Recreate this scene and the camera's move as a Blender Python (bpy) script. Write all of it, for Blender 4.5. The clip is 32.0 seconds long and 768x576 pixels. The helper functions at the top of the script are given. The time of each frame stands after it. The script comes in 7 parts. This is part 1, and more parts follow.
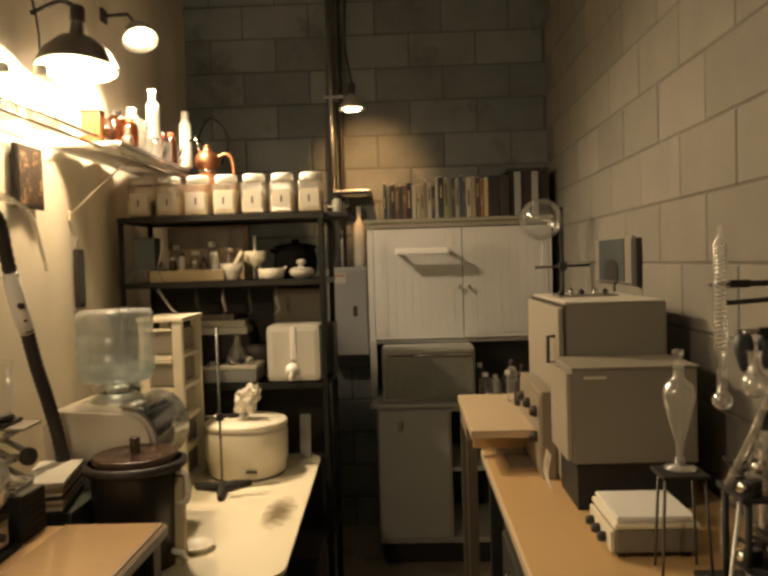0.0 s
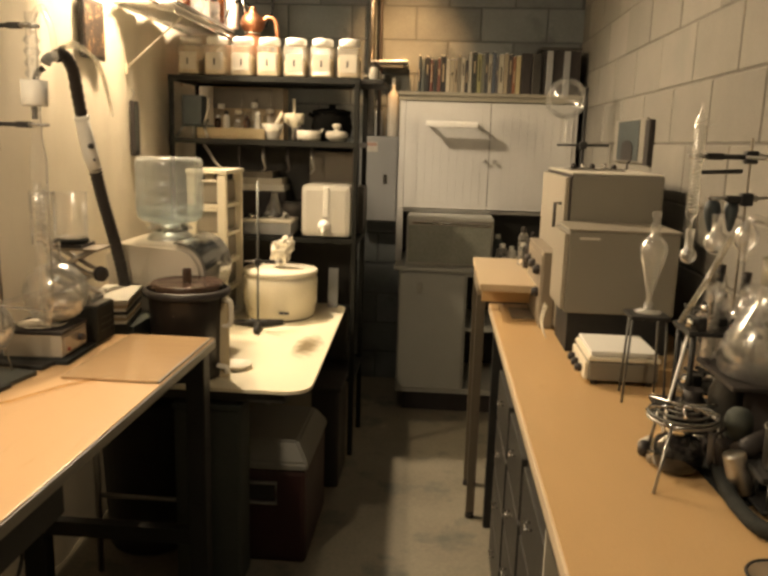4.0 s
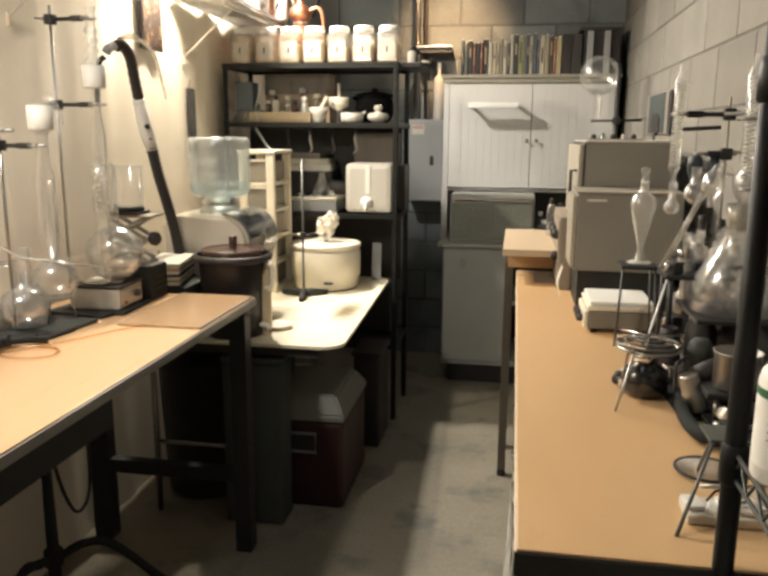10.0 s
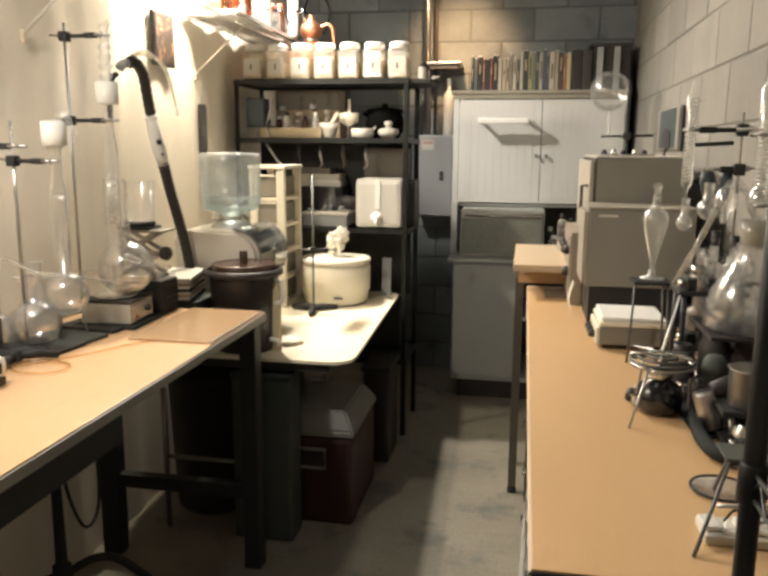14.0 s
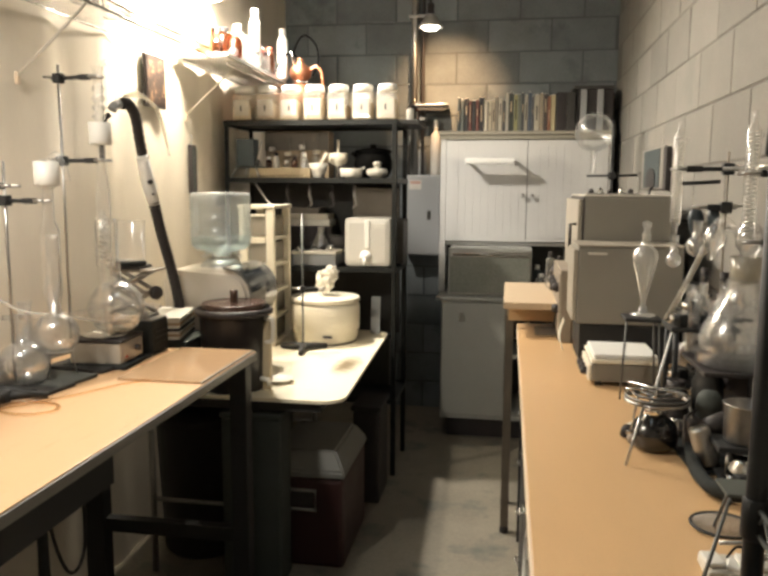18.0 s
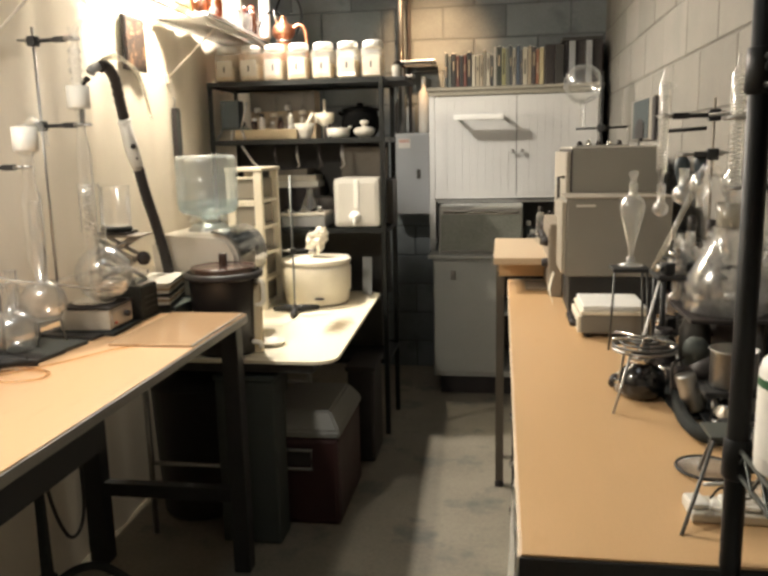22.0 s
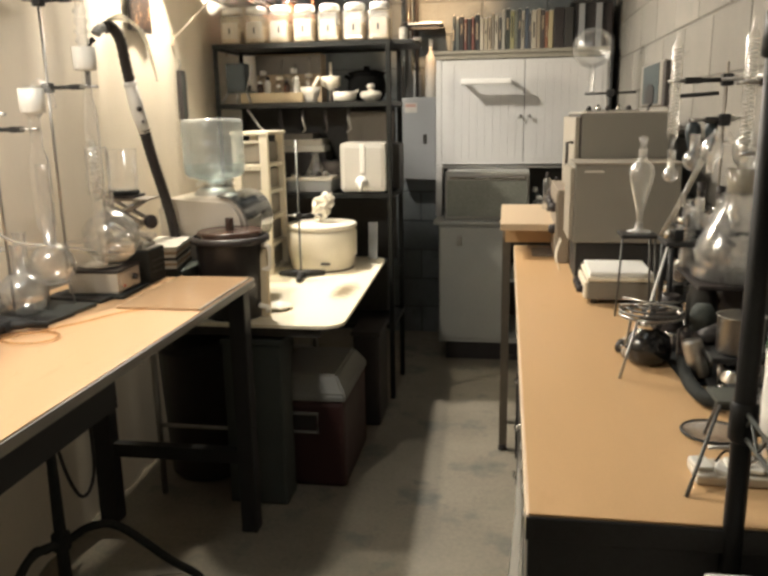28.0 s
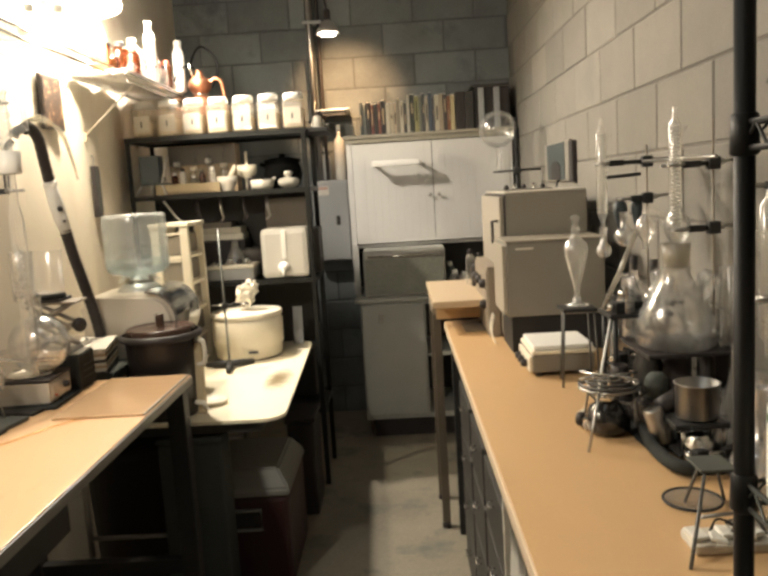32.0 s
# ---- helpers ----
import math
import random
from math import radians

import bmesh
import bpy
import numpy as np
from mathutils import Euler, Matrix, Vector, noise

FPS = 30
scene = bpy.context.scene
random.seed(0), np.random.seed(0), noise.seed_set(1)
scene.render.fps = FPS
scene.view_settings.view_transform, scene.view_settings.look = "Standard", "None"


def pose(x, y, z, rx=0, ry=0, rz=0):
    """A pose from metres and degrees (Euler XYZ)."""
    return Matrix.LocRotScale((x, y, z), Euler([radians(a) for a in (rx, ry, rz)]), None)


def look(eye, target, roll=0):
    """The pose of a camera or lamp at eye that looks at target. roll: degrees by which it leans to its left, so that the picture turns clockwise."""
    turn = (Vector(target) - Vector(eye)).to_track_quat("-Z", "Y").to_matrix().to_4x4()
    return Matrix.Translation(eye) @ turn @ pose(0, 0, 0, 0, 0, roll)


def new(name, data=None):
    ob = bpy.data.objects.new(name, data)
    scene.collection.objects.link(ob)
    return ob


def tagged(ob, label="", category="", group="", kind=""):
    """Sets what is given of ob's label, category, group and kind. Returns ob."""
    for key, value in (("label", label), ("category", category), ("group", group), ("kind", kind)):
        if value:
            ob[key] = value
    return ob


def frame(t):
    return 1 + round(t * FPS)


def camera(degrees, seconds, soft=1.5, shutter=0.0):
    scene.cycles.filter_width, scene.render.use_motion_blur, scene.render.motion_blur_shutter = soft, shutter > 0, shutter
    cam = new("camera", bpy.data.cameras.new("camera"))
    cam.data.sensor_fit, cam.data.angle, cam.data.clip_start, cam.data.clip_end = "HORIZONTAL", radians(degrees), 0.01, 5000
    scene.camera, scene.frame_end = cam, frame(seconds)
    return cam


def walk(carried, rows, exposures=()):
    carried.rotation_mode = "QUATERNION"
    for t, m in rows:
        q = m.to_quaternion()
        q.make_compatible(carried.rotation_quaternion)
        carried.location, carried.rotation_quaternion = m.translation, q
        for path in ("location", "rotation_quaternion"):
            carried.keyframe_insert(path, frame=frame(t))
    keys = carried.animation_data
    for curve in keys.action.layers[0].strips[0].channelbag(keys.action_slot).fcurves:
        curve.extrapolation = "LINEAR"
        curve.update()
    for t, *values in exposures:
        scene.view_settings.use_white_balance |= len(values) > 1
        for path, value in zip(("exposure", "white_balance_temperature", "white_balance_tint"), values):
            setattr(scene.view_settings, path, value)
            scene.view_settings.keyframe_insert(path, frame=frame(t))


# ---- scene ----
cam = camera(54.0, 32.0, soft=3.1)
PATH = [
    (0, (-0.041, -0.31, 1.635), (-0.108, 1.688, 1.568), -1.7),
    (0.5, (0.014, -0.314, 1.654), (-0.055, 1.682, 1.557), 0.1),
    (1, (0.039, -0.312, 1.657), (-0.168, 1.668, 1.46), 0.3),
    (1.5, (0.04, -0.314, 1.654), (-0.202, 1.659, 1.434), -0.8),
    (2, (0.042, -0.286, 1.644), (-0.336, 1.652, 1.325), -1.6),
    (2.5, (-0.008, -0.298, 1.632), (-0.652, 1.559, 1.263), -0.1),
    (3, (0.027, -0.383, 1.626), (-0.503, 1.51, 1.257), -3.7),
    (3.5, (0.018, -0.516, 1.605), (-0.409, 1.421, 1.349), -1.4),
    (4, (-0.011, -0.61, 1.583), (-0.151, 1.349, 1.202), 1.7),
    (4.5, (0.02, -0.712, 1.579), (-0.044, 1.226, 1.09), 0.8),
    (6.5, (0.053, -0.875, 1.576), (0.196, 1.066, 1.117), 0.2),
    (7, (0.108, -0.874, 1.56), (-0.004, 1.083, 1.162), -2.6),
    (7.5, (0.154, -0.846, 1.544), (0.021, 1.107, 1.136), -0.3),
    (8, (0.18, -0.842, 1.526), (-0.109, 1.085, 1.076), 0.0),
    (8.5, (0.179, -0.824, 1.517), (-0.103, 1.093, 1.021), 0.4),
    (9, (0.181, -0.814, 1.52), (-0.056, 1.109, 1.024), -0.1),
    (9.5, (0.187, -0.825, 1.527), (-0.106, 1.115, 1.141), 0.8),
    (10, (0.182, -0.821, 1.517), (-0.15, 1.11, 1.118), 0.4),
    (10.5, (0.184, -0.837, 1.525), (-0.19, 1.064, 1.03), -0.5),
    (11, (0.203, -0.819, 1.516), (-0.129, 1.101, 1.067), -1.7),
    (11.5, (0.195, -0.813, 1.511), (-0.129, 1.104, 1.04), -1.8),
    (12, (0.192, -0.822, 1.51), (-0.147, 1.083, 1.002), -1.3),
    (12.5, (0.176, -0.833, 1.512), (-0.2, 1.056, 0.973), -0.3),
    (13, (0.176, -0.816, 1.516), (-0.175, 1.11, 1.108), -1.3),
    (13.5, (0.176, -0.814, 1.513), (-0.184, 1.118, 1.138), -0.5),
    (14, (0.175, -0.817, 1.518), (-0.181, 1.117, 1.157), 0.4),
    (14.5, (0.162, -0.827, 1.522), (-0.199, 1.105, 1.152), -0.1),
    (16.5, (0.166, -0.812, 1.513), (-0.168, 1.14, 1.232), 0.8),
    (17, (0.167, -0.812, 1.509), (-0.167, 1.138, 1.216), 0.7),
    (17.5, (0.161, -0.819, 1.514), (-0.141, 1.139, 1.244), 0.7),
    (18, (0.155, -0.824, 1.515), (-0.166, 1.133, 1.257), 0.3),
    (18.5, (0.166, -0.829, 1.514), (-0.175, 1.126, 1.261), -0.1),
    (19, (0.167, -0.817, 1.512), (-0.124, 1.144, 1.25), -1.0),
    (19.5, (0.174, -0.821, 1.509), (-0.109, 1.133, 1.191), -0.7),
    (20, (0.169, -0.808, 1.501), (-0.165, 1.14, 1.195), -0.7),
    (20.5, (0.166, -0.821, 1.505), (-0.149, 1.121, 1.146), -0.3),
    (21, (0.162, -0.832, 1.508), (-0.167, 1.113, 1.181), -0.5),
    (21.5, (0.172, -0.82, 1.506), (-0.178, 1.126, 1.204), -1.1),
    (22, (0.176, -0.815, 1.5), (-0.132, 1.129, 1.144), -1.3),
    (22.5, (0.179, -0.814, 1.501), (-0.13, 1.131, 1.153), -0.5),
    (23, (0.168, -0.805, 1.499), (-0.139, 1.144, 1.168), -0.7),
    (23.5, (0.175, -0.812, 1.508), (-0.211, 1.125, 1.198), -1.2),
    (24, (0.17, -0.814, 1.504), (-0.143, 1.133, 1.175), -1.0),
    (24.5, (0.172, -0.819, 1.505), (-0.144, 1.126, 1.166), -1.3),
    (25, (0.167, -0.818, 1.504), (-0.136, 1.131, 1.175), -0.5),
    (25.5, (0.172, -0.805, 1.502), (-0.13, 1.147, 1.186), -0.6),
    (27.5, (0.173, -0.802, 1.486), (-0.103, 1.141, 1.099), -2.3),
    (28, (0.166, -0.823, 1.497), (-0.15, 1.101, 1.054), -1.0),
    (28.5, (0.167, -0.808, 1.494), (-0.15, 1.13, 1.119), -0.9),
    (29, (0.165, -0.813, 1.493), (-0.15, 1.118, 1.078), -1.2),
    (29.5, (0.168, -0.826, 1.499), (-0.192, 1.109, 1.144), -1.8),
    (30, (0.157, -0.804, 1.52), (-0.145, 1.147, 1.199), -2.1),
    (30.5, (0.104, -0.79, 1.51), (-0.213, 1.167, 1.247), 0.4),
    (31, (0.076, -0.818, 1.533), (-0.189, 1.145, 1.256), -1.4),
    (31.5, (0.064, -0.82, 1.526), (-0.077, 1.166, 1.34), 0.2),
    (32, (0.026, -0.836, 1.543), (-0.021, 1.146, 1.281), -3.5),
]
walk(cam, [(t, look(eye, aim, roll)) for t, eye, aim, roll in PATH],
     [(0, -1.08, 9400, 13), (0.5, -0.80, 9200, 13), (1.0, -0.5, 8900, 13), (2.0, -0.42, 8700, 13), (3.0, -0.48, 8900, 13), (4.5, -0.36, 8400, 13), (6.5, 0.08, 6500, 10), (8.5, 0.09, 6250, 10), (30, 0.06, 6250, 10), (32, 0.02, 6600, 10)])

# ---- light ----
world = bpy.data.worlds.new("world")
scene.world = world
world.use_nodes = True
world.node_tree.nodes["Background"].inputs[0].default_value = (0.05, 0.05, 0.055, 1)
world.node_tree.nodes["Background"].inputs[1].default_value = 0.3


def lamp(name, kind, at, energy, colour, size=0.05, aim=None, spot=100, blend=0.6):
    data = bpy.data.lights.new(name, kind)
    data.energy, data.color = energy, colour
    if kind == "AREA":
        data.shape, data.size, data.size_y = "RECTANGLE", size[0], size[1]
    else:
        data.shadow_soft_size = size
    if kind == "SPOT":
        data.spot_size, data.spot_blend = radians(spot), blend
    ob = new(name, data)
    ob.matrix_world = look(at, aim) if aim else Matrix.Translation(at)
    return ob


WARM = (1.0, 0.87, 0.67)
lamp("reflector_light", "SPOT", (-1.165, 2.965, 2.61), 225, (1.0, 0.90, 0.76), 0.06, (-0.35, 2.35, 0.4), 142, 0.55)
lamp("shelf_bulb_light", "POINT", (-1.20, 2.355, 2.345), 82, WARM, 0.04)
lamp("near_bulb_light", "POINT", (-1.10, 0.42, 2.16), 50, (1.0, 0.92, 0.79), 0.05)
lamp("pendant_light", "SPOT", (-0.30, 3.62, 2.405), 115, (1.0, 0.59, 0.28), 0.03, (-0.27, 4.33, 2.16), 66, 1.0)
# Added cool fill from above, no such source known; it lifts the shadows.
lamp("added_fill_light", "AREA", (-0.35, 0.35, 3.43), 3.5, (0.82, 0.95, 1.0), (0.25, 1.2), (-0.349, 0.36, 0.0))

# ---- materials ----


def material(name, colour, rough=0.6, metal=0.0, vary=0.12, scale=8.0, fine=80.0, bump=0.02, spots=None, coat=0.0, per=0.0, stretch=(1, 1, 1)):
    """A surface with a large and a fine variation, a fine relief, optional stains and a shift from piece to piece."""
    m = bpy.data.materials.new(name)
    m.use_nodes = True
    nt = m.node_tree
    b = nt.nodes["Principled BSDF"]
    b.inputs["Roughness"].default_value, b.inputs["Metallic"].default_value = rough, metal
    b.inputs["Coat Weight"].default_value = coat

    def node(kind, **kw):
        n = nt.nodes.new(kind)
        for k, v in kw.items():
            n.inputs[k].default_value = v
        return n
    co = node("ShaderNodeTexCoord")
    mp = node("ShaderNodeMapping", Scale=stretch)
    nt.links.new(co.outputs["Object"], mp.inputs["Vector"])
    big = node("ShaderNodeTexNoise", Scale=scale, Detail=4.0, Roughness=0.6)
    small = node("ShaderNodeTexNoise", Scale=fine, Detail=3.0, Roughness=0.7)
    for n in (big, small):
        nt.links.new(mp.outputs[0], n.inputs["Vector"])
    add = node("ShaderNodeMath")
    add.operation = "ADD"
    nt.links.new(big.outputs[0], add.inputs[0])
    nt.links.new(small.outputs[0], add.inputs[1])
    value = add.outputs[0]
    if per:
        info = node("ShaderNodeObjectInfo")
        shift = nt.nodes.new("ShaderNodeVectorMath")
        shift.operation = "ADD"
        nt.links.new(co.outputs["Object"], shift.inputs[0])
        nt.links.new(info.outputs["Location"], shift.inputs[1])
        nt.links.new(shift.outputs[0], mp.inputs["Vector"])
        scaled = nt.nodes.new("ShaderNodeMath")
        scaled.operation = "MULTIPLY_ADD"
        nt.links.new(info.outputs["Random"], scaled.inputs[0])
        scaled.inputs[1].default_value = per
        nt.links.new(value, scaled.inputs[2])
        value = scaled.outputs[0]
    ramp = node("ShaderNodeMapRange")
    ramp.inputs["From Min"].default_value, ramp.inputs["From Max"].default_value = 0.55, 1.45 + per
    ramp.inputs["To Min"].default_value, ramp.inputs["To Max"].default_value = 1 - vary, 1 + vary
    nt.links.new(value, ramp.inputs["Value"])
    mix = nt.nodes.new("ShaderNodeMix")
    mix.data_type, mix.blend_type = "RGBA", "MULTIPLY"
    mix.inputs[0].default_value = 1.0
    mix.inputs[6].default_value = (*colour, 1)
    nt.links.new(ramp.outputs[0], mix.inputs[7])
    out = mix.outputs[2]
    if spots:
        st = node("ShaderNodeTexNoise", Scale=spots[1], Detail=5.0, Roughness=0.65)
        nt.links.new(mp.outputs[0], st.inputs["Vector"])
        rg = node("ShaderNodeMapRange")
        rg.inputs["From Min"].default_value, rg.inputs["From Max"].default_value = spots[2], spots[2] + 0.12
        nt.links.new(st.outputs[0], rg.inputs["Value"])
        mx = nt.nodes.new("ShaderNodeMix")
        mx.data_type = "RGBA"
        nt.links.new(rg.outputs[0], mx.inputs[0])
        nt.links.new(out, mx.inputs[6])
        mx.inputs[7].default_value = (*spots[0], 1)
        out = mx.outputs[2]
    nt.links.new(out, b.inputs["Base Color"])
    if bump:
        bp = node("ShaderNodeBump", Strength=min(1.0, bump * 8), Distance=bump)
        nt.links.new(add.outputs[0], bp.inputs["Height"])
        nt.links.new(bp.outputs[0], b.inputs["Normal"])
    rr = node("ShaderNodeMapRange")
    rr.inputs["From Min"].default_value, rr.inputs["From Max"].default_value = 0.5, 1.5
    rr.inputs["To Min"].default_value, rr.inputs["To Max"].default_value = max(0.02, rough - min(0.08, vary)), min(1.0, rough + min(0.08, vary))
    nt.links.new(add.outputs[0], rr.inputs["Value"])
    nt.links.new(rr.outputs[0], b.inputs["Roughness"])
    return m


def thin_glass(name, tint=(0.97, 0.98, 0.97), gloss=1.0, haze=0.0):
    """Thin-walled clear glass: see-through, with mirror gloss that grows at the rim."""
    m = bpy.data.materials.new(name)
    m.use_nodes = True
    nt = m.node_tree
    nt.nodes.remove(nt.nodes["Principled BSDF"])
    clear, shine = nt.nodes.new("ShaderNodeBsdfTransparent"), nt.nodes.new("ShaderNodeBsdfGlossy")
    clear.inputs[0].default_value = (*tint, 1)
    shine.inputs["Roughness"].default_value = 0.17
    shine.inputs["Color"].default_value = (1, 1, 1, 1)
    fr = nt.nodes.new("ShaderNodeLayerWeight")
    fr.inputs[0].default_value = 0.24
    mul = nt.nodes.new("ShaderNodeMath")
    mul.operation = "MULTIPLY_ADD"
    mul.inputs[1].default_value, mul.inputs[2].default_value = gloss * 0.60, 0.03 + 0.06 * gloss * gloss
    nt.links.new(fr.outputs["Fresnel"], mul.inputs[0])
    mix = nt.nodes.new("ShaderNodeMixShader")
    nt.links.new(mul.outputs[0], mix.inputs[0])
    nt.links.new(clear.outputs[0], mix.inputs[1])
    nt.links.new(shine.outputs[0], mix.inputs[2])
    last = mix
    if haze:
        milk = nt.nodes.new("ShaderNodeBsdfDiffuse")
        milk.inputs[0].default_value = (*[min(1, c * 0.9) for c in tint], 1)
        last = nt.nodes.new("ShaderNodeMixShader")
        last.inputs[0].default_value = haze
        nt.links.new(mix.outputs[0], last.inputs[1])
        nt.links.new(milk.outputs[0], last.inputs[2])
    nt.links.new(last.outputs[0], nt.nodes["Material Output"].inputs[0])
    return m


def glowing(name, colour, strength):
    m = bpy.data.materials.new(name)
    m.use_nodes = True
    b = m.node_tree.nodes["Principled BSDF"]
    b.inputs["Emission Color"].default_value = (*colour, 1)
    b.inputs["Emission Strength"].default_value = strength
    return m


def stain_paint():
    """A soft-edged brown stain on a cream board."""
    m = bpy.data.materials.new("dark_stain")
    m.use_nodes = True
    nt = m.node_tree
    b = nt.nodes["Principled BSDF"]
    b.inputs["Roughness"].default_value = 0.42
    co = nt.nodes.new("ShaderNodeTexCoord")
    mp = nt.nodes.new("ShaderNodeMapping")
    mp.inputs["Scale"].default_value = (12.5, 4.4, 1)
    far = nt.nodes.new("ShaderNodeVectorMath")
    far.operation = "LENGTH"
    noise = nt.nodes.new("ShaderNodeTexNoise")
    noise.inputs["Scale"].default_value, noise.inputs["Detail"].default_value = 24, 5
    add = nt.nodes.new("ShaderNodeMath")
    add.operation = "MULTIPLY_ADD"
    add.inputs[1].default_value = 0.9
    ramp = nt.nodes.new("ShaderNodeMapRange")
    ramp.inputs["From Min"].default_value, ramp.inputs["From Max"].default_value = 0.68, 1.34
    mix = nt.nodes.new("ShaderNodeMix")
    mix.data_type = "RGBA"
    mix.inputs[6].default_value, mix.inputs[7].default_value = (0.22, 0.17, 0.095, 1), (0.85, 0.775, 0.60, 1)
    nt.links.new(co.outputs["Object"], mp.inputs["Vector"])
    nt.links.new(mp.outputs[0], far.inputs[0])
    nt.links.new(co.outputs["Object"], noise.inputs["Vector"])
    nt.links.new(noise.outputs[0], add.inputs[0])
    nt.links.new(far.outputs["Value"], add.inputs[2])
    nt.links.new(add.outputs[0], ramp.inputs["Value"])
    nt.links.new(ramp.outputs[0], mix.inputs[0])
    nt.links.new(mix.outputs[2], b.inputs["Base Color"])
    return m


BLOCK = material("concrete_block", (0.158, 0.176, 0.182), 0.92, 0, 0.46, 5, 120, 0.010, ((0.098, 0.113, 0.120), 2.6, 0.54), per=0.8)
BLOCK_R = material("concrete_block_pale", (0.186, 0.174, 0.152), 0.92, 0, 0.30, 6, 140, 0.008, ((0.175, 0.167, 0.148), 2.4, 0.58), per=0.6)
MORTAR = material("mortar", (0.095, 0.105, 0.108), 0.95, 0, 0.2, 12, 140, 0.006)
MORTAR_R = material("mortar_pale", (0.135, 0.125, 0.108), 0.95, 0, 0.2, 12, 140, 0.006)
FLOOR = material("concrete_floor", (0.222, 0.197, 0.152), 0.62, 0, 0.32, 3.2, 60, 0.002, ((0.13, 0.125, 0.106), 3.5, 0.54))
CREAM = material("cream_drywall", (0.71, 0.645, 0.535), 0.75, 0, 0.06, 2.5, 90, 0.001, stretch=(1, 3, 0.4))
CEIL = material("dark_ceiling", (0.16, 0.15, 0.14), 0.9, 0, 0.2, 3, 60, 0.004)
LAMINATE = material("tan_laminate", (0.57, 0.372, 0.190), 0.36, 0, 0.08, 3, 160, 0.0004, ((0.56, 0.358, 0.178), 7, 0.60), stretch=(3, 1, 3))
LAMINATE_L = material("oak_laminate", (0.66, 0.425, 0.235), 0.28, 0, 0.012, 4, 180, 0.0004, stretch=(8, 1, 8))
GLOSSY_BOARD = material("polished_board", (0.50, 0.33, 0.19), 0.08, 0, 0.08, 6, 60, 0.0002, coat=0.4, stretch=(1, 6, 6))
EDGE = material("pale_edge_band", (0.62, 0.50, 0.36), 0.45, 0, 0.08, 20, 90, 0.001)
GREY_EDGE = material("grey_edge_band", (0.24, 0.225, 0.20), 0.5, 0, 0.12, 20, 90, 0.001)
BLACK = material("black_metal", (0.027, 0.027, 0.027), 0.55, 0.1, 0.3, 14, 120, 0.001)
BLACKP = material("black_plastic", (0.036, 0.031, 0.030), 0.48, 0, 0.3, 10, 120, 0.001)
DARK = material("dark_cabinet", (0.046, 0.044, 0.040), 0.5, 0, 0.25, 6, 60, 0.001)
WHITE = material("white_paint", (0.55, 0.545, 0.525), 0.5, 0, 0.05, 5, 70, 0.001, ((0.66, 0.64, 0.58), 3.0, 0.70))
GREYW = material("grey_white_paint", (0.41, 0.415, 0.385), 0.5, 0, 0.07, 5, 70, 0.001, ((0.42, 0.41, 0.36), 3.0, 0.68))
DESK = material("tan_desk_laminate", (0.52, 0.40, 0.265), 0.42, 0, 0.05, 5, 220, 0.0004)
BEIGE_M = material("tan_enamel", (0.31, 0.278, 0.225), 0.45, 0, 0.05, 4, 120, 0.001)
STIRM = material("stirrer_grey_enamel", (0.52, 0.48, 0.41), 0.4, 0.25, 0.08, 8, 120, 0.001)
HOOD = material("grey_hood", (0.30, 0.29, 0.265), 0.2, 0.5, 0.06, 8, 90, 0.0)
DISPW = material("dispenser_white", (0.66, 0.60, 0.51), 0.30, 0, 0.04, 5, 90, 0.0005)
SMOKEW = material("smoked_window", (0.035, 0.038, 0.04), 0.12, 0, 0.1, 8, 90, 0.0)
CASEWIN = material("case_window", (0.25, 0.26, 0.23), 0.16, 0, 0.35, 3, 60, 0.0)
LEGTAN = material("brown_leg_paint", (0.12, 0.098, 0.072), 0.5, 0, 0.15, 8, 90, 0.001)
BEIGE = material("beige_enamel", (0.215, 0.199, 0.168), 0.45, 0, 0.05, 4, 120, 0.001)
BEIGE_D = material("brown_enamel", (0.24, 0.20, 0.155), 0.5, 0, 0.1, 6, 120, 0.001)
BEIGE_L = material("pale_beige_enamel", (0.62, 0.58, 0.50), 0.45, 0, 0.06, 5, 100, 0.001)
WPLAST = material("white_plastic", (0.80, 0.79, 0.75), 0.38, 0, 0.04, 6, 60, 0.0005)
IVORY = material("ivory_plastic", (0.80, 0.74, 0.61), 0.42, 0, 0.05, 6, 80, 0.0005)
TABLEW = material("cream_tabletop", (0.85, 0.775, 0.60), 0.38, 0, 0.04, 5, 160, 0.0006, ((0.66, 0.60, 0.47), 4.0, 0.72))
STAIN = stain_paint()
CHROME = material("chrome", (0.72, 0.71, 0.69), 0.14, 1.0, 0.05, 20, 120, 0.0)
STEEL = material("brushed_steel", (0.42, 0.41, 0.39), 0.34, 1.0, 0.12, 14, 160, 0.0005)
ALU = material("cast_aluminium", (0.55, 0.54, 0.52), 0.4, 0.8, 0.12, 14, 160, 0.001)
BROWNLID = material("brown_lid", (0.052, 0.026, 0.017), 0.24, 0, 0.2, 8, 80, 0.0005)
BROWN = material("brown_bakelite", (0.013, 0.0095, 0.0085), 0.36, 0, 0.25, 8, 80, 0.0005)
RED = material("cooler_red", (0.036, 0.010, 0.010), 0.5, 0, 0.1, 6, 90, 0.001)
CASEGREY = material("grey_green_plastic", (0.085, 0.09, 0.08), 0.5, 0, 0.1, 8, 90, 0.0005)
BOXGREY = material("grey_brown_card", (0.20, 0.18, 0.155), 0.8, 0, 0.12, 8, 90, 0.001)
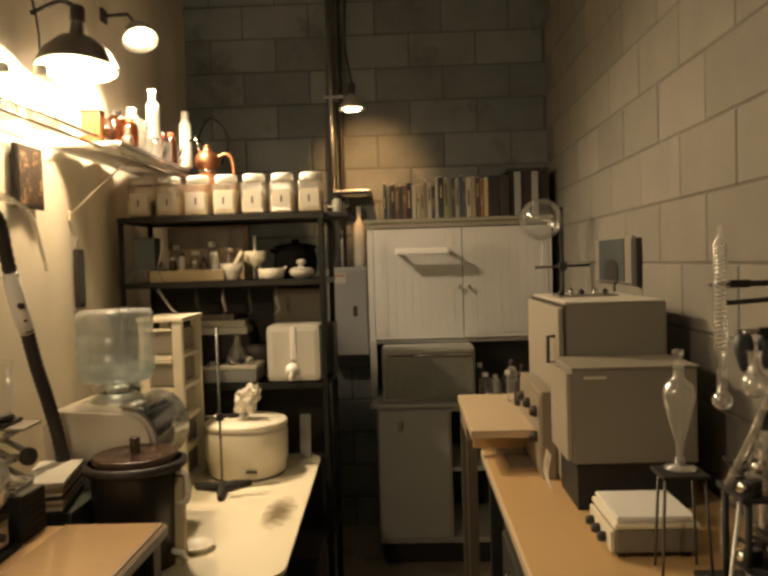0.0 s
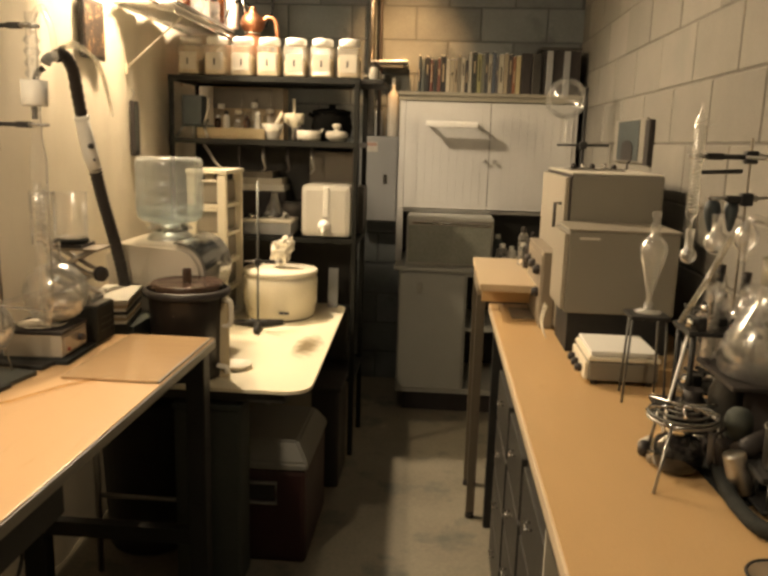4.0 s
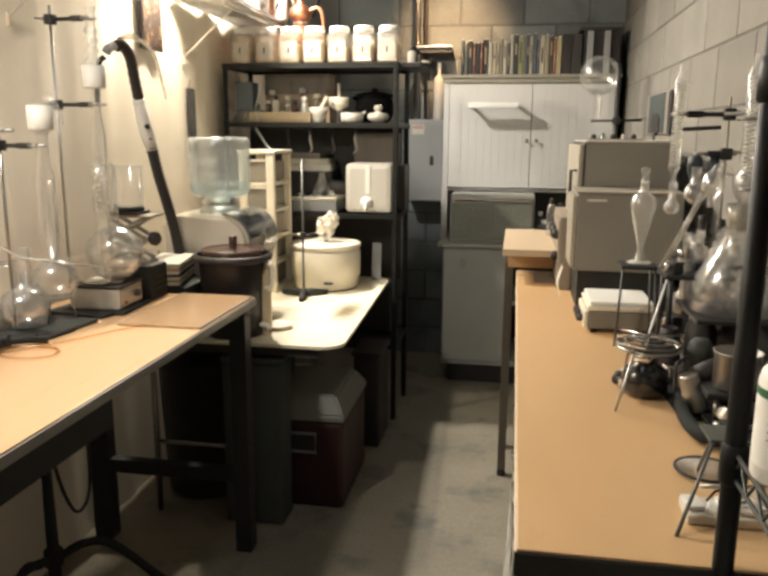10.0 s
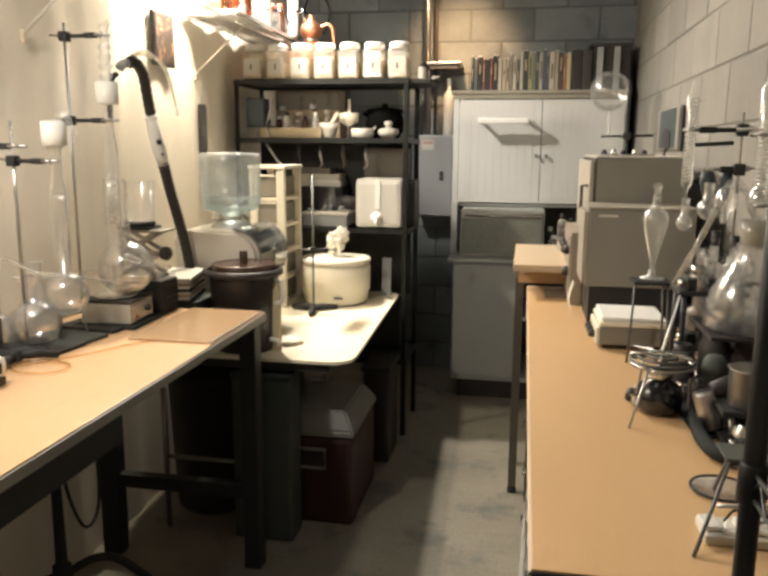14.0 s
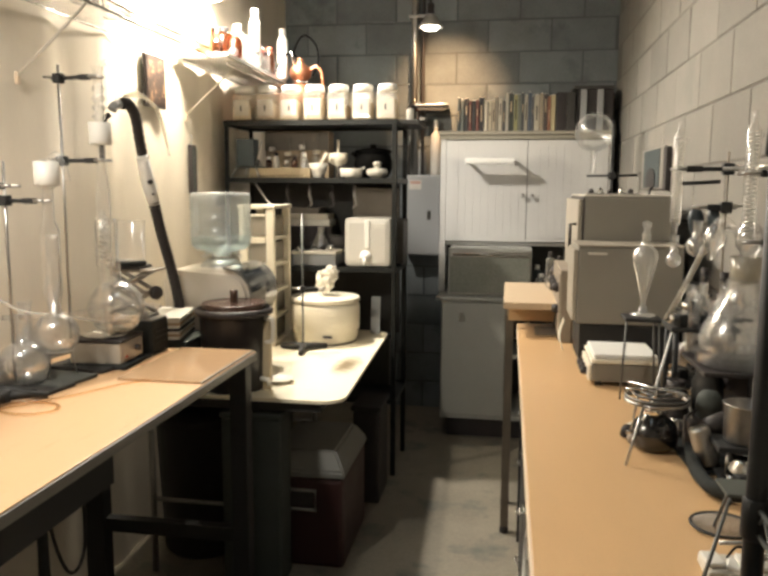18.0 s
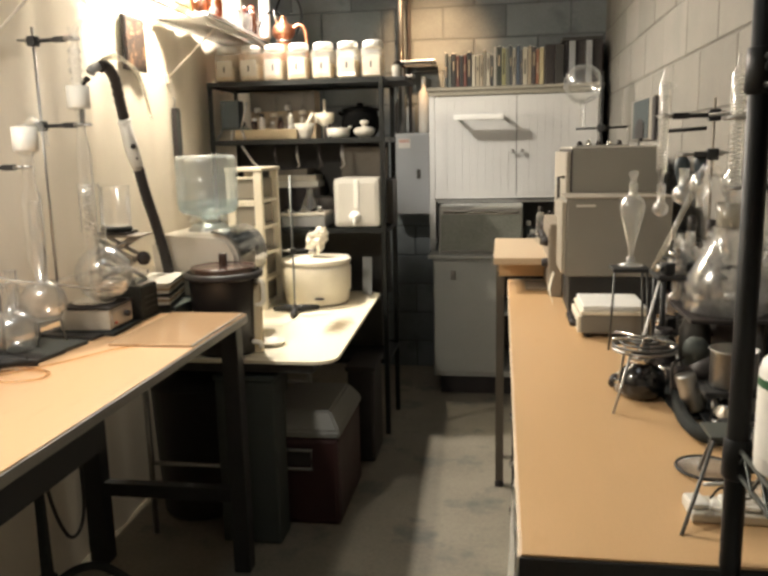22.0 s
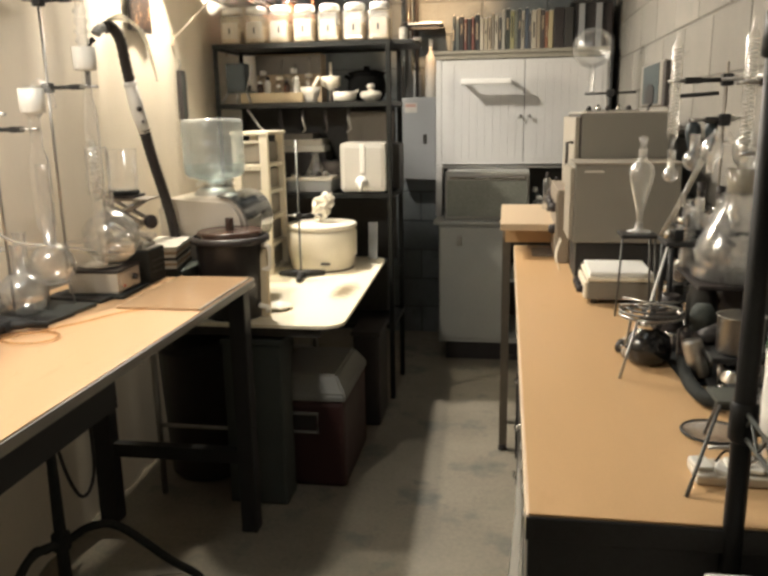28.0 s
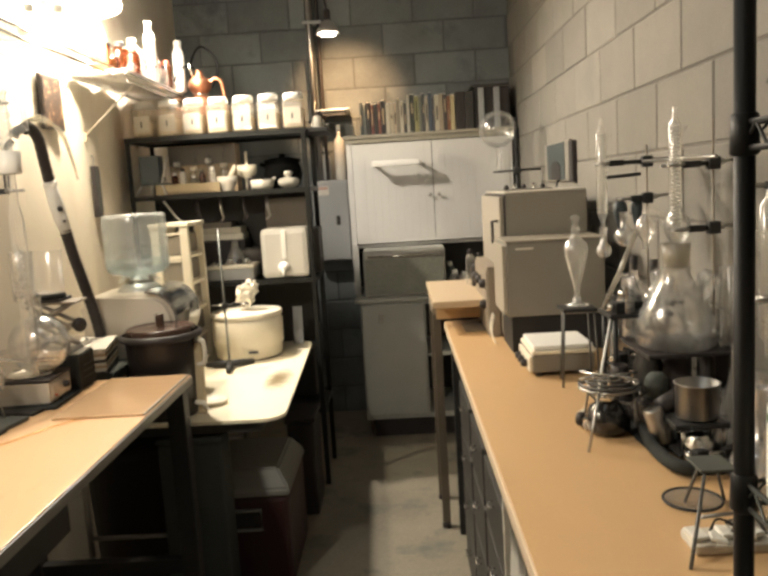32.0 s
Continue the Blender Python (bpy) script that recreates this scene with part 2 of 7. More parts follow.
LIDGREY = material("cooler_lid", (0.20, 0.20, 0.185), 0.55, 0, 0.08, 5, 90, 0.001)
PANEL = material("panel_grey", (0.31, 0.32, 0.325), 0.45, 0.1, 0.05, 6, 90, 0.0005)
PAPER = material("paper", (0.78, 0.76, 0.70), 0.8, 0, 0.05, 10, 90, 0.0005)
CARD = material("cardboard", (0.44, 0.34, 0.23), 0.85, 0, 0.08, 8, 90, 0.001)
MATTE = material("matte_black_rubber", (0.030, 0.032, 0.031), 0.85, 0, 0.3, 12, 120, 0.001)
RUBBER = material("grey_rubber", (0.055, 0.060, 0.055), 0.7, 0, 0.15, 8, 90, 0.001)
GREEN = material("green_band", (0.035, 0.12, 0.05), 0.5, 0, 0.08, 8, 90, 0.0005)
INK = material("ink", (0.05, 0.05, 0.06), 0.7, 0, 0.05, 8, 90, 0.0)
DARKBLUE = material("dark_blue_grey", (0.045, 0.06, 0.07), 0.5, 0.1, 0.1, 8, 90, 0.0005)
SHELFW = material("dark_zinc_wire", (0.055, 0.06, 0.056), 0.45, 0.4, 0.2, 20, 90, 0.0)
DULL = material("dull_wire", (0.12, 0.12, 0.115), 0.5, 0.6, 0.2, 20, 90, 0.0)
DKGREY = material("dark_grey_green", (0.052, 0.060, 0.054), 0.8, 0, 0.25, 6, 90, 0.001)
GLOBEG = thin_glass("globe_glass", (0.98, 0.985, 0.98), 0.72, 0.03)
JUGP = material("milky_white_plastic", (0.60, 0.605, 0.60), 0.5, 0, 0.05, 6, 60, 0.0005)
GREYTXT = material("faint_print", (0.46, 0.45, 0.45), 0.7, 0, 0.1, 8, 90, 0.0)
SOOT = material("soot_black", (0.005, 0.005, 0.005), 0.85, 0, 0.2, 14, 120, 0.0)
RACKB = material("black_rack_steel", (0.020, 0.021, 0.020), 0.42, 0.0, 0.4, 14, 120, 0.001)
HTOP = material("worn_tan_board", (0.27, 0.25, 0.20), 0.6, 0, 0.15, 8, 90, 0.001)
COPPERM = material("copper", (0.36, 0.16, 0.09), 0.45, 1.0, 0.15, 14, 90, 0.0)
POLE = material("black_pole", (0.008, 0.008, 0.008), 0.5, 0, 0.3, 14, 120, 0.001)
WARNRED = material("warning_red", (0.42, 0.27, 0.23), 0.5, 0, 0.05, 8, 90, 0.0)
COPPER = material("copper_red", (0.35, 0.07, 0.04), 0.4, 0, 0.1, 8, 90, 0.0)
BLUEG = material("blue_grey_metal", (0.055, 0.07, 0.072), 0.5, 0.2, 0.1, 8, 90, 0.0005)
WOODBOX = material("pale_wood", (0.42, 0.34, 0.22), 0.7, 0, 0.12, 5, 120, 0.001, stretch=(1, 6, 6))
CRYSTAL = material("tan_powder", (0.62, 0.50, 0.33), 0.9, 0, 0.2, 30, 90, 0.004)
POWDER = material("white_powder", (0.70, 0.62, 0.49), 0.9, 0, 0.1, 30, 90, 0.003)
FOIL = material("crumpled_foil", (0.85, 0.80, 0.70), 0.3, 0.35, 0.1, 30, 90, 0.002)
GLASS = thin_glass("clear_glass", (0.995, 0.995, 0.99), 1.0, 0.042)
AMBER = thin_glass("amber_glass", (0.34, 0.12, 0.04), 1.0, 0.10)
MILKY = thin_glass("milky_plastic", (0.86, 0.84, 0.78), 0.6, 0.72)
JARP = thin_glass("jar_plastic", (0.94, 0.90, 0.82), 0.8, 0.14)
WATERB = thin_glass("blue_bottle_plastic", (0.90, 0.93, 0.93), 0.9, 0.22)
BULB = glowing("lit_bulb", (1.0, 0.86, 0.62), 55)
BULB2 = glowing("lit_pendant_bulb", (1.0, 0.88, 0.70), 30)

for m, spec in ((SOOT, 0.03), (RACKB, 0.15), (POLE, 0.2), (MATTE, 0.12), (BLACK, 0.3), (BLACKP, 0.3), (DARK, 0.3), (CASEGREY, 0.15)):
    m.node_tree.nodes["Principled BSDF"].inputs["Specular IOR Level"].default_value = spec

# ---- building blocks ----


def box(bm, x0, x1, y0, y1, z0, z1, bevel=0.0, turn=None):
    vs = [bm.verts.new((x, y, z)) for x in (x0, x1) for y in (y0, y1) for z in (z0, z1)]
    fs = [bm.faces.new([vs[i] for i in q]) for q in ((0, 1, 3, 2), (4, 6, 7, 5), (0, 4, 5, 1), (2, 3, 7, 6), (0, 2, 6, 4), (1, 5, 7, 3))]
    made = list(vs)
    if bevel:
        es = list({e for f in fs for e in f.edges})
        got = bmesh.ops.bevel(bm, geom=es, offset=bevel, segments=2, affect="EDGES", profile=0.6)
        made = list({v for f in got["faces"] for v in f.verts} | {v for v in vs if v.is_valid})
    if turn:
        bmesh.ops.transform(bm, matrix=turn, verts=made)
    return bm


def lathe(bm, profile, at=(0, 0, 0), n=20, axis=None):
    """Turns (radius, height) pairs about the upright through at, or about axis."""
    m = Matrix.Translation(at)
    if axis:
        m = m @ Vector((0, 0, 1)).rotation_difference(Vector(axis)).to_matrix().to_4x4()
    rings = []
    for r, z in profile:
        if r < 1e-5:
            rings.append([bm.verts.new(m @ Vector((0, 0, z)))])
        else:
            rings.append([bm.verts.new(m @ Vector((r * math.cos(2 * math.pi * k / n), r * math.sin(2 * math.pi * k / n), z))) for k in range(n)])
    for a, b in zip(rings, rings[1:]):
        for k in range(n):
            q = [a[k % len(a)], a[(k + 1) % n % len(a)], b[(k + 1) % n % len(b)], b[k % len(b)]]
            q = list(dict.fromkeys(q))
            if len(q) > 2:
                f = bm.faces.new(q)
                f.smooth = True
    return bm


def smooth_line(points, steps=6):
    """A Catmull-Rom line through the points."""
    ps = [Vector(p) for p in points]
    ps = [2 * ps[0] - ps[1], *ps, 2 * ps[-1] - ps[-2]]
    out = []
    for a, b, c, d in zip(ps, ps[1:], ps[2:], ps[3:]):
        for k in range(steps):
            t = k / steps
            out.append(0.5 * ((2 * b) + (c - a) * t + (2 * a - 5 * b + 4 * c - d) * t * t + (3 * b - a - 3 * c + d) * t ** 3))
    return out + [ps[-2]]


def tube(bm, points, r, n=8, curve=False, ribs=0.0):
    """A tube along the points; r is one radius or one for each point; ribs makes it corrugated."""
    ps = smooth_line(points) if curve else [Vector(p) for p in points]
    if ribs:
        fine = []
        for a, b in zip(ps, ps[1:]):
            k = max(1, int((b - a).length / ribs))
            fine += [a.lerp(b, i / k) for i in range(k)]
        ps = fine + [ps[-1]]
    up = Vector((0, 0, 1)) if abs((ps[1] - ps[0]).normalized().z) < 0.9 else Vector((1, 0, 0))
    rings = []
    for i, p in enumerate(ps):
        d = (ps[min(i + 1, len(ps) - 1)] - ps[max(i - 1, 0)]).normalized()
        s = d.cross(up).normalized()
        up = s.cross(d).normalized()
        rr = r[min(i, len(r) - 1)] if isinstance(r, (list, tuple)) else r
        if ribs and i % 2:
            rr *= 0.86
        rings.append([bm.verts.new(p + rr * (math.cos(2 * math.pi * k / n) * s + math.sin(2 * math.pi * k / n) * up)) for k in range(n)])
    for a, b in zip(rings, rings[1:]):
        for k in range(n):
            bm.faces.new((a[k], a[(k + 1) % n], b[(k + 1) % n], b[k])).smooth = True
    bm.faces.new(rings[0][::-1])
    bm.faces.new(rings[-1])
    return bm


def part(name, bm, mat, parent=None, label="", at=None):
    me = bpy.data.meshes.new(name)
    bmesh.ops.recalc_face_normals(bm, faces=bm.faces[:])
    bm.to_mesh(me)
    bm.free()
    me.materials.append(mat)
    ob = new(name, me)
    if parent:
        ob.parent = parent
    if at:
        ob.location = at
    if label:
        ob["label"] = label
    return ob


def nbm():
    return bmesh.new()


def B(x0, x1, y0, y1, z0, z1, bevel=0.0):
    return box(bmesh.new(), x0, x1, y0, y1, z0, z1, bevel)


def shell(profile, thick=0.0025):
    """An outline with its inner wall, for blown glass."""
    inner = [(max(0.0, r - thick), z + (thick if r < 1e-5 or k == 0 else 0.0)) for k, (r, z) in enumerate(profile)]
    return [*profile, *inner[::-1]]


def L(profile, at=(0, 0, 0), n=20, axis=None):
    return lathe(bmesh.new(), profile, at, n, axis)


def T(points, r, n=8, curve=False, ribs=0.0):
    return tube(bmesh.new(), points, r, n, curve, ribs)


def thing(name, label, category, at=(0, 0, 0), turn=0, group=""):
    ob = new(name)
    ob.empty_display_size = 0.05
    ob.matrix_world = pose(*at, 0, 0, turn)
    return tagged(ob, label, category, group)


def solid(name, bm, mat, label, category, group="", at=None):
    """A thing of one mesh."""
    return tagged(part(name, bm, mat, None, "", at), label, category, group)


# ---- the room ----
XL, XR, YB, YF, ZC = -1.38, 0.82, 4.33, -2.6, 3.6
floor = tagged(part("floor", B(XL - 0.2, XR + 0.2, YF - 0.2, YB + 0.2, -0.12, 0.0), FLOOR), "worn grey concrete floor slab", "floor", kind="structure")
ceiling = tagged(part("ceiling", B(XL - 0.2, XR + 0.2, YF - 0.2, YB + 0.2, ZC, ZC + 0.15), CEIL), "dark unfinished ceiling", "ceiling", kind="structure")
wall_back = tagged(part("wall_north", B(XL - 0.2, XR + 0.2, YB + 0.002, YB + 0.2, 0, ZC), MORTAR), "grey concrete block wall with mortar joints", "wall", kind="structure")
wall_right = tagged(part("wall_east", B(XR + 0.002, XR + 0.2, YF, YB + 0.002, 0, ZC), MORTAR_R), "pale concrete block wall with mortar joints", "wall", kind="structure")
tagged(part("wall_south", B(XL, XR, YF - 0.2, YF, 0, ZC), CREAM), "plain cream wall", "wall", kind="structure")
bm = nbm()
ny, nz = 140, 6
grid = []
for j in range(ny + 1):
    y = YF + (YB - YF) * j / ny
    sway = 0.006 * math.sin(y * 7.3) + 0.006 * math.sin(y * 17.1 + 1.0) + 0.0035 * math.sin(y * 37.0 + 0.8 * math.sin(y * 5.0))
    grid.append([bm.verts.new((XL + sway * (1.0 if z < 5 else 0.4), y, ZC * z / nz)) for z in range(nz + 1)])
back = [[bm.verts.new((XL - 0.2, y, z)) for z in (0, ZC)] for y in (YF, YB)]
for a, b in zip(grid, grid[1:]):
    for k in range(nz):
        bm.faces.new((a[k], b[k], b[k + 1], a[k + 1])).smooth = True
bm.faces.new((back[0][0], back[0][1], back[1][1], back[1][0]))
bm.faces.new([back[0][1], *[g[nz] for g in grid], back[1][1]])
tagged(part("wall_west", bm, CREAM), "cream wall covered with rippled sheeting", "wall", kind="structure")

# ---- benches and tables ----
BZ, TZ, WZ = 0.955, 0.945, 0.745
bench = thing("workbench", "long tan laminate workbench with black metal end", "workbench", (0.205, 0.15, 0))
part("top", B(0, 0.60, 0, 2.25, BZ - 0.004, BZ, 0.0015), LAMINATE, bench)
part("edge_band", B(-0.004, 0.012, 0.002, 2.254, BZ - 0.034, BZ - 0.0045, 0.002), EDGE, bench, "pale wooden edge band")
part("core_board", B(0.0125, 0.60, 0.002, 2.25, BZ - 0.034, BZ - 0.0045), EDGE, bench)
part("end_band", B(-0.004, 0.60, -0.004, 0.0015, BZ - 0.040, BZ - 0.0045, 0.002), BLACK, bench, "black end band")
part("end_apron", B(0.0, 0.60, 0.004, 0.03, BZ - 0.11, BZ - 0.036), BLACK, bench, "black metal apron")
part("side_apron", B(0.012, 0.03, 0.031, 2.24, BZ - 0.09, BZ - 0.036), DARK, bench, "dark apron")
for x in (0.02, 0.55):
    for y in (0.04, 2.19):
        part("leg", B(x, x + 0.045, y, y + 0.045, 0, BZ - 0.036), BLACK, bench)
part("back_panel", B(0.575, 0.59, 0.1, 2.15, 0.2, BZ - 0.04), DARK, bench)


def drawer_unit(y0, y1, name="drawer_cabinet"):
    u = thing(name, "dark steel drawer cabinet with chrome pulls under the workbench", "cabinet", (0.235, y0, 0), 0, "drawer cabinets")
    d = y1 - y0
    part("body", B(0.012, 0.50, 0, d, 0.03, 0.85, 0.004), DARK, u)
    part("plinth", B(0.03, 0.48, 0.01, d - 0.01, 0, 0.029), BLACK, u)
    z = 0.06
    for h in (0.185, 0.185, 0.185, 0.185):
        dr = part("drawer", B(-0.008, 0.010, 0.012, d - 0.012, z, z + h - 0.012, 0.003), DARK, u)
        hz = z + h * 0.62
        hd = nbm()
        tube(hd, [(-0.008, d / 2 - 0.018, hz), (-0.022, d / 2 - 0.018, hz)], 0.003, 6)
        tube(hd, [(-0.008, d / 2 + 0.018, hz), (-0.022, d / 2 + 0.018, hz)], 0.003, 6)
        tube(hd, [(-0.022, d / 2 - 0.024, hz), (-0.022, d / 2 + 0.024, hz)], 0.0045, 6)
        part("handle", hd, CHROME, dr, "chrome bar pull")
        z += h
    return u


drawer_unit(0.79, 1.21)
drawer_unit(1.23, 1.60)
drawer_unit(1.62, 2.04)

riser = thing("raised_desk", "tan raised desk standing past the end of the workbench", "desk", (0.145, 2.11, 0))
part("top", B(0, 0.66, 0, 0.665, 1.058, 1.085, 0.003), DESK, riser)
part("front_rail", B(0.02, 0.645, 0.175, 0.20, 0.985, 1.056), LAMINATE, riser, "tan front rail")
part("side_rail", B(0.008, 0.028, 0.29, 0.655, 0.985, 1.056), BEIGE_D, riser)
for x in (0.008, 0.61):
    for y in (0.30, 0.62):
        part("leg", B(x, x + 0.035, y, y + 0.035, 0.03, 1.056), LEGTAN, riser)
        part("foot", L([(0, 0), (0.02, 0), (0.02, 0.02), (0.008, 0.03), (0, 0.03)], (x + 0.017, y + 0.017, 0), 10), BLACKP, riser, "black levelling foot")
solid("clipboard", B(0.27, 0.39, 2.13, 2.30, BZ + 0.001, BZ + 0.006, 0.001), BEIGE_D, "thin brown board lying on the workbench", "board")

ltable = thing("left_worktable", "oak-topped worktable on black steel legs", "table", (-0.718, 0, 0))
part("top", B(-0.63, 0, -1.3, 1.69, TZ - 0.004, TZ, 0.001), LAMINATE_L, ltable)
part("edge_band", B(-0.63, 0.004, -1.3, 1.694, TZ - 0.030, TZ - 0.0045, 0.002), GREY_EDGE, ltable, "grey edge band")
part("apron", B(-0.045, -0.02, -1.25, 0.74, TZ - 0.112, TZ - 0.031), BLACK, ltable)
part("end_rail", B(-0.548, -0.064, 1.60, 1.625, TZ - 0.055, TZ - 0.031), BLACK, ltable)
part("cross_rail", B(-0.60, -0.046, 0.70, 0.74, TZ - 0.112, TZ - 0.031), BLACK, ltable)
for x, w in ((-0.063, 0.06), (-0.628, 0.075)):
    for y in (1.59, -1.2):
        part("leg", B(x, x + w, y, y + 0.06, 0, TZ - 0.031, 0.004), BLACK, ltable)
part("stretcher", B(-0.552, -0.064, 1.60, 1.64, 0.27, 0.32), BLACK, ltable)
polish = thing("polished_panel", "polished wooden panel lying on the worktable", "board", (-0.99, 1.225, TZ + 0.001))
part("board", B(0, 0.262, 0, 0.455, 0, 0.006, 0.0015), GLOSSY_BOARD, polish)
part("lipping", B(0.2622, 0.268, 0, 0.455, 0, 0.0055, 0.001), BEIGE_D, polish, "dark edge strip")

wtable = thing("folding_table", "cream folding table with rounded corners", "table", (-1.30, 1.79, 0))
bm = nbm()
W, D, R = 0.875, 1.42, 0.09
ring = []
for cx, cy, a0 in ((W - R, R, -90), (W - R, D - R, 0), (R, D - R, 90), (R, R, 180)):
    ring += [(cx + R * math.cos(radians(a0 + k * 15)), cy + R * math.sin(radians(a0 + k * 15))) for k in range(7)]
lo = [bm.verts.new((x - 0.05 * y / D, y, WZ - 0.012)) for x, y in ring]
hi = [bm.verts.new((x - 0.05 * y / D, y, WZ)) for x, y in ring]
bm.faces.new(lo[::-1])
bm.faces.new(hi)
for k in range(len(ring)):
    j = (k + 1) % len(ring)
    bm.faces.new((lo[k], lo[j], hi[j], hi[k]))
part("tabletop", bm, TABLEW, wtable)
part("under_rim", B(0.05, W - 0.09, 0.03, D - 0.04, WZ - 0.055, WZ - 0.0125, 0.004), DARK, wtable, "dark steel rim")
for y in (0.05, 1.15):
    for x in (0.10, 0.47):
        part("leg", T([(x, y, 0), (x, y, WZ - 0.055)], 0.012, 8), STEEL, wtable)
    part("crossbar", T([(0.10, y, 0.30), (0.47, y, 0.30)], 0.009, 8), STEEL, wtable)
bm = nbm()
rim = [bm.verts.new((0.062 * math.cos(k * math.pi / 12) * (1 + 0.10 * math.sin(k * 0.9)), 0.19 * math.sin(k * math.pi / 12) * (1 + 0.08 * math.sin(k * 1.3 + 1)), 0.0)) for k in range(24)]
bm.faces.new(rim)
tagged(part("stain", bm, STAIN, None, "", (-0.535, 2.37, WZ + 0.0012)), "dark blotchy stain on the cream tabletop", "stain")

# ---- the steel rack ----
rack = thing("storage_rack", "black steel storage rack holding jars and glassware", "rack", (-1.325, 3.0, 0))
RW, RD, RH = 0.915, 0.41, 1.868
for x in (0, RW - 0.025):
    for y in (0, RD - 0.025):
        bm = nbm()
        box(bm, x, x + 0.025, y, y + 0.004, 0, RH)
        box(bm, (x if x == 0 else x + 0.021), (x + 0.004 if x == 0 else x + 0.025), y, y + 0.025, 0, RH)
        part("post", bm, RACKB, rack)
for z in (1.868, 1.575, 1.115, 0.42):
    bm = nbm()
    box(bm, 0.005, RW - 0.005, 0.005, RD - 0.005, z - 0.012, z - 0.008)
    box(bm, 0.0, RW, -0.003, 0.004, z - 0.025, z)
    box(bm, 0.0, RW, RD - 0.004, RD + 0.003, z - 0.025, z)
    box(bm, -0.003, 0.004, 0.0, RD, z - 0.025, z)
    box(bm, RW - 0.004, RW + 0.003, 0.0, RD, z - 0.025, z)
    part("shelf", bm, RACKB, rack)

# ---- the hutch ----
hutch = thing("hutch_cabinet", "white painted hutch with beadboard doors over a grey lower cabinet", "cabinet", (-0.285, 3.673, 0))
part("lower_body", B(0.05, 0.448, 0.03, 0.63, 0.12, 0.855, 0.003), GREYW, hutch, "grey-painted lower cabinet")
part("bay_side", B(0.98, 1.03, 0.03, 0.63, 0.12, 0.855, 0.003), GREYW, hutch)
part("bay_floor", B(0.4485, 0.9795, 0.03, 0.63, 0.12, 0.15), GREYW, hutch)
# Bay back coloured dark to put in the shade of its interior.
part("bay_back", B(0.4485, 0.9795, 0.60, 0.63, 0.151, 0.855), DARK, hutch, "back of the open bay, dark for the shade inside")
part("bay_shelf", B(0.449, 0.979, 0.06, 0.599, 0.50, 0.518), GREYW, hutch)
part("bay_rail", B(0.4485, 0.9795, 0.03, 0.05, 0.83, 0.855), GREYW, hutch)
part("toe_kick", B(0.09, 1.0, 0.07, 0.60, 0.0, 0.119), BLACKP, hutch, "dark toe kick")
part("counter", B(0.02, 1.05, 0.0, 0.64, 0.856, 0.878, 0.006), GREYW, hutch, "grey counter shelf")
for x0, x1, op in ((0.06, 0.435, 0),):
    d = part("lower_door", B(x0, x1, 0.012, 0.030, 0.15, 0.84, 0.003), GREYW, hutch)
    bm = nbm()
    box(bm, x0 + 0.10, x0 + 0.13, 0.004, 0.0115, 0.73, 0.79, 0.003)
    part("latch", bm, STEEL, d, "steel latch")
part("side_panel", B(0.012, 0.034, 0.29, 0.63, 0.879, 1.855), WHITE, hutch)
part("side_panel", B(1.03, 1.05, 0.29, 0.63, 0.879, 1.855), WHITE, hutch)
# Dark colour here stands in for the shade in the niche.
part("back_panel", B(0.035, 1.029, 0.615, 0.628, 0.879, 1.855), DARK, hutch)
part("upper_shelf", B(0.035, 1.029, 0.31, 0.614, 1.172, 1.19), WHITE, hutch)
part("corner_post", B(0.012, 0.05, 0.255, 0.289, 0.879, 1.195), WHITE, hutch)
part("top_board", B(-0.005, 1.062, 0.27, 0.64, 1.856, 1.878, 0.005), HTOP, hutch)
part("cornice", B(0.004, 1.052, 0.282, 0.30, 1.828, 1.8555, 0.003), HTOP, hutch)
part("face_frame", B(0.012, 0.045, 0.292, 0.309, 1.195, 1.827), WHITE, hutch)
for x0, x1 in ((0.048, 0.546), (0.55, 1.028)):
    d = part("upper_door", B(x0, x1, 0.284, 0.300, 1.198, 1.822, 0.002), WHITE, hutch)
    k, n = x0 + 0.03, 0
    while k < x1 - 0.055:
        part("beadboard_slat", B(k, k + 0.0455, 0.2815, 0.2838, 1.225, 1.80, 0.001), WHITE, d)
        k += 0.047
    kx = x1 - 0.022 if x0 < 0.1 else x0 + 0.03
    part("knob", L([(0.004, 0), (0.004, 0.010), (0.011, 0.014), (0.012, 0.022), (0, 0.026)], (kx, 0.279, 1.485), 12, (0, -1, 0)), STEEL, d, "small steel knob")
holder = thing("door_ledge", "small white ledge with a thick front bar on the hutch door", "ledge", (-0.115, 3.95, 1.675))
part("bar", B(0.0, 0.300, -0.118, -0.085, 0.0, 0.036, 0.008), WPLAST, holder)
for x in (0.004, 0.284):
    part("end_arm", B(x, x + 0.012, -0.0845, -0.002, 0.010, 0.030, 0.002), WPLAST, holder)

case = thing("glass_case", "grey glass-fronted case standing on the hutch counter", "display case", (-0.20, 3.72, 0.8785))
part("body", B(0, 0.50, 0.012, 0.26, 0.0, 0.29, 0.010), GREYW, case)
part("door_frame", B(0.008, 0.492, 0.004, 0.0115, 0.012, 0.275, 0.002), STEEL, case)
part("dark_window", B(0.012, 0.488, 0.0005, 0.0035, 0.022, 0.240, 0.001), CASEWIN, case, "dark reflective glass window")
part("hand_rail", T([(0.03, -0.012, 0.255), (0.47, -0.012, 0.255)], 0.006, 8), CHROME, case)

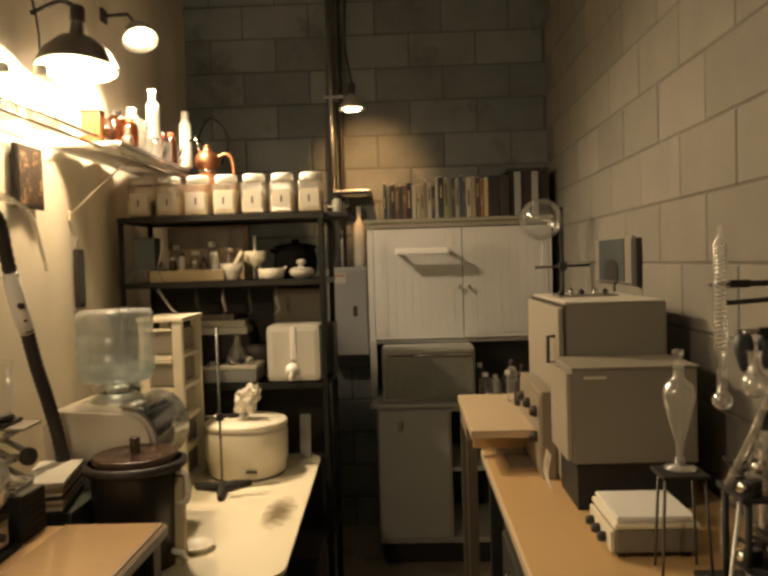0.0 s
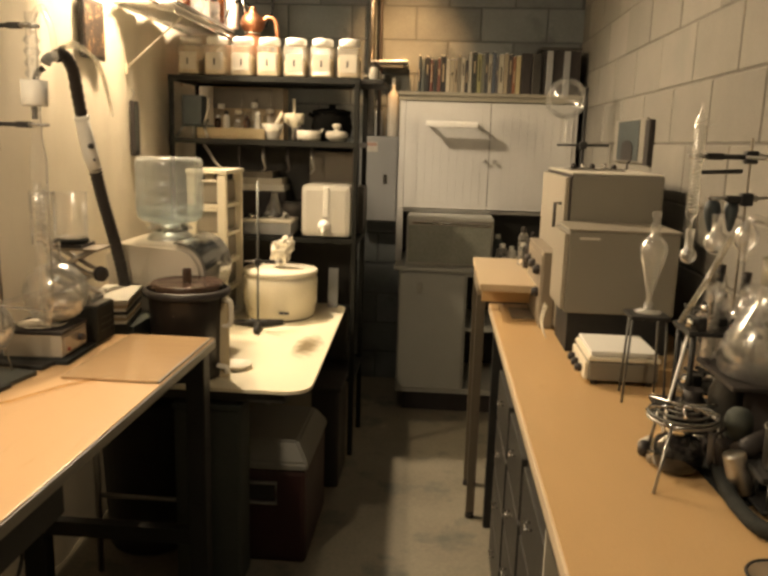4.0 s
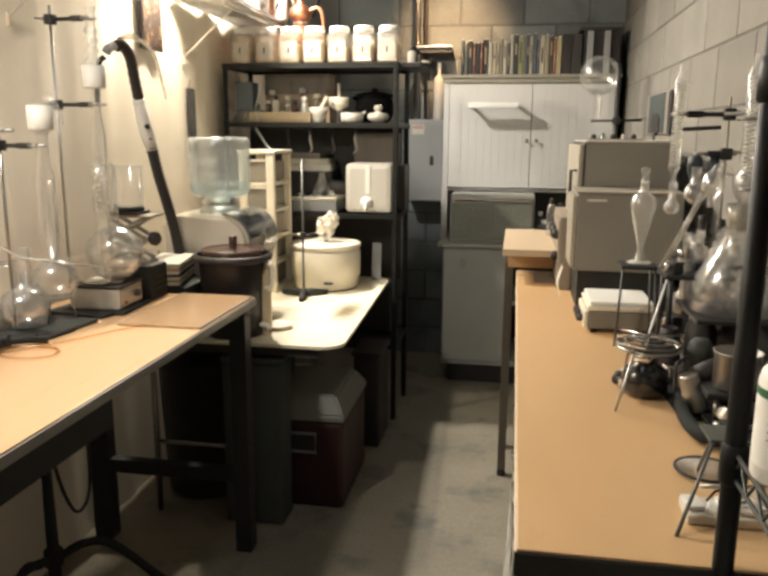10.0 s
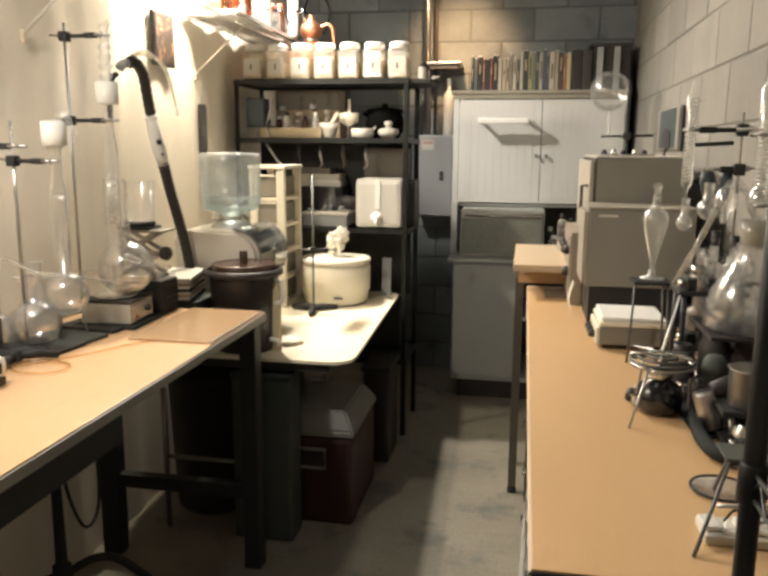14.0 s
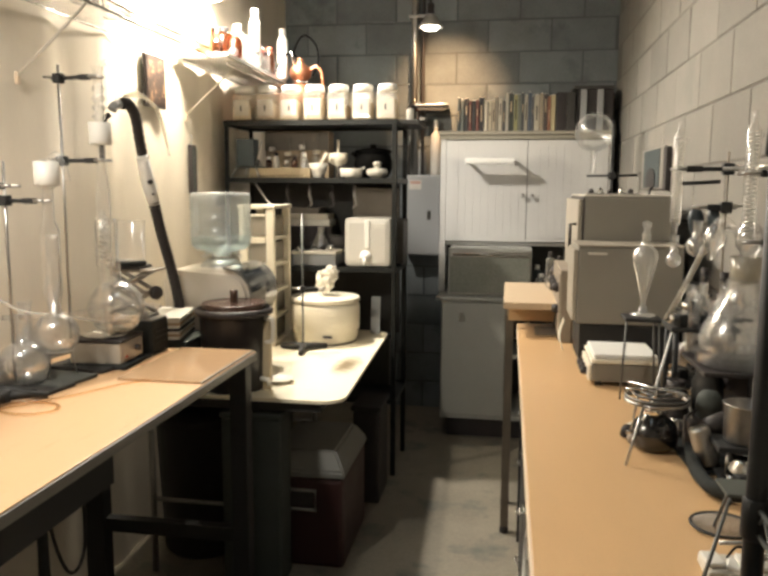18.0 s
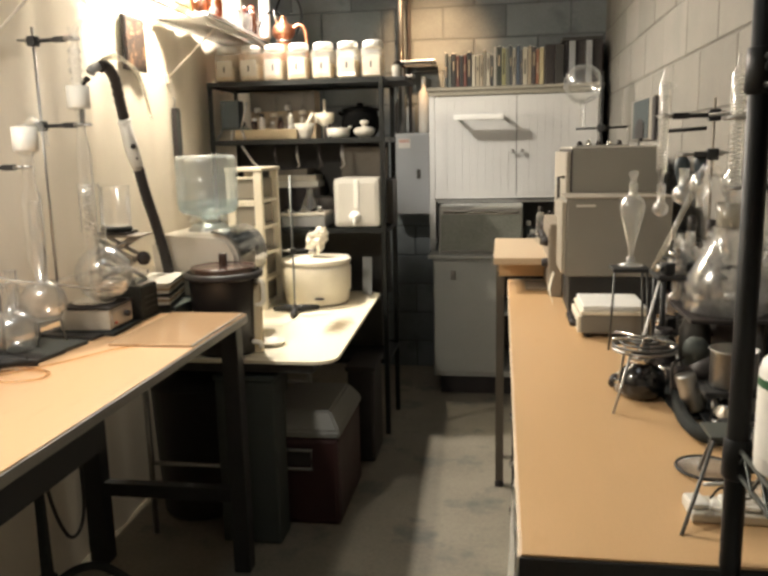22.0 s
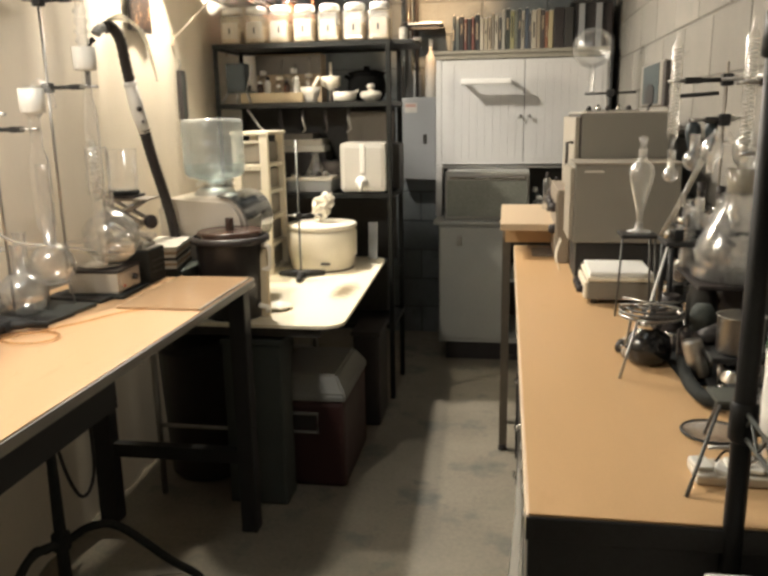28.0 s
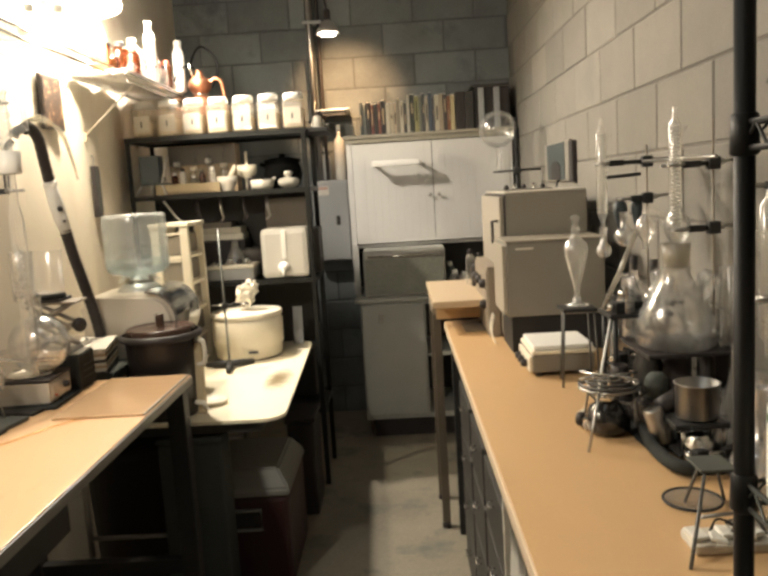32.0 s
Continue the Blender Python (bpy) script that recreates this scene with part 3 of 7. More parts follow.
# ---- ovens and the stirring plate on the workbench ----
oven = thing("tall_incubator", "tall beige enamel incubator on the workbench", "oven", (0.40, 1.945, BZ))
part("body", B(0.018, 0.32, 0.0, 0.585, 0.0, 0.541, 0.008), BEIGE, oven)
part("door", B(0.0, 0.0165, 0.008, 0.575, 0.012, 0.53, 0.004), BEIGE_M, oven)
part("door_gasket", B(0.0168, 0.0198, -0.002, 0.587, 0.004, 0.538), BLACKP, oven, "black door gasket")
part("handle", T([(-0.001, 0.06, 0.36), (-0.022, 0.06, 0.36), (-0.022, 0.06, 0.44), (-0.001, 0.06, 0.44)], 0.006, 8), BLACKP, oven)
part("top_lip", B(0.02, 0.318, 0.004, 0.58, 0.5415, 0.546, 0.002), BEIGE_L, oven)
oven2 = thing("drying_oven", "beige enamel drying oven on a black base", "oven", (0.384, 1.70, BZ))
part("base", B(0.012, 0.32, 0.01, 0.235, 0.0, 0.124, 0.003), BLACK, oven2, "black base")
part("body", B(0, 0.33, 0, 0.236, 0.125, 0.380, 0.006), BEIGE, oven2)
part("top_plate", B(-0.004, 0.334, -0.004, 0.238, 0.3805, 0.386, 0.002), BEIGE_M, oven2)
part("front_panel", B(-0.014, -0.0005, 0.006, 0.23, 0.135, 0.37, 0.002), BEIGE_M, oven2)
part("nameplate", B(0.03, 0.09, -0.0065, -0.0045, 0.355, 0.362), BEIGE_L, oven2)
ctrl = thing("control_box", "brown control box with dials in front of the incubator", "control box", (0.352, 2.0, BZ))
part("body", B(0, 0.045, 0, 0.42, 0.0, 0.27, 0.004), BEIGE_D, ctrl)
part("face", B(-0.004, -0.0005, 0.01, 0.41, 0.02, 0.255, 0.001), BEIGE_D, ctrl)
for y, z in ((0.06, 0.20), (0.06, 0.12), (0.2, 0.2), (0.33, 0.2)):
    part("dial", L([(0.018, 0), (0.018, 0.010), (0.013, 0.022), (0, 0.022)], (-0.005, y, z), 14, (-1, 0, 0)), BLACKP, ctrl, "black dial")
plate = thing("stirring_plate", "white-topped stirring hotplate with black knobs", "hotplate", (0.405, 1.375, BZ))
part("body", B(0, 0.185, 0, 0.205, 0.012, 0.066, 0.006), BEIGE, plate)
part("rim", B(-0.003, 0.188, -0.003, 0.208, 0.0665, 0.080, 0.005), IVORY, plate)
part("ceramic_top", B(0.004, 0.181, 0.004, 0.201, 0.0805, 0.094, 0.005), WPLAST, plate, "white ceramic top")
part("control_face", B(-0.010, -0.0005, 0.006, 0.199, 0.014, 0.062, 0.002), IVORY, plate)
for y in (0.05, 0.105, 0.16):
    part("knob", L([(0.012, 0), (0.012, 0.010), (0.009, 0.018), (0, 0.018)], (-0.0105, y, 0.034), 12, (-1, 0, 0)), BLACKP, plate, "black knob")
for x in (0.02, 0.165):
    for y in (0.02, 0.185):
        part("foot", L([(0, 0), (0.010, 0), (0.010, 0.0118), (0, 0.0118)], (x, y, 0), 10), BLACKP, plate)

# ---- kinds of glassware and stands ----


def flask_profile(r, neck, neck_r, lip=0.004, flat=0.0):
    """A round-bottomed flask standing at height 0."""
    pts = [(0, 0)] if flat == 0 else [(0, 0), (flat, 0)]
    a0 = -88 if flat == 0 else -math.degrees(math.acos(min(1, flat / r)))
    a1 = math.degrees(math.acos(neck_r / r))
    low = r * math.sin(radians(a0))
    for k in range(15):
        a = radians(a0 + (a1 - a0) * k / 14)
        pts.append((r * math.cos(a), r * math.sin(a) - low))
    top = pts[-1][1] + neck
    return pts + [(neck_r, top - 0.004), (neck_r + lip, top), (neck_r - 0.002, top - 0.001)]


def round_flask(at, r, neck, neck_r, label, mat=GLASS, flat=0.0, fill=None, stopper=None, name="round_flask", group=""):
    f = thing(name, label, "flask", at, 0, group)
    part("body", L(shell(flask_profile(r, neck, neck_r, flat=flat)[:-1]), n=24), mat, f)
    if fill:
        pr = [p for p in flask_profile(r * 0.95, neck, neck_r, flat=flat * 0.95) if p[1] < r * fill[0]]
        part("contents", L([*pr, (0, pr[-1][1])], (0, 0, r * 0.04), 20), fill[1], f)
    if stopper:
        h = flask_profile(r, neck, neck_r, flat=flat)[-1][1]
        part("stopper", L([(0, -0.02), (neck_r * 0.8, -0.02), (neck_r, 0.0), (neck_r * 1.15, 0.02), (0, 0.022)], (0, 0, h), 14), stopper, f)
    return f


def conical_flask(at, r, h, label, group="", fill=None):
    f = thing("conical_flask", label, "flask", at, 0, group)
    part("body", L(shell([(0, 0), (r * 0.96, 0), (r, 0.008), (r * 0.93, h * 0.18), (r * 0.34, h * 0.74), (r * 0.33, h * 0.97), (r * 0.42, h)]), n=20), GLASS, f)
    if fill:
        part("contents", L([(0, 0.003), (r * 0.93, 0.003), (r * 0.9, h * fill[0]), (0, h * fill[0])], n=20), fill[1], f)
    return f


def beaker(at, r, h, label, fill=None, mat=GLASS):
    b = thing("beaker", label, "beaker", at)
    part("body", L([(0, 0.002), (r * 0.95, 0.002), (r, 0.01), (r, h * 0.96), (r * 1.08, h), (r * 0.98, h - 0.002)], n=20), mat, b)
    if fill:
        part("contents", L([(0, 0.004), (r * 0.95, 0.004), (r * 0.95, h * fill[0]), (0, h * fill[0])], n=20), fill[1], b)
    return b


def stand(at, height, label, turn=0, clamps=(), base="plate", rod_mat=STEEL, rod_r=0.0045):
    """A retort stand; each clamp is (height, reach, width of jaws)."""
    s = thing("retort_stand", label, "retort stand", at, turn)
    if base == "plate":
        part("base", B(-0.06, 0.16, -0.06, 0.06, 0, 0.012, 0.004), BLACK, s)
    else:
        bm = nbm()
        for a in (20, 140, 260):
            tube(bm, [(0, 0, 0.022), (0.055 * math.cos(radians(a)), 0.055 * math.sin(radians(a)), 0.019), (0.125 * math.cos(radians(a)), 0.125 * math.sin(radians(a)), 0.013)], [0.018, 0.017, 0.012], 8)
        part("tripod_base", bm, BLACK, s)
    part("rod", T([(0, 0, 0.012), (0, 0, height)], rod_r, 8), rod_mat, s)
    for z, reach, jaw in clamps:
        c = part("boss", B(-0.014, 0.014, -0.014, 0.014, z - 0.015, z + 0.015, 0.005), BLACK, s, "black boss head")
        bm = nbm()
        tube(bm, [(0.012, 0, z), (reach - 0.03, 0, z)], 0.006, 8)
        box(bm, reach - 0.055, reach - 0.015, -0.008, 0.008, z - 0.008, z + 0.008, 0.003)
        part("arm", bm, BLACK, c)
        bm = nbm()
        for s1 in (-1, 1):
            tube(bm, [(reach - 0.02, 0, z), (reach, s1 * jaw, z), (reach + jaw * 1.3, s1 * jaw * 0.9, z)], 0.005, 6)
        part("jaw", bm, STEEL, c)
        part("thumbscrew", L([(0.008, 0), (0.008, 0.010), (0.0035, 0.012), (0.0035, 0.042), (0, 0.043)], (-0.014, 0, z + 0.002), 10, (-1, 0, 0.1)), STEEL, c, "steel screw")
    return s


def condenser(at, r, h, label, coil=True, axis=None, group=""):
    """A glass condenser with an inner coil or tube and two side arms."""
    c = thing("condenser", label, "condenser", at, 0, group)
    if axis:
        c.matrix_world = Matrix.Translation(at) @ Vector((0, 0, 1)).rotation_difference(Vector(axis)).to_matrix().to_4x4()
    part("jacket", L([(r * 0.35, 0), (r * 0.35, h * 0.08), (r, h * 0.13), (r, h * 0.87), (r * 0.35, h * 0.92), (r * 0.35, h)], n=18), GLASS, c)
    if coil:
        turns = int(h / (r * 0.85))
        part("coil", T([(r * 0.62 * math.cos(k * math.pi / 4), r * 0.62 * math.sin(k * math.pi / 4), h * 0.14 + h * 0.72 * k / (turns * 8)) for k in range(turns * 8 + 1)], r * 0.17, 6), WCOIL, c, "pale glass coil")
    else:
        part("inner_tube", L([(r * 0.35, 0.01), (r * 0.35, h - 0.01)], n=12), GLASS, c)
    for z, s1 in ((h * 0.18, 1), (h * 0.82, 1)):
        part("side_arm", T([(r * 0.9 * s1, 0, z), (r * 1.9 * s1, 0, z + 0.008)], r * 0.22, 8), GLASS, c)
    return c


def bottle(at, r, h, label, mat=WPLAST, cap=WPLAST, neck=0.45, band=None, bars=0, name="bottle", group="", turn=0, shoulder=0.72):
    b = thing(name, label, "bottle", at, turn, group)
    part("body", L([(0, 0), (r * 0.92, 0), (r, r * 0.1), (r, h * shoulder), (r * 0.93, h * (shoulder + 0.06)), (r * neck * 1.1, h * (shoulder + 0.13)), (r * neck, h * (shoulder + 0.15)), (r * neck, h * 0.9)], n=24), mat, b)
    part("cap", L([(r * neck * 1.18, h * 0.86), (r * neck * 1.2, h * 0.88), (r * neck * 1.2, h * 0.985), (r * neck * 1.1, h), (0, h)], n=20), cap, b)
    if band:
        part("label_band", L([(r * 1.006, h * 0.60), (r * 1.006, h * 0.66)], n=24), band, b, "green label band")
        part("paper_label", L([(r * 1.004, h * 0.12), (r * 1.004, h * 0.595)], n=24), PAPER, b, "white paper label")
    for k in range(bars):
        z = h * (0.54 - 0.055 * k)
        w = 0.5 + 0.25 * ((k * 37) % 3)
        bm = nbm()
        pts = [radians(-130 + w * 30 * (i / 6) * 2 - 20) for i in range(7)]
        lo = [bm.verts.new((r * 1.009 * math.cos(a), r * 1.009 * math.sin(a), z)) for a in pts]
        hi = [bm.verts.new((r * 1.009 * math.cos(a), r * 1.009 * math.sin(a), z + h * 0.014)) for a in pts]
        for i in range(6):
            bm.faces.new((lo[i], lo[i + 1], hi[i + 1], hi[i]))
        part("label_line", bm, GREYTXT, b)
    return b


def tripod(at, r, h, label, legs=3, turn=0, front=1.35):
    t = thing("lab_tripod", label, "tripod", at, turn)
    part("ring", T([(r * math.cos(k * math.pi / 10), r * math.sin(k * math.pi / 10), h) for k in range(21)], 0.0036, 6), STEEL, t)
    for k in range(legs):
        a = 2 * math.pi * k / legs
        out = r * (1.35 if k else front)
        part("leg", T([(r * math.cos(a), r * math.sin(a), h), (out * math.cos(a), out * math.sin(a), 0)], 0.0032, 6), STEEL, t)
    return t


WCOIL = thin_glass("coil_glass", (0.97, 0.96, 0.93), 0.65, 0.34)
WGL = thin_glass("frosted_glass", (0.95, 0.95, 0.92), 1.0, 0.14)

# ---- along the left wall: shelf, lamps, pictures ----


def wire_shelf(y0, y1, z, braces):
    s = thing("wall_wire_shelf", "white wire shelf on the cream wall, crowded with glassware", "shelf", (-1.37, y0, z), 0, "wire wall shelves")
    n = y1 - y0
    part("front_rail", T([(0.27, 0, 0), (0.27, n, 0)], 0.005, 8), CHROME, s)
    part("lower_rail", T([(0.275, 0, -0.035), (0.275, n, -0.035)], 0.005, 8), CHROME, s)
    part("back_rail", T([(0.012, 0, 0), (0.012, n, 0)], 0.004, 8), CHROME, s)
    bm = nbm()
    k = 0.0
    while k < n:
        tube(bm, [(0.012, k, 0.004), (0.27, k, 0.004), (0.278, k, -0.033)], 0.002, 5)
        k += 0.028
    tagged(part("cross_wire", bm, CHROME, s), kind="stuff")
    for y in braces:
        part("brace", T([(0.26, y, -0.02), (0.004, y, -0.24)], 0.0045, 8), BEIGE_L, s, "white diagonal brace")
        part("brace_foot", B(0.0, 0.010, y - 0.009, y + 0.009, -0.265, -0.225, 0.003), EDGE, s)
    return s


wire_shelf(0.55, 2.28, 2.10, (0.15, 0.82))
wire_shelf(2.46, 3.42, 2.10, (0.16, 0.85))
solid("shelf_board", B(-1.365, -1.105, 2.50, 3.38, 2.108, 2.122, 0.003), WHITE, "white board lying on the wire shelf", "board")
bulb = thing("clamp_lamp", "lit clamp lamp with a dark ribbed reflector above the shelf", "lamp", (-1.20, 2.36, 2.36))
tilt = (0.0, -0.12, -0.99)
part("reflector", L([(0.026, -0.100), (0.066, -0.092), (0.110, -0.050), (0.136, 0.0), (0.141, 0.004), (0.137, 0.007)], (0, 0, 0), 36, tilt), ALU, bulb, "bright aluminium reflector")
part("outer_shell", L([(0.024, -0.165), (0.028, -0.112), (0.070, -0.099), (0.116, -0.054), (0.1425, 0.0)], (0, 0, 0), 36, tilt), STEEL, bulb, "dull steel outer shell")
part("socket", L([(0, -0.225), (0.022, -0.225), (0.026, -0.215), (0.026, -0.166)], (0, 0, 0), 18, tilt), BLACKP, bulb, "black socket")
part("glass_bulb", L([(0.016, -0.108), (0.026, -0.092), (0.032, -0.082), (0.032, -0.076), (0.018, -0.070), (0, -0.068)], (0, 0, 0), 20, tilt), BULB, bulb, "glowing glass bulb")
part("clamp", T([(0.0, 0.026, 0.215), (-0.06, 0.03, 0.245), (-0.172, 0.03, 0.21)], 0.009, 8, True), BLACKP, bulb)
high = thing("reflector_lamp", "round lit reflector lamp on a black arm above the shelf", "lamp", (-1.20, 3.01, 2.675))
ax = (0.30, -0.40, -0.85)
part("reflector", L([(0.02, -0.05), (0.035, -0.045), (0.065, 0.0), (0.078, 0.04), (0.075, 0.04), (0.06, 0.0), (0.02, -0.042)], (0, 0, 0), 28, ax), ALU, high, "aluminium reflector")
part("globe", L([(0, -0.03), (0.028, -0.025), (0.046, 0.0), (0.046, 0.015), (0.028, 0.036), (0, 0.042)], (0, 0, 0), 20, ax), BULB, high, "glowing globe")
part("arm", T([(-0.015, 0.02, 0.045), (-0.06, 0.04, 0.10), (-0.172, 0.05, 0.10)], 0.008, 8), BLACKP, high)
part("wall_plate", B(-0.180, -0.167, 0.02, 0.08, 0.07, 0.13, 0.003), BLACKP, high)

shelf_z = 2.124
AMBERB = material("red_brown_gloss", (0.22, 0.075, 0.03), 0.25, 0, 0.3, 14, 60, 0.0)
round_flask((-1.22, 2.60, shelf_z), 0.045, 0.03, 0.016, "small amber bottle on the shelf", AMBER, 0.03, None, BLACKP, "amber_flask")
bottle((-1.20, 2.70, shelf_z), 0.045, 0.15, "amber glass reagent bottle on the shelf", AMBER, BLACKP)
bottle((-1.15, 3.005, shelf_z), 0.030, 0.30, "tall white plastic squeeze bottle on the shelf", WPLAST, WPLAST, 0.5)
bottle((-1.20, 2.88, shelf_z), 0.034, 0.20, "white plastic bottle on the shelf", MILKY, WPLAST, 0.5)
bottle((-1.25, 2.98, shelf_z), 0.040, 0.16, "amber glass bottle at the back of the shelf", AMBER, BLACKP)
round_flask((-1.16, 3.12, shelf_z), 0.05, 0.05, 0.016, "clear round flask on the shelf", GLASS, 0.03)
conical_flask((-1.17, 2.78, shelf_z), 0.040, 0.10, "clear conical flask on the shelf")
conical_flask((-1.24, 3.18, shelf_z), 0.045, 0.12, "clear conical flask on the shelf")
still = thing("copper_still", "shiny copper still with bulb head behind the jars", "still", (-0.985, 3.275, 1.869))
part("pot", L([(0, 0), (0.080, 0), (0.095, 0.02), (0.098, 0.14), (0.090, 0.175), (0.060, 0.205), (0.034, 0.215)], n=32), COPPERM, still)
head = part("bulb_head", L([(0.034, 0.215), (0.036, 0.232), (0.056, 0.252), (0.062, 0.278), (0.052, 0.305), (0.024, 0.322), (0.016, 0.345), (0.020, 0.350), (0, 0.351)], n=28), COPPERM, still)
part("collar_ring", L([(0.037, 0.218), (0.043, 0.222), (0.043, 0.230), (0.037, 0.234)], n=24), CHROME, head)
part("swan_neck", T([(0.045, 0, 0.285), (0.085, 0.0, 0.305), (0.115, 0.0, 0.285), (0.125, 0.0, 0.22), (0.125, 0.0, 0.12)], 0.010, 10, True), COPPERM, still)
part("thermometer", T([(-0.03, -0.02, 0.31), (-0.045, -0.03, 0.39)], 0.005, 8), CHROME, still)
bottle((-1.105, 3.34, 2.124), 0.030, 0.27, "tall white plastic bottle at the shelf end", WPLAST, WPLAST, 0.55)
for k, y in enumerate((2.64, 2.76, 2.84, 2.93, 3.06, 3.15, 3.25)):
    round_flask((-1.128 - 0.03 * (k % 2), y, shelf_z), 0.026 + 0.004 * (k % 3), 0.03 + 0.01 * (k % 3), 0.010, "small clear flask crowded at the shelf edge", GLASS, 0.014, None, (None, COPPER, WPLAST)[k % 3], "round_flask", "flasks at the shelf edge")
brownbox = thing("brown_box", "glossy reddish-brown box on the shelf", "box", (-1.27, 2.53, shelf_z))
part("box", B(0, 0.075, 0, 0.05, 0, 0.115, 0.004), AMBERB, brownbox)
part("lid", B(-0.003, 0.078, -0.003, 0.053, 0.1155, 0.125, 0.003), BROWN, brownbox)
for y, h, r in ((0.9, 0.2, 0.04), (1.1, 0.16, 0.05), (1.32, 0.22, 0.04), (1.5, 0.18, 0.045), (1.72, 0.2, 0.05), (1.93, 0.16, 0.04), (2.12, 0.2, 0.045)):
    bottle((-1.22 + 0.02 * math.sin(y * 9), y, 2.105), r, h, "clear glass bottle standing on the wire shelf", GLASS, WPLAST, 0.4, None, 0, "bottle", "shelf bottles")
solid("rubber_tubing", T([(-1.06, 3.38, 2.13), (-1.05, 3.38, 2.28), (-0.99, 3.36, 2.36), (-0.92, 3.35, 2.31), (-0.90, 3.34, 2.22), (-0.94, 3.36, 2.14)], 0.0055, 8, True), SOOT, "black rubber tubing arching above the rack", "tubing")
solid("rubber_tubing", T([(-1.14, 3.30, 2.15), (-1.10, 3.32, 2.24), (-1.03, 3.32, 2.25), (-0.99, 3.33, 2.16), (-1.02, 3.35, 2.08), (-1.06, 3.36, 2.03)], 0.005, 8, True), SOOT, "dark tubing looped over the shelf end", "tubing")
for k, (y, r, h) in enumerate(((3.08, 0.03, 0.10), (3.17, 0.026, 0.14), (3.20, 0.02, 0.07), (2.66, 0.028, 0.11), (2.95, 0.026, 0.08))):
    bottle((-1.125, y, shelf_z), r, h, "small brown bottle at the shelf edge", AMBER if k % 2 else GLASS, COPPER if k % 2 else BLACKP, 0.5, None, 0, "bottle", "small shelf bottles")
for y in (2.72, 2.80, 3.02, 3.20):
    solid("glass_adapter", L(shell([(0.007, 0), (0.009, 0.03), (0.020, 0.045), (0.020, 0.075), (0.009, 0.09), (0.009, 0.13), (0.012, 0.133)], 0.0015), (-1.13, y, shelf_z), 14), GLASS, "small clear glass adapter on the shelf", "glass adapter", "glass adapters")
solid("lamp_cord", T([(-1.35, 2.40, 2.28), (-1.35, 2.36, 2.6), (-1.34, 2.0, 2.85), (-1.36, 1.2, 2.95)], 0.004, 6, True), BLACKP, "black lamp cord on the wall", "cord")

pic = thing("wall_picture", "framed dark reddish-brown picture on the cream wall", "picture", (-1.369, 2.20, 1.86))
part("frame", B(0, 0.016, 0, 0.19, 0, 0.22, 0.004), BROWN, pic)
part("print", B(0.0165, 0.018, 0.014, 0.176, 0.014, 0.206), material("mottled_print", (0.030, 0.016, 0.010), 0.6, 0, 0.7, 22, 60, 0.0, ((0.26, 0.15, 0.07), 26, 0.52)), pic, "mottled brown print")
gauge = thing("wall_tool", "dark slim tool hanging on the cream wall", "tool", (-1.366, 2.63, 1.49))
part("body", B(0.0, 0.022, 0, 0.055, 0, 0.235, 0.006), BLACKP, gauge)
part("rib_panel", B(0.0225, 0.026, 0.008, 0.047, 0.02, 0.215, 0.001), RUBBER, gauge)
part("hook", T([(0.004, 0.028, 0.235), (0.012, 0.028, 0.27), (0.002, 0.028, 0.285)], 0.003, 6), STEEL, gauge)

# ---- on the worktable to the left ----
hot = thing("magnetic_stirrer", "grey metal stirring hotplate with black cover", "hotplate", (-1.222, 1.352, TZ + 0.013), 3)
part("body", B(0, 0.170, 0, 0.165, 0, 0.066, 0.005), STIRM, hot)
part("control_panel", B(0.1705, 0.174, 0.010, 0.155, 0.006, 0.060, 0.002), ALU, hot)
part("knob", L([(0.011, 0), (0.010, 0.014), (0, 0.015)], (0.1745, 0.105, 0.036), 14, (1, 0, 0)), BLACKP, hot, "black knob")
part("lamp_button", L([(0.005, 0), (0.005, 0.006), (0, 0.006)], (0.1745, 0.03, 0.020), 10, (1, 0, 0)), COPPER, hot, "red button")
part("top_slab", B(-0.003, 0.174, -0.003, 0.168, 0.0665, 0.076, 0.003), BLACKP, hot, "black top slab")
part("steel_tray", L([(0, 0.0765), (0.064, 0.0765), (0.070, 0.084), (0.066, 0.084), (0.060, 0.0795), (0, 0.079)], (0.085, 0.075, 0), 28), CHROME, hot, "shiny round tray")
part("base_pad", B(-0.02, 0.195, -0.025, 0.18, -0.012, -0.0005, 0.003), MATTE, hot, "black base pad")
tagl = thing("transformer_box", "black metal box behind the stirring hotplate", "box", (-1.200, 1.56, TZ))
part("case", B(0, 0.160, 0, 0.12, 0.001, 0.118, 0.006), MATTE, tagl)
part("top_plate", B(0.004, 0.156, 0.004, 0.116, 0.1185, 0.122, 0.001), STEEL, tagl)
for z in (0.035, 0.055, 0.075):
    part("vent", B(0.1602, 0.1615, 0.02, 0.10, z, z + 0.006), BLACK, tagl)
jack = thing("lab_jack", "scissor lab jack with a black top plate and knob", "lab jack", (-1.200, 1.562, TZ + 0.1345), 4)
part("top_plate", B(0.0, 0.115, 0.0, 0.11, 0.160, 0.170, 0.003), BLACKP, jack)
part("middle_plate", B(0.01, 0.165, 0.0, 0.11, 0.152, 0.1595, 0.002), BEIGE_D, jack)
part("base_plate", B(-0.005, 0.135, 0.0, 0.11, -0.012, 0.0, 0.002), STEEL, jack)
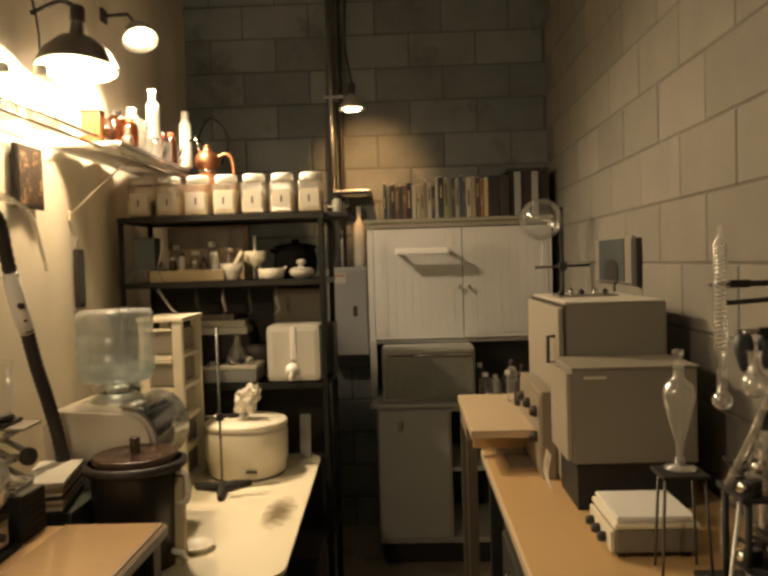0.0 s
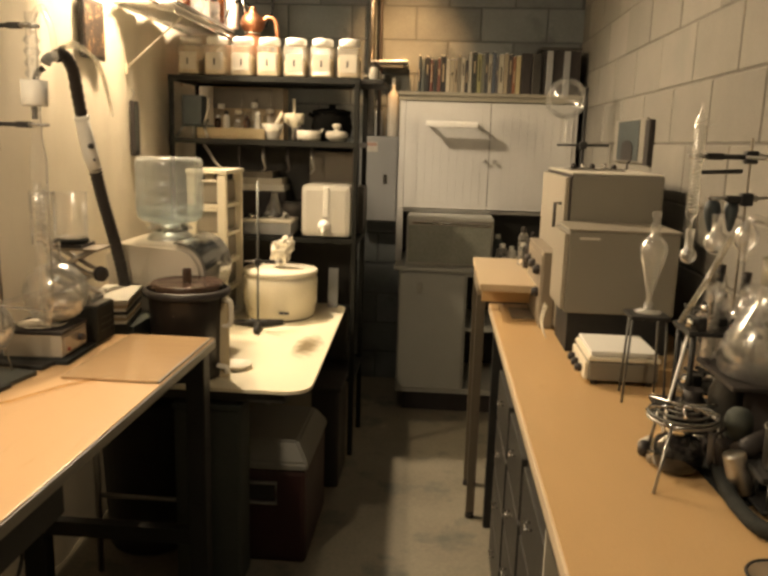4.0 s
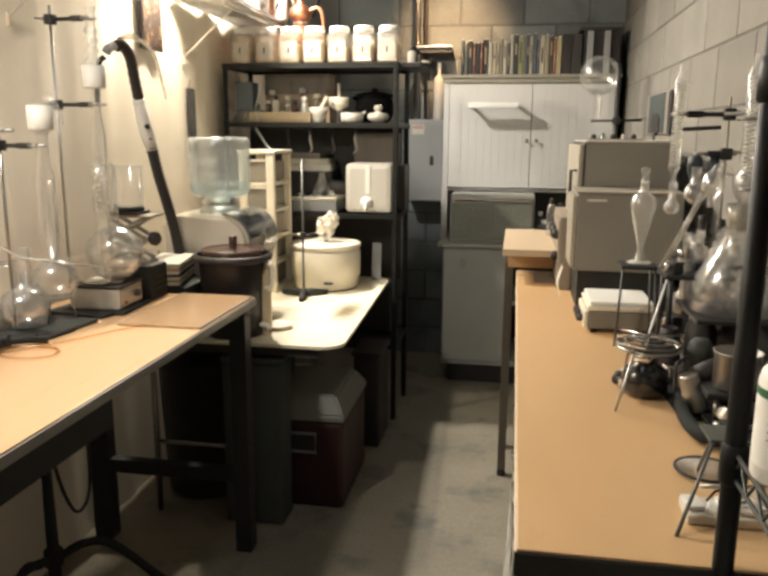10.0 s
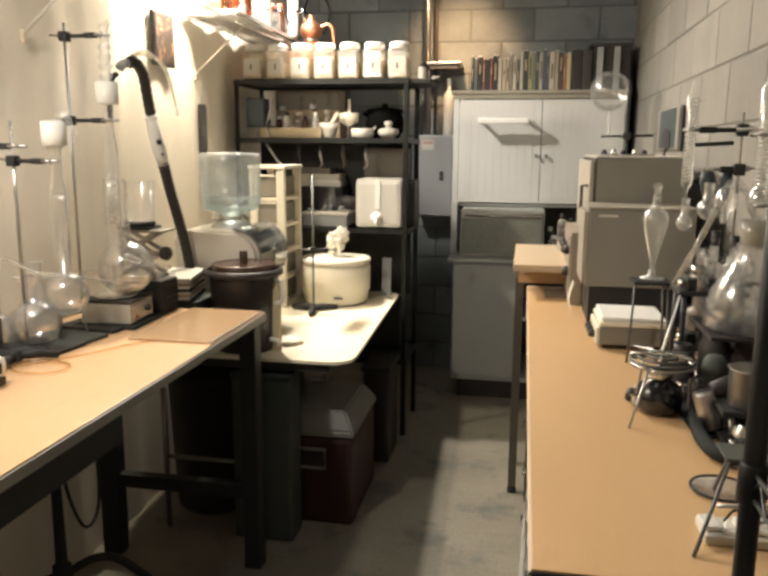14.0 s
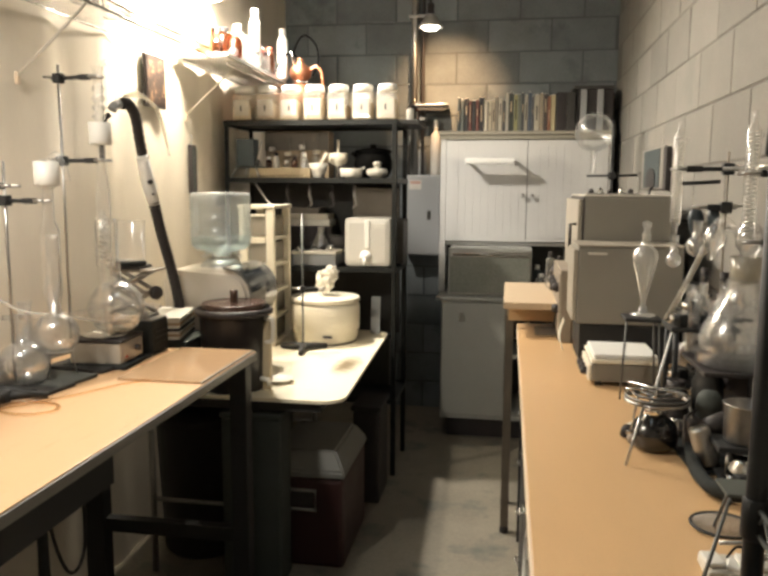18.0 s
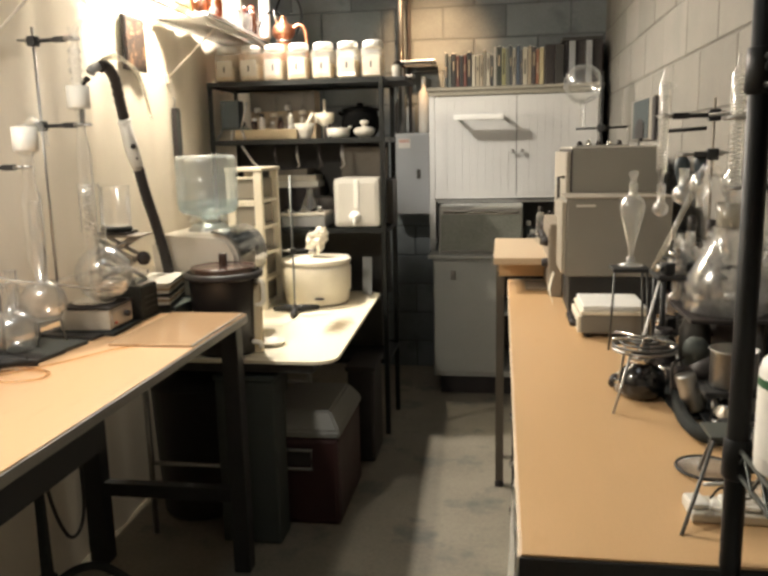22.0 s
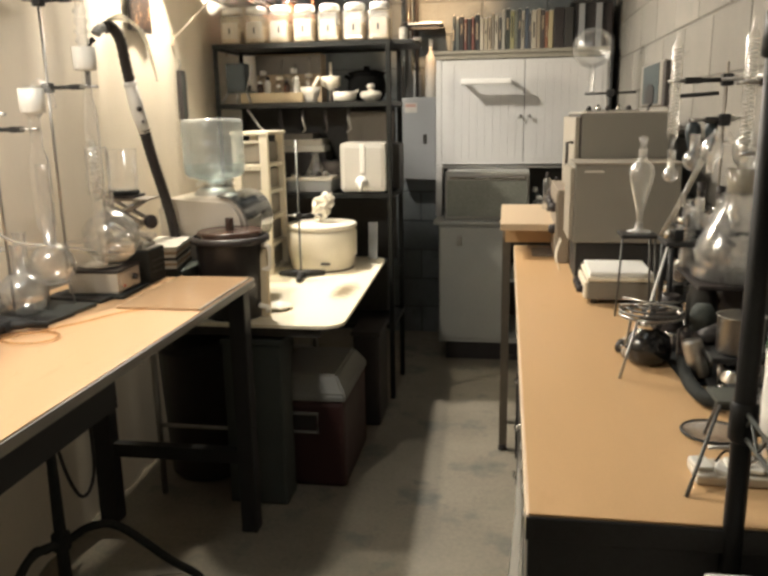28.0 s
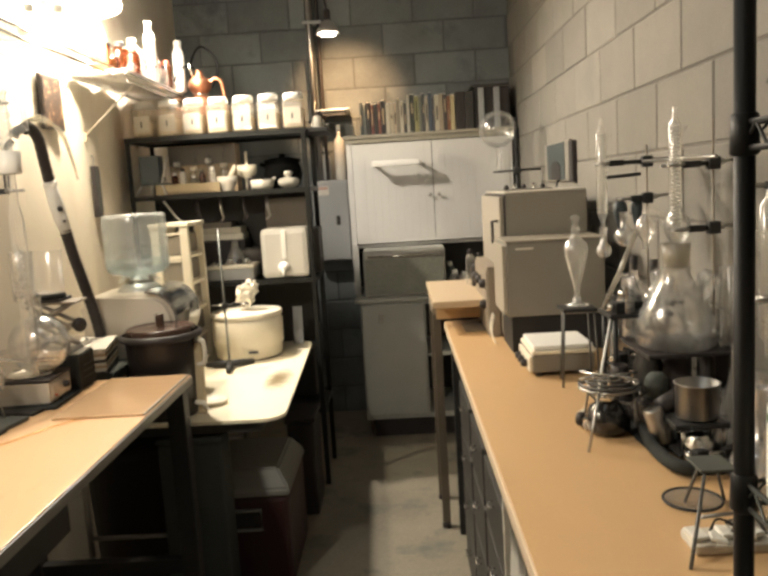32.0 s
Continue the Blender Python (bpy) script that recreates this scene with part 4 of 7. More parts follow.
for y in (0.015, 0.095):
    for a, b in (((0.0, y, 0.002), (0.13, y, 0.076)), ((0.13, y, 0.002), (0.0, y, 0.076)), ((0.0, y, 0.076), (0.13, y, 0.150)), ((0.13, y, 0.076), (0.0, y, 0.150))):
        part("scissor_arm", T([a, b], 0.008, 6), STEEL, jack)
part("screw", T([(-0.02, 0.055, 0.076), (0.145, 0.055, 0.076)], 0.006, 8), STEEL, jack)
part("knob", L([(0.020, 0), (0.024, 0.006), (0.024, 0.018), (0.020, 0.024), (0, 0.025)], (0.143, 0.05, 0.076), 16, (0.85, -0.5, 0)), BLACKP, jack, "black knob")
disc = solid("rubber_disc", L([(0, 0), (0.049, 0), (0.053, 0.004), (0.053, 0.011), (0.049, 0.014), (0, 0.014)], (-1.140, 1.615, TZ + 0.3055), 28), MATTE, "black rubber disc on the lab jack", "disc")
beaker((-1.140, 1.615, TZ + 0.320), 0.051, 0.14, "tall clear beaker on the lab jack")
round_flask((-1.110, 1.452, TZ + 0.0975), 0.090, 0.06, 0.018, "clear round flask on the stirring hotplate", GLASS, 0.03, (0.22, POWDER))
pad = solid("rubber_mat", box(nbm(), -0.095, 0.095, -0.085, 0.085, 0.0, 0.012, 0.003, pose(-1.170, 1.175, TZ + 0.001, 0, 0, -8)), RUBBER, "dark grey rubber mat on the worktable", "mat")
solid("dark_carton", B(-1.185, -1.03, 1.80, 2.035, WZ + 0.001, TZ - 0.001, 0.004), DKGREY, "dark carton standing on the folding table", "carton")
pot = thing("paper_stack", "stack of white paper packs on a dark carton", "paper stack", (-1.165, 1.755, TZ), 12)
for k in range(8):
    part("sheet_pack", B(0.003 * (k % 3), 0.126 - 0.004 * (k % 2), 0.002 * (k % 4), 0.27 - 0.003 * (k % 3), 0.0005 + k * 0.0105, 0.0100 + k * 0.0105, 0.001), (DARK, PAPER, CARD, PAPER)[k % 4], pot)
part("top_sheet", B(-0.004, 0.130, -0.004, 0.275, 0.085, 0.094, 0.002), PAPER, pot, "white top sheet")

stand((-1.22, 1.36, TZ), 0.945, "tall retort stand with two black clamps by the wall", -8, ((0.905, 0.13, 0.018), (0.655, 0.14, 0.02)), "plate")
stand((-1.238, 1.10, TZ), 0.645, "retort stand holding a glass column", -8, ((0.535, 0.12, 0.018),), "plate")
stand((-1.23, 0.98, TZ), 0.63, "retort stand with a steel clamp", -8, ((0.575, 0.10, 0.018),), "tripod")


def column(at, h, r, label, collar=0.70, bulbs=True):
    """A distilling column: flask joint, tube, side arm and a wide plastic collar."""
    c = thing("distilling_column", label, "glass column", at)
    part("tube", L([(r * 0.5, 0), (r * 0.55, 0.03), (r, 0.06), (r, h * 0.55), (r * 0.6, h * 0.62), (r * 0.6, h - 0.02), (r * 0.8, h)], n=16), GLASS, c)
    part("collar", L([(0.012, h * collar + 0.001), (0.031, h * collar), (0.0335, h * collar + 0.004), (0.034, h * collar + 0.066), (0.031, h * collar + 0.066), (0.030, h * collar + 0.006)], n=18), MILKY, c, "translucent white cup")
    bm = nbm()
    for k in range(4 if bulbs else 1):
        lathe(bm, [(r * 0.6, h * 0.80 + k * 0.028), (r * 0.95, h * 0.80 + k * 0.028 + 0.012), (r * 0.6, h * 0.80 + k * 0.028 + 0.024)], n=14)
    part("bulb_section", bm, GLASS, c)
    part("side_arm", T([(0, 0, h * 0.97), (0.03, 0, h + 0.012), (0.055, 0, h * 0.95), (0.062, 0, h * 0.86)], 0.008, 8, True), GLASS, c)
    return c


column((-1.087, 1.355, TZ + 0.11), 0.83, 0.022, "tall glass distilling column clamped to the stand", 0.715)
column((-1.116, 1.115, TZ + 0.212), 0.44, 0.026, "shorter glass column with a white plastic cup", 0.83, False)
round_flask((-1.170, 1.205, TZ + 0.071), 0.066, 0.235, 0.018, "long-necked round glass flask held in a ring", GLASS)
ringh = thing("ring_stand", "small iron ring stand under the long-necked flask", "stand", (-1.170, 1.205, TZ + 0.0135))
part("ring", T([(0.040 * math.cos(k * math.pi / 10), 0.040 * math.sin(k * math.pi / 10), 0.069) for k in range(21)], 0.003, 6), STEEL, ringh)
for a in (30, 150, 270):
    part("leg", T([(0.040 * math.cos(radians(a)), 0.040 * math.sin(radians(a)), 0.069), (0.052 * math.cos(radians(a)), 0.052 * math.sin(radians(a)), 0.0)], 0.0025, 6), STEEL, ringh)
round_flask((-1.29, 1.02, TZ + 0.001), 0.062, 0.12, 0.018, "round glass flask beside the retort stand", GLASS, 0.03)
round_flask((-1.215, 1.11, TZ + 0.001), 0.070, 0.08, 0.017, "round glass flask beside the rubber mat", GLASS, 0.03)
solid("delivery_tube", T([(-1.27, 1.00, TZ + 0.285), (-1.24, 1.05, TZ + 0.262), (-1.20, 1.10, TZ + 0.221), (-1.15, 1.24, TZ + 0.185), (-1.10, 1.39, TZ + 0.140)], 0.0042, 8, True), WCOIL, "bent glass delivery tube between flasks", "tube")
round_flask((-1.28, 1.22, TZ + 0.001), 0.060, 0.12, 0.018, "round glass flask by the wall", GLASS, 0.03)
solid("glass_tube", T([(-1.27, 1.10, 1.145), (-1.16, 1.26, 1.135), (-1.07, 1.40, 1.150), (-0.99, 1.52, 1.125)], 0.007, 8, True), GLASS, "slanting glass delivery tube", "tube")
condenser((-1.13, 1.42, TZ + 0.30), 0.024, 0.20, "short glass condenser over the hotplate", True)
tri = thing("tripod_foot", "black cast tripod foot of a stand on the worktable", "stand base", (-1.155, 0.93, TZ), 40)
for a in (0, 125, 240):
    part("toe", T([(0, 0, 0.022), (0.06 * math.cos(radians(a)), 0.06 * math.sin(radians(a)), 0.020), (0.11 * math.cos(radians(a)), 0.11 * math.sin(radians(a)), 0.010)], [0.014, 0.012, 0.009], 8), BLACK, tri)
part("hub", L([(0.02, 0.008), (0.02, 0.036), (0.01, 0.04), (0, 0.04)], n=12), BLACK, tri)
loop = thing("clear_tubing", "loop of clear amber tubing lying on the table", "tubing", (-1.06, 0.90, TZ + 0.005))
part("coil", T([((0.075 + 0.003 * k / 10) * math.cos(k * math.pi / 10), 0.055 * math.sin(k * math.pi / 10), 0.001 * (k // 20)) for k in range(33)] + [(0.05, 0.14, 0), (0.11, 0.26, 0), (0.20, 0.36, 0)], 0.003, 6), thin_glass("amber_tubing", (0.95, 0.84, 0.68), 0.6, 0.05), loop)
dev = thing("white_device", "white cased meter with a dark front on the worktable", "meter", (-1.150, 0.60, TZ), 0)
part("case", B(0, 0.10, 0, 0.17, 0.022, 0.075, 0.022), WPLAST, dev)
part("base", B(0.006, 0.094, 0.006, 0.164, 0.0, 0.0215, 0.004), BROWN, dev, "dark base")
part("window", B(0.1005, 0.103, 0.03, 0.14, 0.035, 0.062, 0.001), BLACKP, dev)

# hose arm
hose = thing("extraction_hose", "black corrugated extraction hose with a white handle", "hose", (0, 0, 0))
part("elbow", T([(-1.235, 1.70, 1.79), (-1.230, 1.71, 1.805), (-1.218, 1.73, 1.815)], 0.016, 12, True), PANEL, hose, "grey elbow")
part("upper_hose", T([(-1.214, 1.735, 1.815), (-1.205, 1.76, 1.818), (-1.200, 1.80, 1.78), (-1.202, 1.83, 1.70), (-1.203, 1.855, 1.63)], 0.021, 12, True, 0.008), BLACKP, hose)
part("handle", T([(-1.204, 1.85, 1.64), (-1.202, 1.875, 1.57), (-1.198, 1.895, 1.51), (-1.193, 1.915, 1.455)], [0.021, 0.025, 0.026, 0.020], 14), WPLAST, hose, "white plastic handle")
part("button", L([(0.010, 0), (0.010, 0.008), (0, 0.009)], (-1.181, 1.862, 1.54), 10, (0.6, -0.8, 0)), BLACKP, hose)
part("short_hose", T([(-1.240, 1.696, 1.775), (-1.256, 1.685, 1.755), (-1.262, 1.675, 1.70), (-1.262, 1.668, 1.62)], 0.010, 12, True, 0.008), BLACKP, hose)
part("button", L([(0.005, 0), (0.005, 0.006), (0, 0.007)], (-1.178, 1.878, 1.495), 10, (0.6, -0.8, 0)), BLACKP, hose)
part("strap", L([(0.026, 0), (0.026, 0.010)], (-1.203, 1.852, 1.635), 14, (0.1, 0.35, -0.93)), WPLAST, hose)
part("lower_hose", T([(-1.193, 1.912, 1.465), (-1.187, 1.945, 1.36), (-1.172, 1.99, 1.22), (-1.158, 2.02, 1.09), (-1.150, 2.028, 0.98), (-1.148, 2.030, 0.80)], 0.022, 12, True, 0.008), BLACKP, hose)
for k in range(3):
    part("clear_line", T([(-1.21, 1.74, 1.84), (-1.18, 1.80 + 0.012 * k, 1.86 - 0.008 * k), (-1.15, 1.87 + 0.012 * k, 1.80), (-1.13, 1.90 + 0.012 * k, 1.70 - 0.03 * k)], 0.005, 8, True), thin_glass("clear_line", (0.95, 0.93, 0.88), 0.8, 0.2), hose, "clear plastic line")

# ---- on and around the folding table ----
RODG = material("tarnished_rod", (0.16, 0.17, 0.17), 0.4, 0.6, 0.3, 20, 80, 0.0)
urn = thing("brown_urn", "dark brown lidded urn with a knob", "urn", (-0.885, 1.93, WZ))
part("body", L([(0, 0.0), (0.112, 0.0), (0.122, 0.01), (0.130, 0.24), (0.134, 0.295), (0.134, 0.312)], n=36), BROWN, urn)
part("rim_band", L([(0.136, 0.290), (0.150, 0.295), (0.152, 0.312), (0.138, 0.318)], n=36), BLACKP, urn)
lid = part("lid", L([(0.124, 0.316), (0.124, 0.334), (0.121, 0.337), (0.118, 0.337), (0.112, 0.334), (0.03, 0.338), (0.02, 0.341), (0, 0.341)], n=36), BROWNLID, urn, "brown lid")
part("lid_knob", L([(0.016, 0.341), (0.016, 0.381), (0.014, 0.384), (0, 0.384)], n=14), BROWNLID, lid)
part("handle", T([(0.130, -0.02, 0.28), (0.163, -0.03, 0.275), (0.163, -0.03, 0.20), (0.125, -0.02, 0.19)], 0.009, 8, True), BEIGE_L, urn, "pale side handle")
part("spigot", T([(0.12, -0.045, 0.05), (0.155, -0.06, 0.05), (0.16, -0.062, 0.03)], 0.010, 8), BEIGE_L, urn, "pale spigot")
post = solid("white_post", B(-0.765, -0.735, 1.90, 1.93, WZ + 0.001, WZ + 0.27, 0.004), WOODBOX, "tan upright bar beside the urn", "post")

disp = thing("water_dispenser", "rounded white countertop water dispenser with a grey visor", "water dispenser", (-1.235, 2.06, WZ))


def profile_body(prof, y0, y1, soft):
    """An upright outline drawn out from y0 to y1 with rounded rims."""
    bm = nbm()
    fr = [bm.verts.new((x, y0, z)) for x, z in prof]
    bk = [bm.verts.new((x, y1, z)) for x, z in prof]
    bm.faces.new(fr)
    bm.faces.new(bk[::-1])
    for k in range(len(prof)):
        j = (k + 1) % len(prof)
        bm.faces.new((fr[k], fr[j], bk[j], bk[k]))
    bmesh.ops.bevel(bm, geom=[e for e in bm.edges if abs(e.verts[0].co.y - e.verts[1].co.y) < 1e-6], offset=soft, segments=4, affect="EDGES")
    for f in bm.faces:
        f.smooth = len(f.verts) == 4
    return bm


def arc(cx, cz, rx, rz, a0, a1, n):
    return [(cx + rx * math.cos(radians(a0 + (a1 - a0) * k / n)), cz + rz * math.sin(radians(a0 + (a1 - a0) * k / n))) for k in range(n + 1)]


part("housing", profile_body([(0.0, 0.0), (0.26, 0.0), (0.28, 0.19), *arc(0.268, 0.33, 0.102, 0.118, -75, 90, 11), *arc(0.045, 0.40, 0.045, 0.042, 90, 180, 5)], 0.0, 0.33, 0.022), DISPW, disp)
outer, inner = arc(0.268, 0.33, 0.112, 0.126, -70, 96, 14), arc(0.268, 0.33, 0.104, 0.119, -70, 96, 14)
part("visor", profile_body([*outer, *inner[::-1]], -0.004, 0.334, 0.002), HOOD, disp, "smooth grey curved visor")
outer, inner = arc(0.268, 0.33, 0.116, 0.130, 12, 66, 8), arc(0.268, 0.33, 0.1125, 0.1265, 12, 66, 8)
part("visor_window", profile_body([*outer, *inner[::-1]], -0.006, 0.22, 0.0008), SMOKEW, disp, "dark glossy visor window")
part("nozzle", L([(0.014, 0.0), (0.020, 0.01), (0.020, 0.05), (0.012, 0.06)], (0.345, 0.06, 0.165), 14), DISPW, disp, "pale nozzle")
part("collar", L([(0.088, 0.435), (0.090, 0.447), (0.078, 0.462), (0.060, 0.475)], (0.185, 0.17, 0), 24), ALU, disp)
jug = thing("water_bottle", "upturned blue plastic water bottle on the dispenser", "water bottle", (-1.05, 2.23, WZ + 0.476))
part("bottle", L([(0.028, 0.0), (0.030, 0.022), (0.055, 0.030), (0.108, 0.042), (0.122, 0.058), (0.126, 0.080), (0.1265, 0.132), (0.122, 0.138), (0.122, 0.144), (0.1265, 0.150), (0.1265, 0.188), (0.122, 0.194), (0.122, 0.200), (0.1265, 0.206), (0.1265, 0.262), (0.118, 0.280), (0.0, 0.283)], n=36), WATERB, jug)
part("water", L([(0, 0.002), (0.026, 0.002), (0.028, 0.024), (0.053, 0.033), (0.105, 0.045), (0.118, 0.060), (0.122, 0.082), (0.122, 0.092), (0, 0.092)], n=36), thin_glass("water", (0.86, 0.915, 0.925), 0.7, 0.10), jug)
part("neck_dome", L([(0.085, 0.0005), (0.084, 0.012), (0.070, 0.028), (0.045, 0.034)], n=28), GLASS, jug, "clear plastic neck dome")
part("neck_ring", L([(0.031, 0.002), (0.040, 0.002), (0.040, 0.02), (0.031, 0.02)], n=20), CHROME, jug)

DRAWER = thin_glass("drawer_plastic", (0.66, 0.61, 0.52), 0.7, 0.42)
tower = thing("drawer_tower", "white plastic drawer tower with clear drawers", "drawer unit", (-1.14, 2.69, WZ), 0)
TW, TD, TH = 0.178, 0.29, 0.695
for x in (0.0, TW - 0.042):
    for y in (0.0, TD - 0.03):
        part("post", B(x, x + 0.042, y, y + 0.03, 0.0, TH - 0.02, 0.006), IVORY, tower)
part("top", B(-0.006, TW + 0.006, -0.006, TD + 0.006, TH - 0.0195, TH, 0.006), IVORY, tower)
for k in range(5):
    z = 0.02 + k * 0.13
    part("shelf", B(0.043, TW - 0.043, 0.0, TD - 0.001, z - 0.018, z, 0.003), IVORY, tower)
    part("side_rail", B(TW - 0.026, TW - 0.008, 0.031, TD - 0.031, z - 0.018, z, 0.003), IVORY, tower)
    dr = part("drawer", B(0.0435, TW - 0.030, 0.004, TD - 0.012, z + 0.004, z + 0.100, 0.006), DRAWER, tower, "smoky clear drawer")
    part("lip", B(0.0435, TW - 0.0435, -0.004, 0.0035, z + 0.100, z + 0.110, 0.002), IVORY, dr)
    part("contents", B(0.050, TW - 0.050, 0.02, TD - 0.03, z + 0.010, z + 0.05 + 0.012 * (k % 3), 0.006), CARD, dr)

cen = thing("centrifuge", "round ivory bench centrifuge", "centrifuge", (-0.762, 2.905, WZ))
part("body", L([(0, 0.005), (0.155, 0.005), (0.165, 0.015), (0.168, 0.06), (0.176, 0.068), (0.178, 0.185), (0.168, 0.205), (0.160, 0.21)], n=40), IVORY, cen)
part("base_ring", L([(0.150, 0.0), (0.158, 0.0), (0.158, 0.0048), (0.150, 0.0048)], n=32), BLACKP, cen)
part("lid", L([(0.174, 0.206), (0.178, 0.210), (0.178, 0.226), (0.172, 0.232), (0.06, 0.237), (0, 0.238)], n=40), IVORY, cen, "flat ivory lid")
part("badge", B(0.03, 0.075, -0.172, -0.164, 0.042, 0.052, 0.001), INK, cen, "small dark badge")
bm = nbm()
random.seed(4)
bmesh.ops.create_icosphere(bm, subdivisions=3, radius=1.0)
for v in bm.verts:
    k = 0.72 + 0.5 * random.random()
    v.co = Vector((v.co.x * 0.052 * k + 0.022 * v.co.z, v.co.y * 0.045 * k, 0.078 + v.co.z * 0.076 * k * (0.8 if v.co.z > 0.5 else 1.0)))
low = min(v.co.z for v in bm.verts)
for v in bm.verts:
    v.co.z -= low
solid("crumpled_foil", bm, FOIL, "crumpled shiny foil lying on the centrifuge lid", "foil", at=(-0.745, 2.88, WZ + 0.2375))
stand((-0.805, 2.63, WZ), 0.655, "small retort stand with a black tripod base", 20, ((0.30, 0.09, 0.015),), "tripod", RODG, 0.005)
solid("leaning_sheet", box(nbm(), 0, 0.05, 0, 0.012, 0, 0.20, 0.002, pose(-0.565, 3.12, WZ + 0.001, -8, 0, 0)), PANEL, "grey sheet leaning at the back of the table", "sheet")
bowl = solid("small_dish", L([(0, 0.0), (0.045, 0.002), (0.06, 0.018), (0.056, 0.018), (0.04, 0.007), (0, 0.006)], (-0.74, 2.03, WZ), 20), IVORY, "small ivory dish beside the urn", "dish")

# ---- rack contents ----
RZ = 1.870
LABELP = material("yellowed_label", (0.52, 0.485, 0.42), 0.8, 0, 0.08, 14, 90, 0.0005)
for k in range(7):
    x = -1.235 + k * 0.1275
    j = thing("labelled_jar", "clear jar of pale powder with a white lid and paper label", "jar", (x, 3.075, RZ), 0, "labelled jars")
    part("jar", B(-0.053, 0.053, -0.050, 0.050, 0.0, 0.145, 0.012), JARP, j)
    part("powder", B(-0.049, 0.049, -0.046, 0.046, 0.004, 0.075 + 0.012 * ((k * 5) % 4), 0.010), POWDER, j)
    part("lid", L([(0, 0.145), (0.044, 0.145), (0.050, 0.150), (0.050, 0.172), (0.044, 0.178), (0, 0.178)], n=22), WPLAST, j)
    lab = part("paper_label", B(-0.040, 0.040, -0.0535, -0.0508, 0.025, 0.105), LABELP, j, "white paper label")
    part("label_mark", B(-0.007 + 0.002 * (k % 3), 0.001 + 0.002 * (k % 3), -0.0545, -0.0537, 0.048, 0.078), INK, lab, "small dark mark")


SZ = 1.577
STICKW = material("faded_sticker", (0.52, 0.50, 0.46), 0.5, 0, 0.1, 30, 120, 0.0)
PORCELAIN = material("used_porcelain", (0.60, 0.575, 0.52), 0.3, 0, 0.12, 18, 90, 0.0)
tray = thing("wooden_tray", "pale wooden tray with small bottles", "tray", (-1.20, 3.03, SZ))
part("bottom", B(0, 0.33, 0, 0.17, 0, 0.010), WOODBOX, tray)
part("front", B(0, 0.33, 0, 0.010, 0.0105, 0.05, 0.002), WOODBOX, tray)
part("back", B(0, 0.33, 0.16, 0.17, 0.0105, 0.05, 0.002), WOODBOX, tray)
for x in (0.0, 0.165, 0.32):
    part("divider", B(x, x + 0.010, 0.0105, 0.1595, 0.0105, 0.05, 0.001), WOODBOX, tray)
card = thing("cardboard_box", "brown cardboard box at the back of the rack", "box", (-1.18, 3.24, SZ))
part("box", B(0, 0.36, 0, 0.12, 0, 0.255, 0.004), CARD, card)
part("flap", B(0.0, 0.36, -0.004, -0.001, 0.15, 0.25, 0.001), BOXGREY, card)
random.seed(9)
for k in range(6):
    bottle((-1.17 + 0.05 * k, 3.09 + 0.02 * (k % 2), SZ + 0.011), 0.016, 0.08 + 0.02 * (k % 3), "small vial in the wooden tray", (GLASS, AMBER, MILKY)[k % 3], WPLAST if k % 2 else BLACKP, 0.5, None, 0, "vial", "vials in the tray")


for k, (x, h) in enumerate(((-1.135, 0.17), (-1.045, 0.14), (-0.965, 0.18), (-0.885, 0.15))):
    bottle((x, 3.222, SZ), 0.028 + 0.004 * (k % 2), h, "clear glass bottle standing behind the wooden tray", GLASS, IVORY if k % 2 else WPLAST, 0.5, None, 0, "bottle", "bottles behind the tray")


def mortar(at, r, h, label, pestle=True):
    m = thing("mortar", label, "mortar", at)
    part("bowl", L([(0, 0.0), (r * 0.6, 0.0), (r * 0.58, 0.012), (r * 0.8, h * 0.45), (r, h), (r * 0.88, h), (r * 0.66, h * 0.5), (0, h * 0.25)], n=24), PORCELAIN, m)
    if pestle:
        part("pestle", T([(-r * 0.2, 0, h * 0.4), (r * 0.5, 0.0, h * 1.25), (r * 0.9, 0, h * 1.7)], [0.012, 0.009, 0.012], 10), IVORY, m, "ivory pestle")
    return m


mortar((-0.84, 3.08, SZ), 0.055, 0.075, "white porcelain mortar with pestle on the rack")
dish = thing("evaporating_dish", "low white porcelain dish with a spout on the rack", "dish", (-0.665, 3.08, SZ))
part("bowl", L([(0, 0.0), (0.054, 0.0), (0.060, 0.008), (0.064, 0.048), (0.060, 0.048), (0.054, 0.012), (0, 0.008)], n=28), PORCELAIN, dish)
part("spout", T([(0.060, 0, 0.044), (0.074, 0, 0.056)], [0.009, 0.006], 8), PORCELAIN, dish)
crock = thing("lidded_dish", "small white porcelain dish with a knobbed lid", "dish", (-0.525, 3.08, SZ))
part("bowl", L([(0, 0.0), (0.032, 0.0), (0.052, 0.018), (0.056, 0.036), (0.050, 0.040)], n=28), PORCELAIN, crock)
cover = part("lid", L([(0.052, 0.0405), (0.048, 0.046), (0.016, 0.052), (0.013, 0.058)], n=28), PORCELAIN, crock)
part("lid_knob", L([(0.012, 0.0585), (0.021, 0.066), (0.022, 0.078), (0.014, 0.085), (0, 0.086)], n=16), PORCELAIN, cover)
funnel = thing("buchner_funnel", "ivory porcelain funnel standing behind the dishes", "funnel", (-0.75, 3.16, SZ))
part("cone", L([(0.012, 0.0), (0.012, 0.06), (0.05, 0.085), (0.052, 0.13), (0.048, 0.13), (0.04, 0.09), (0, 0.085)], n=20), IVORY, funnel)
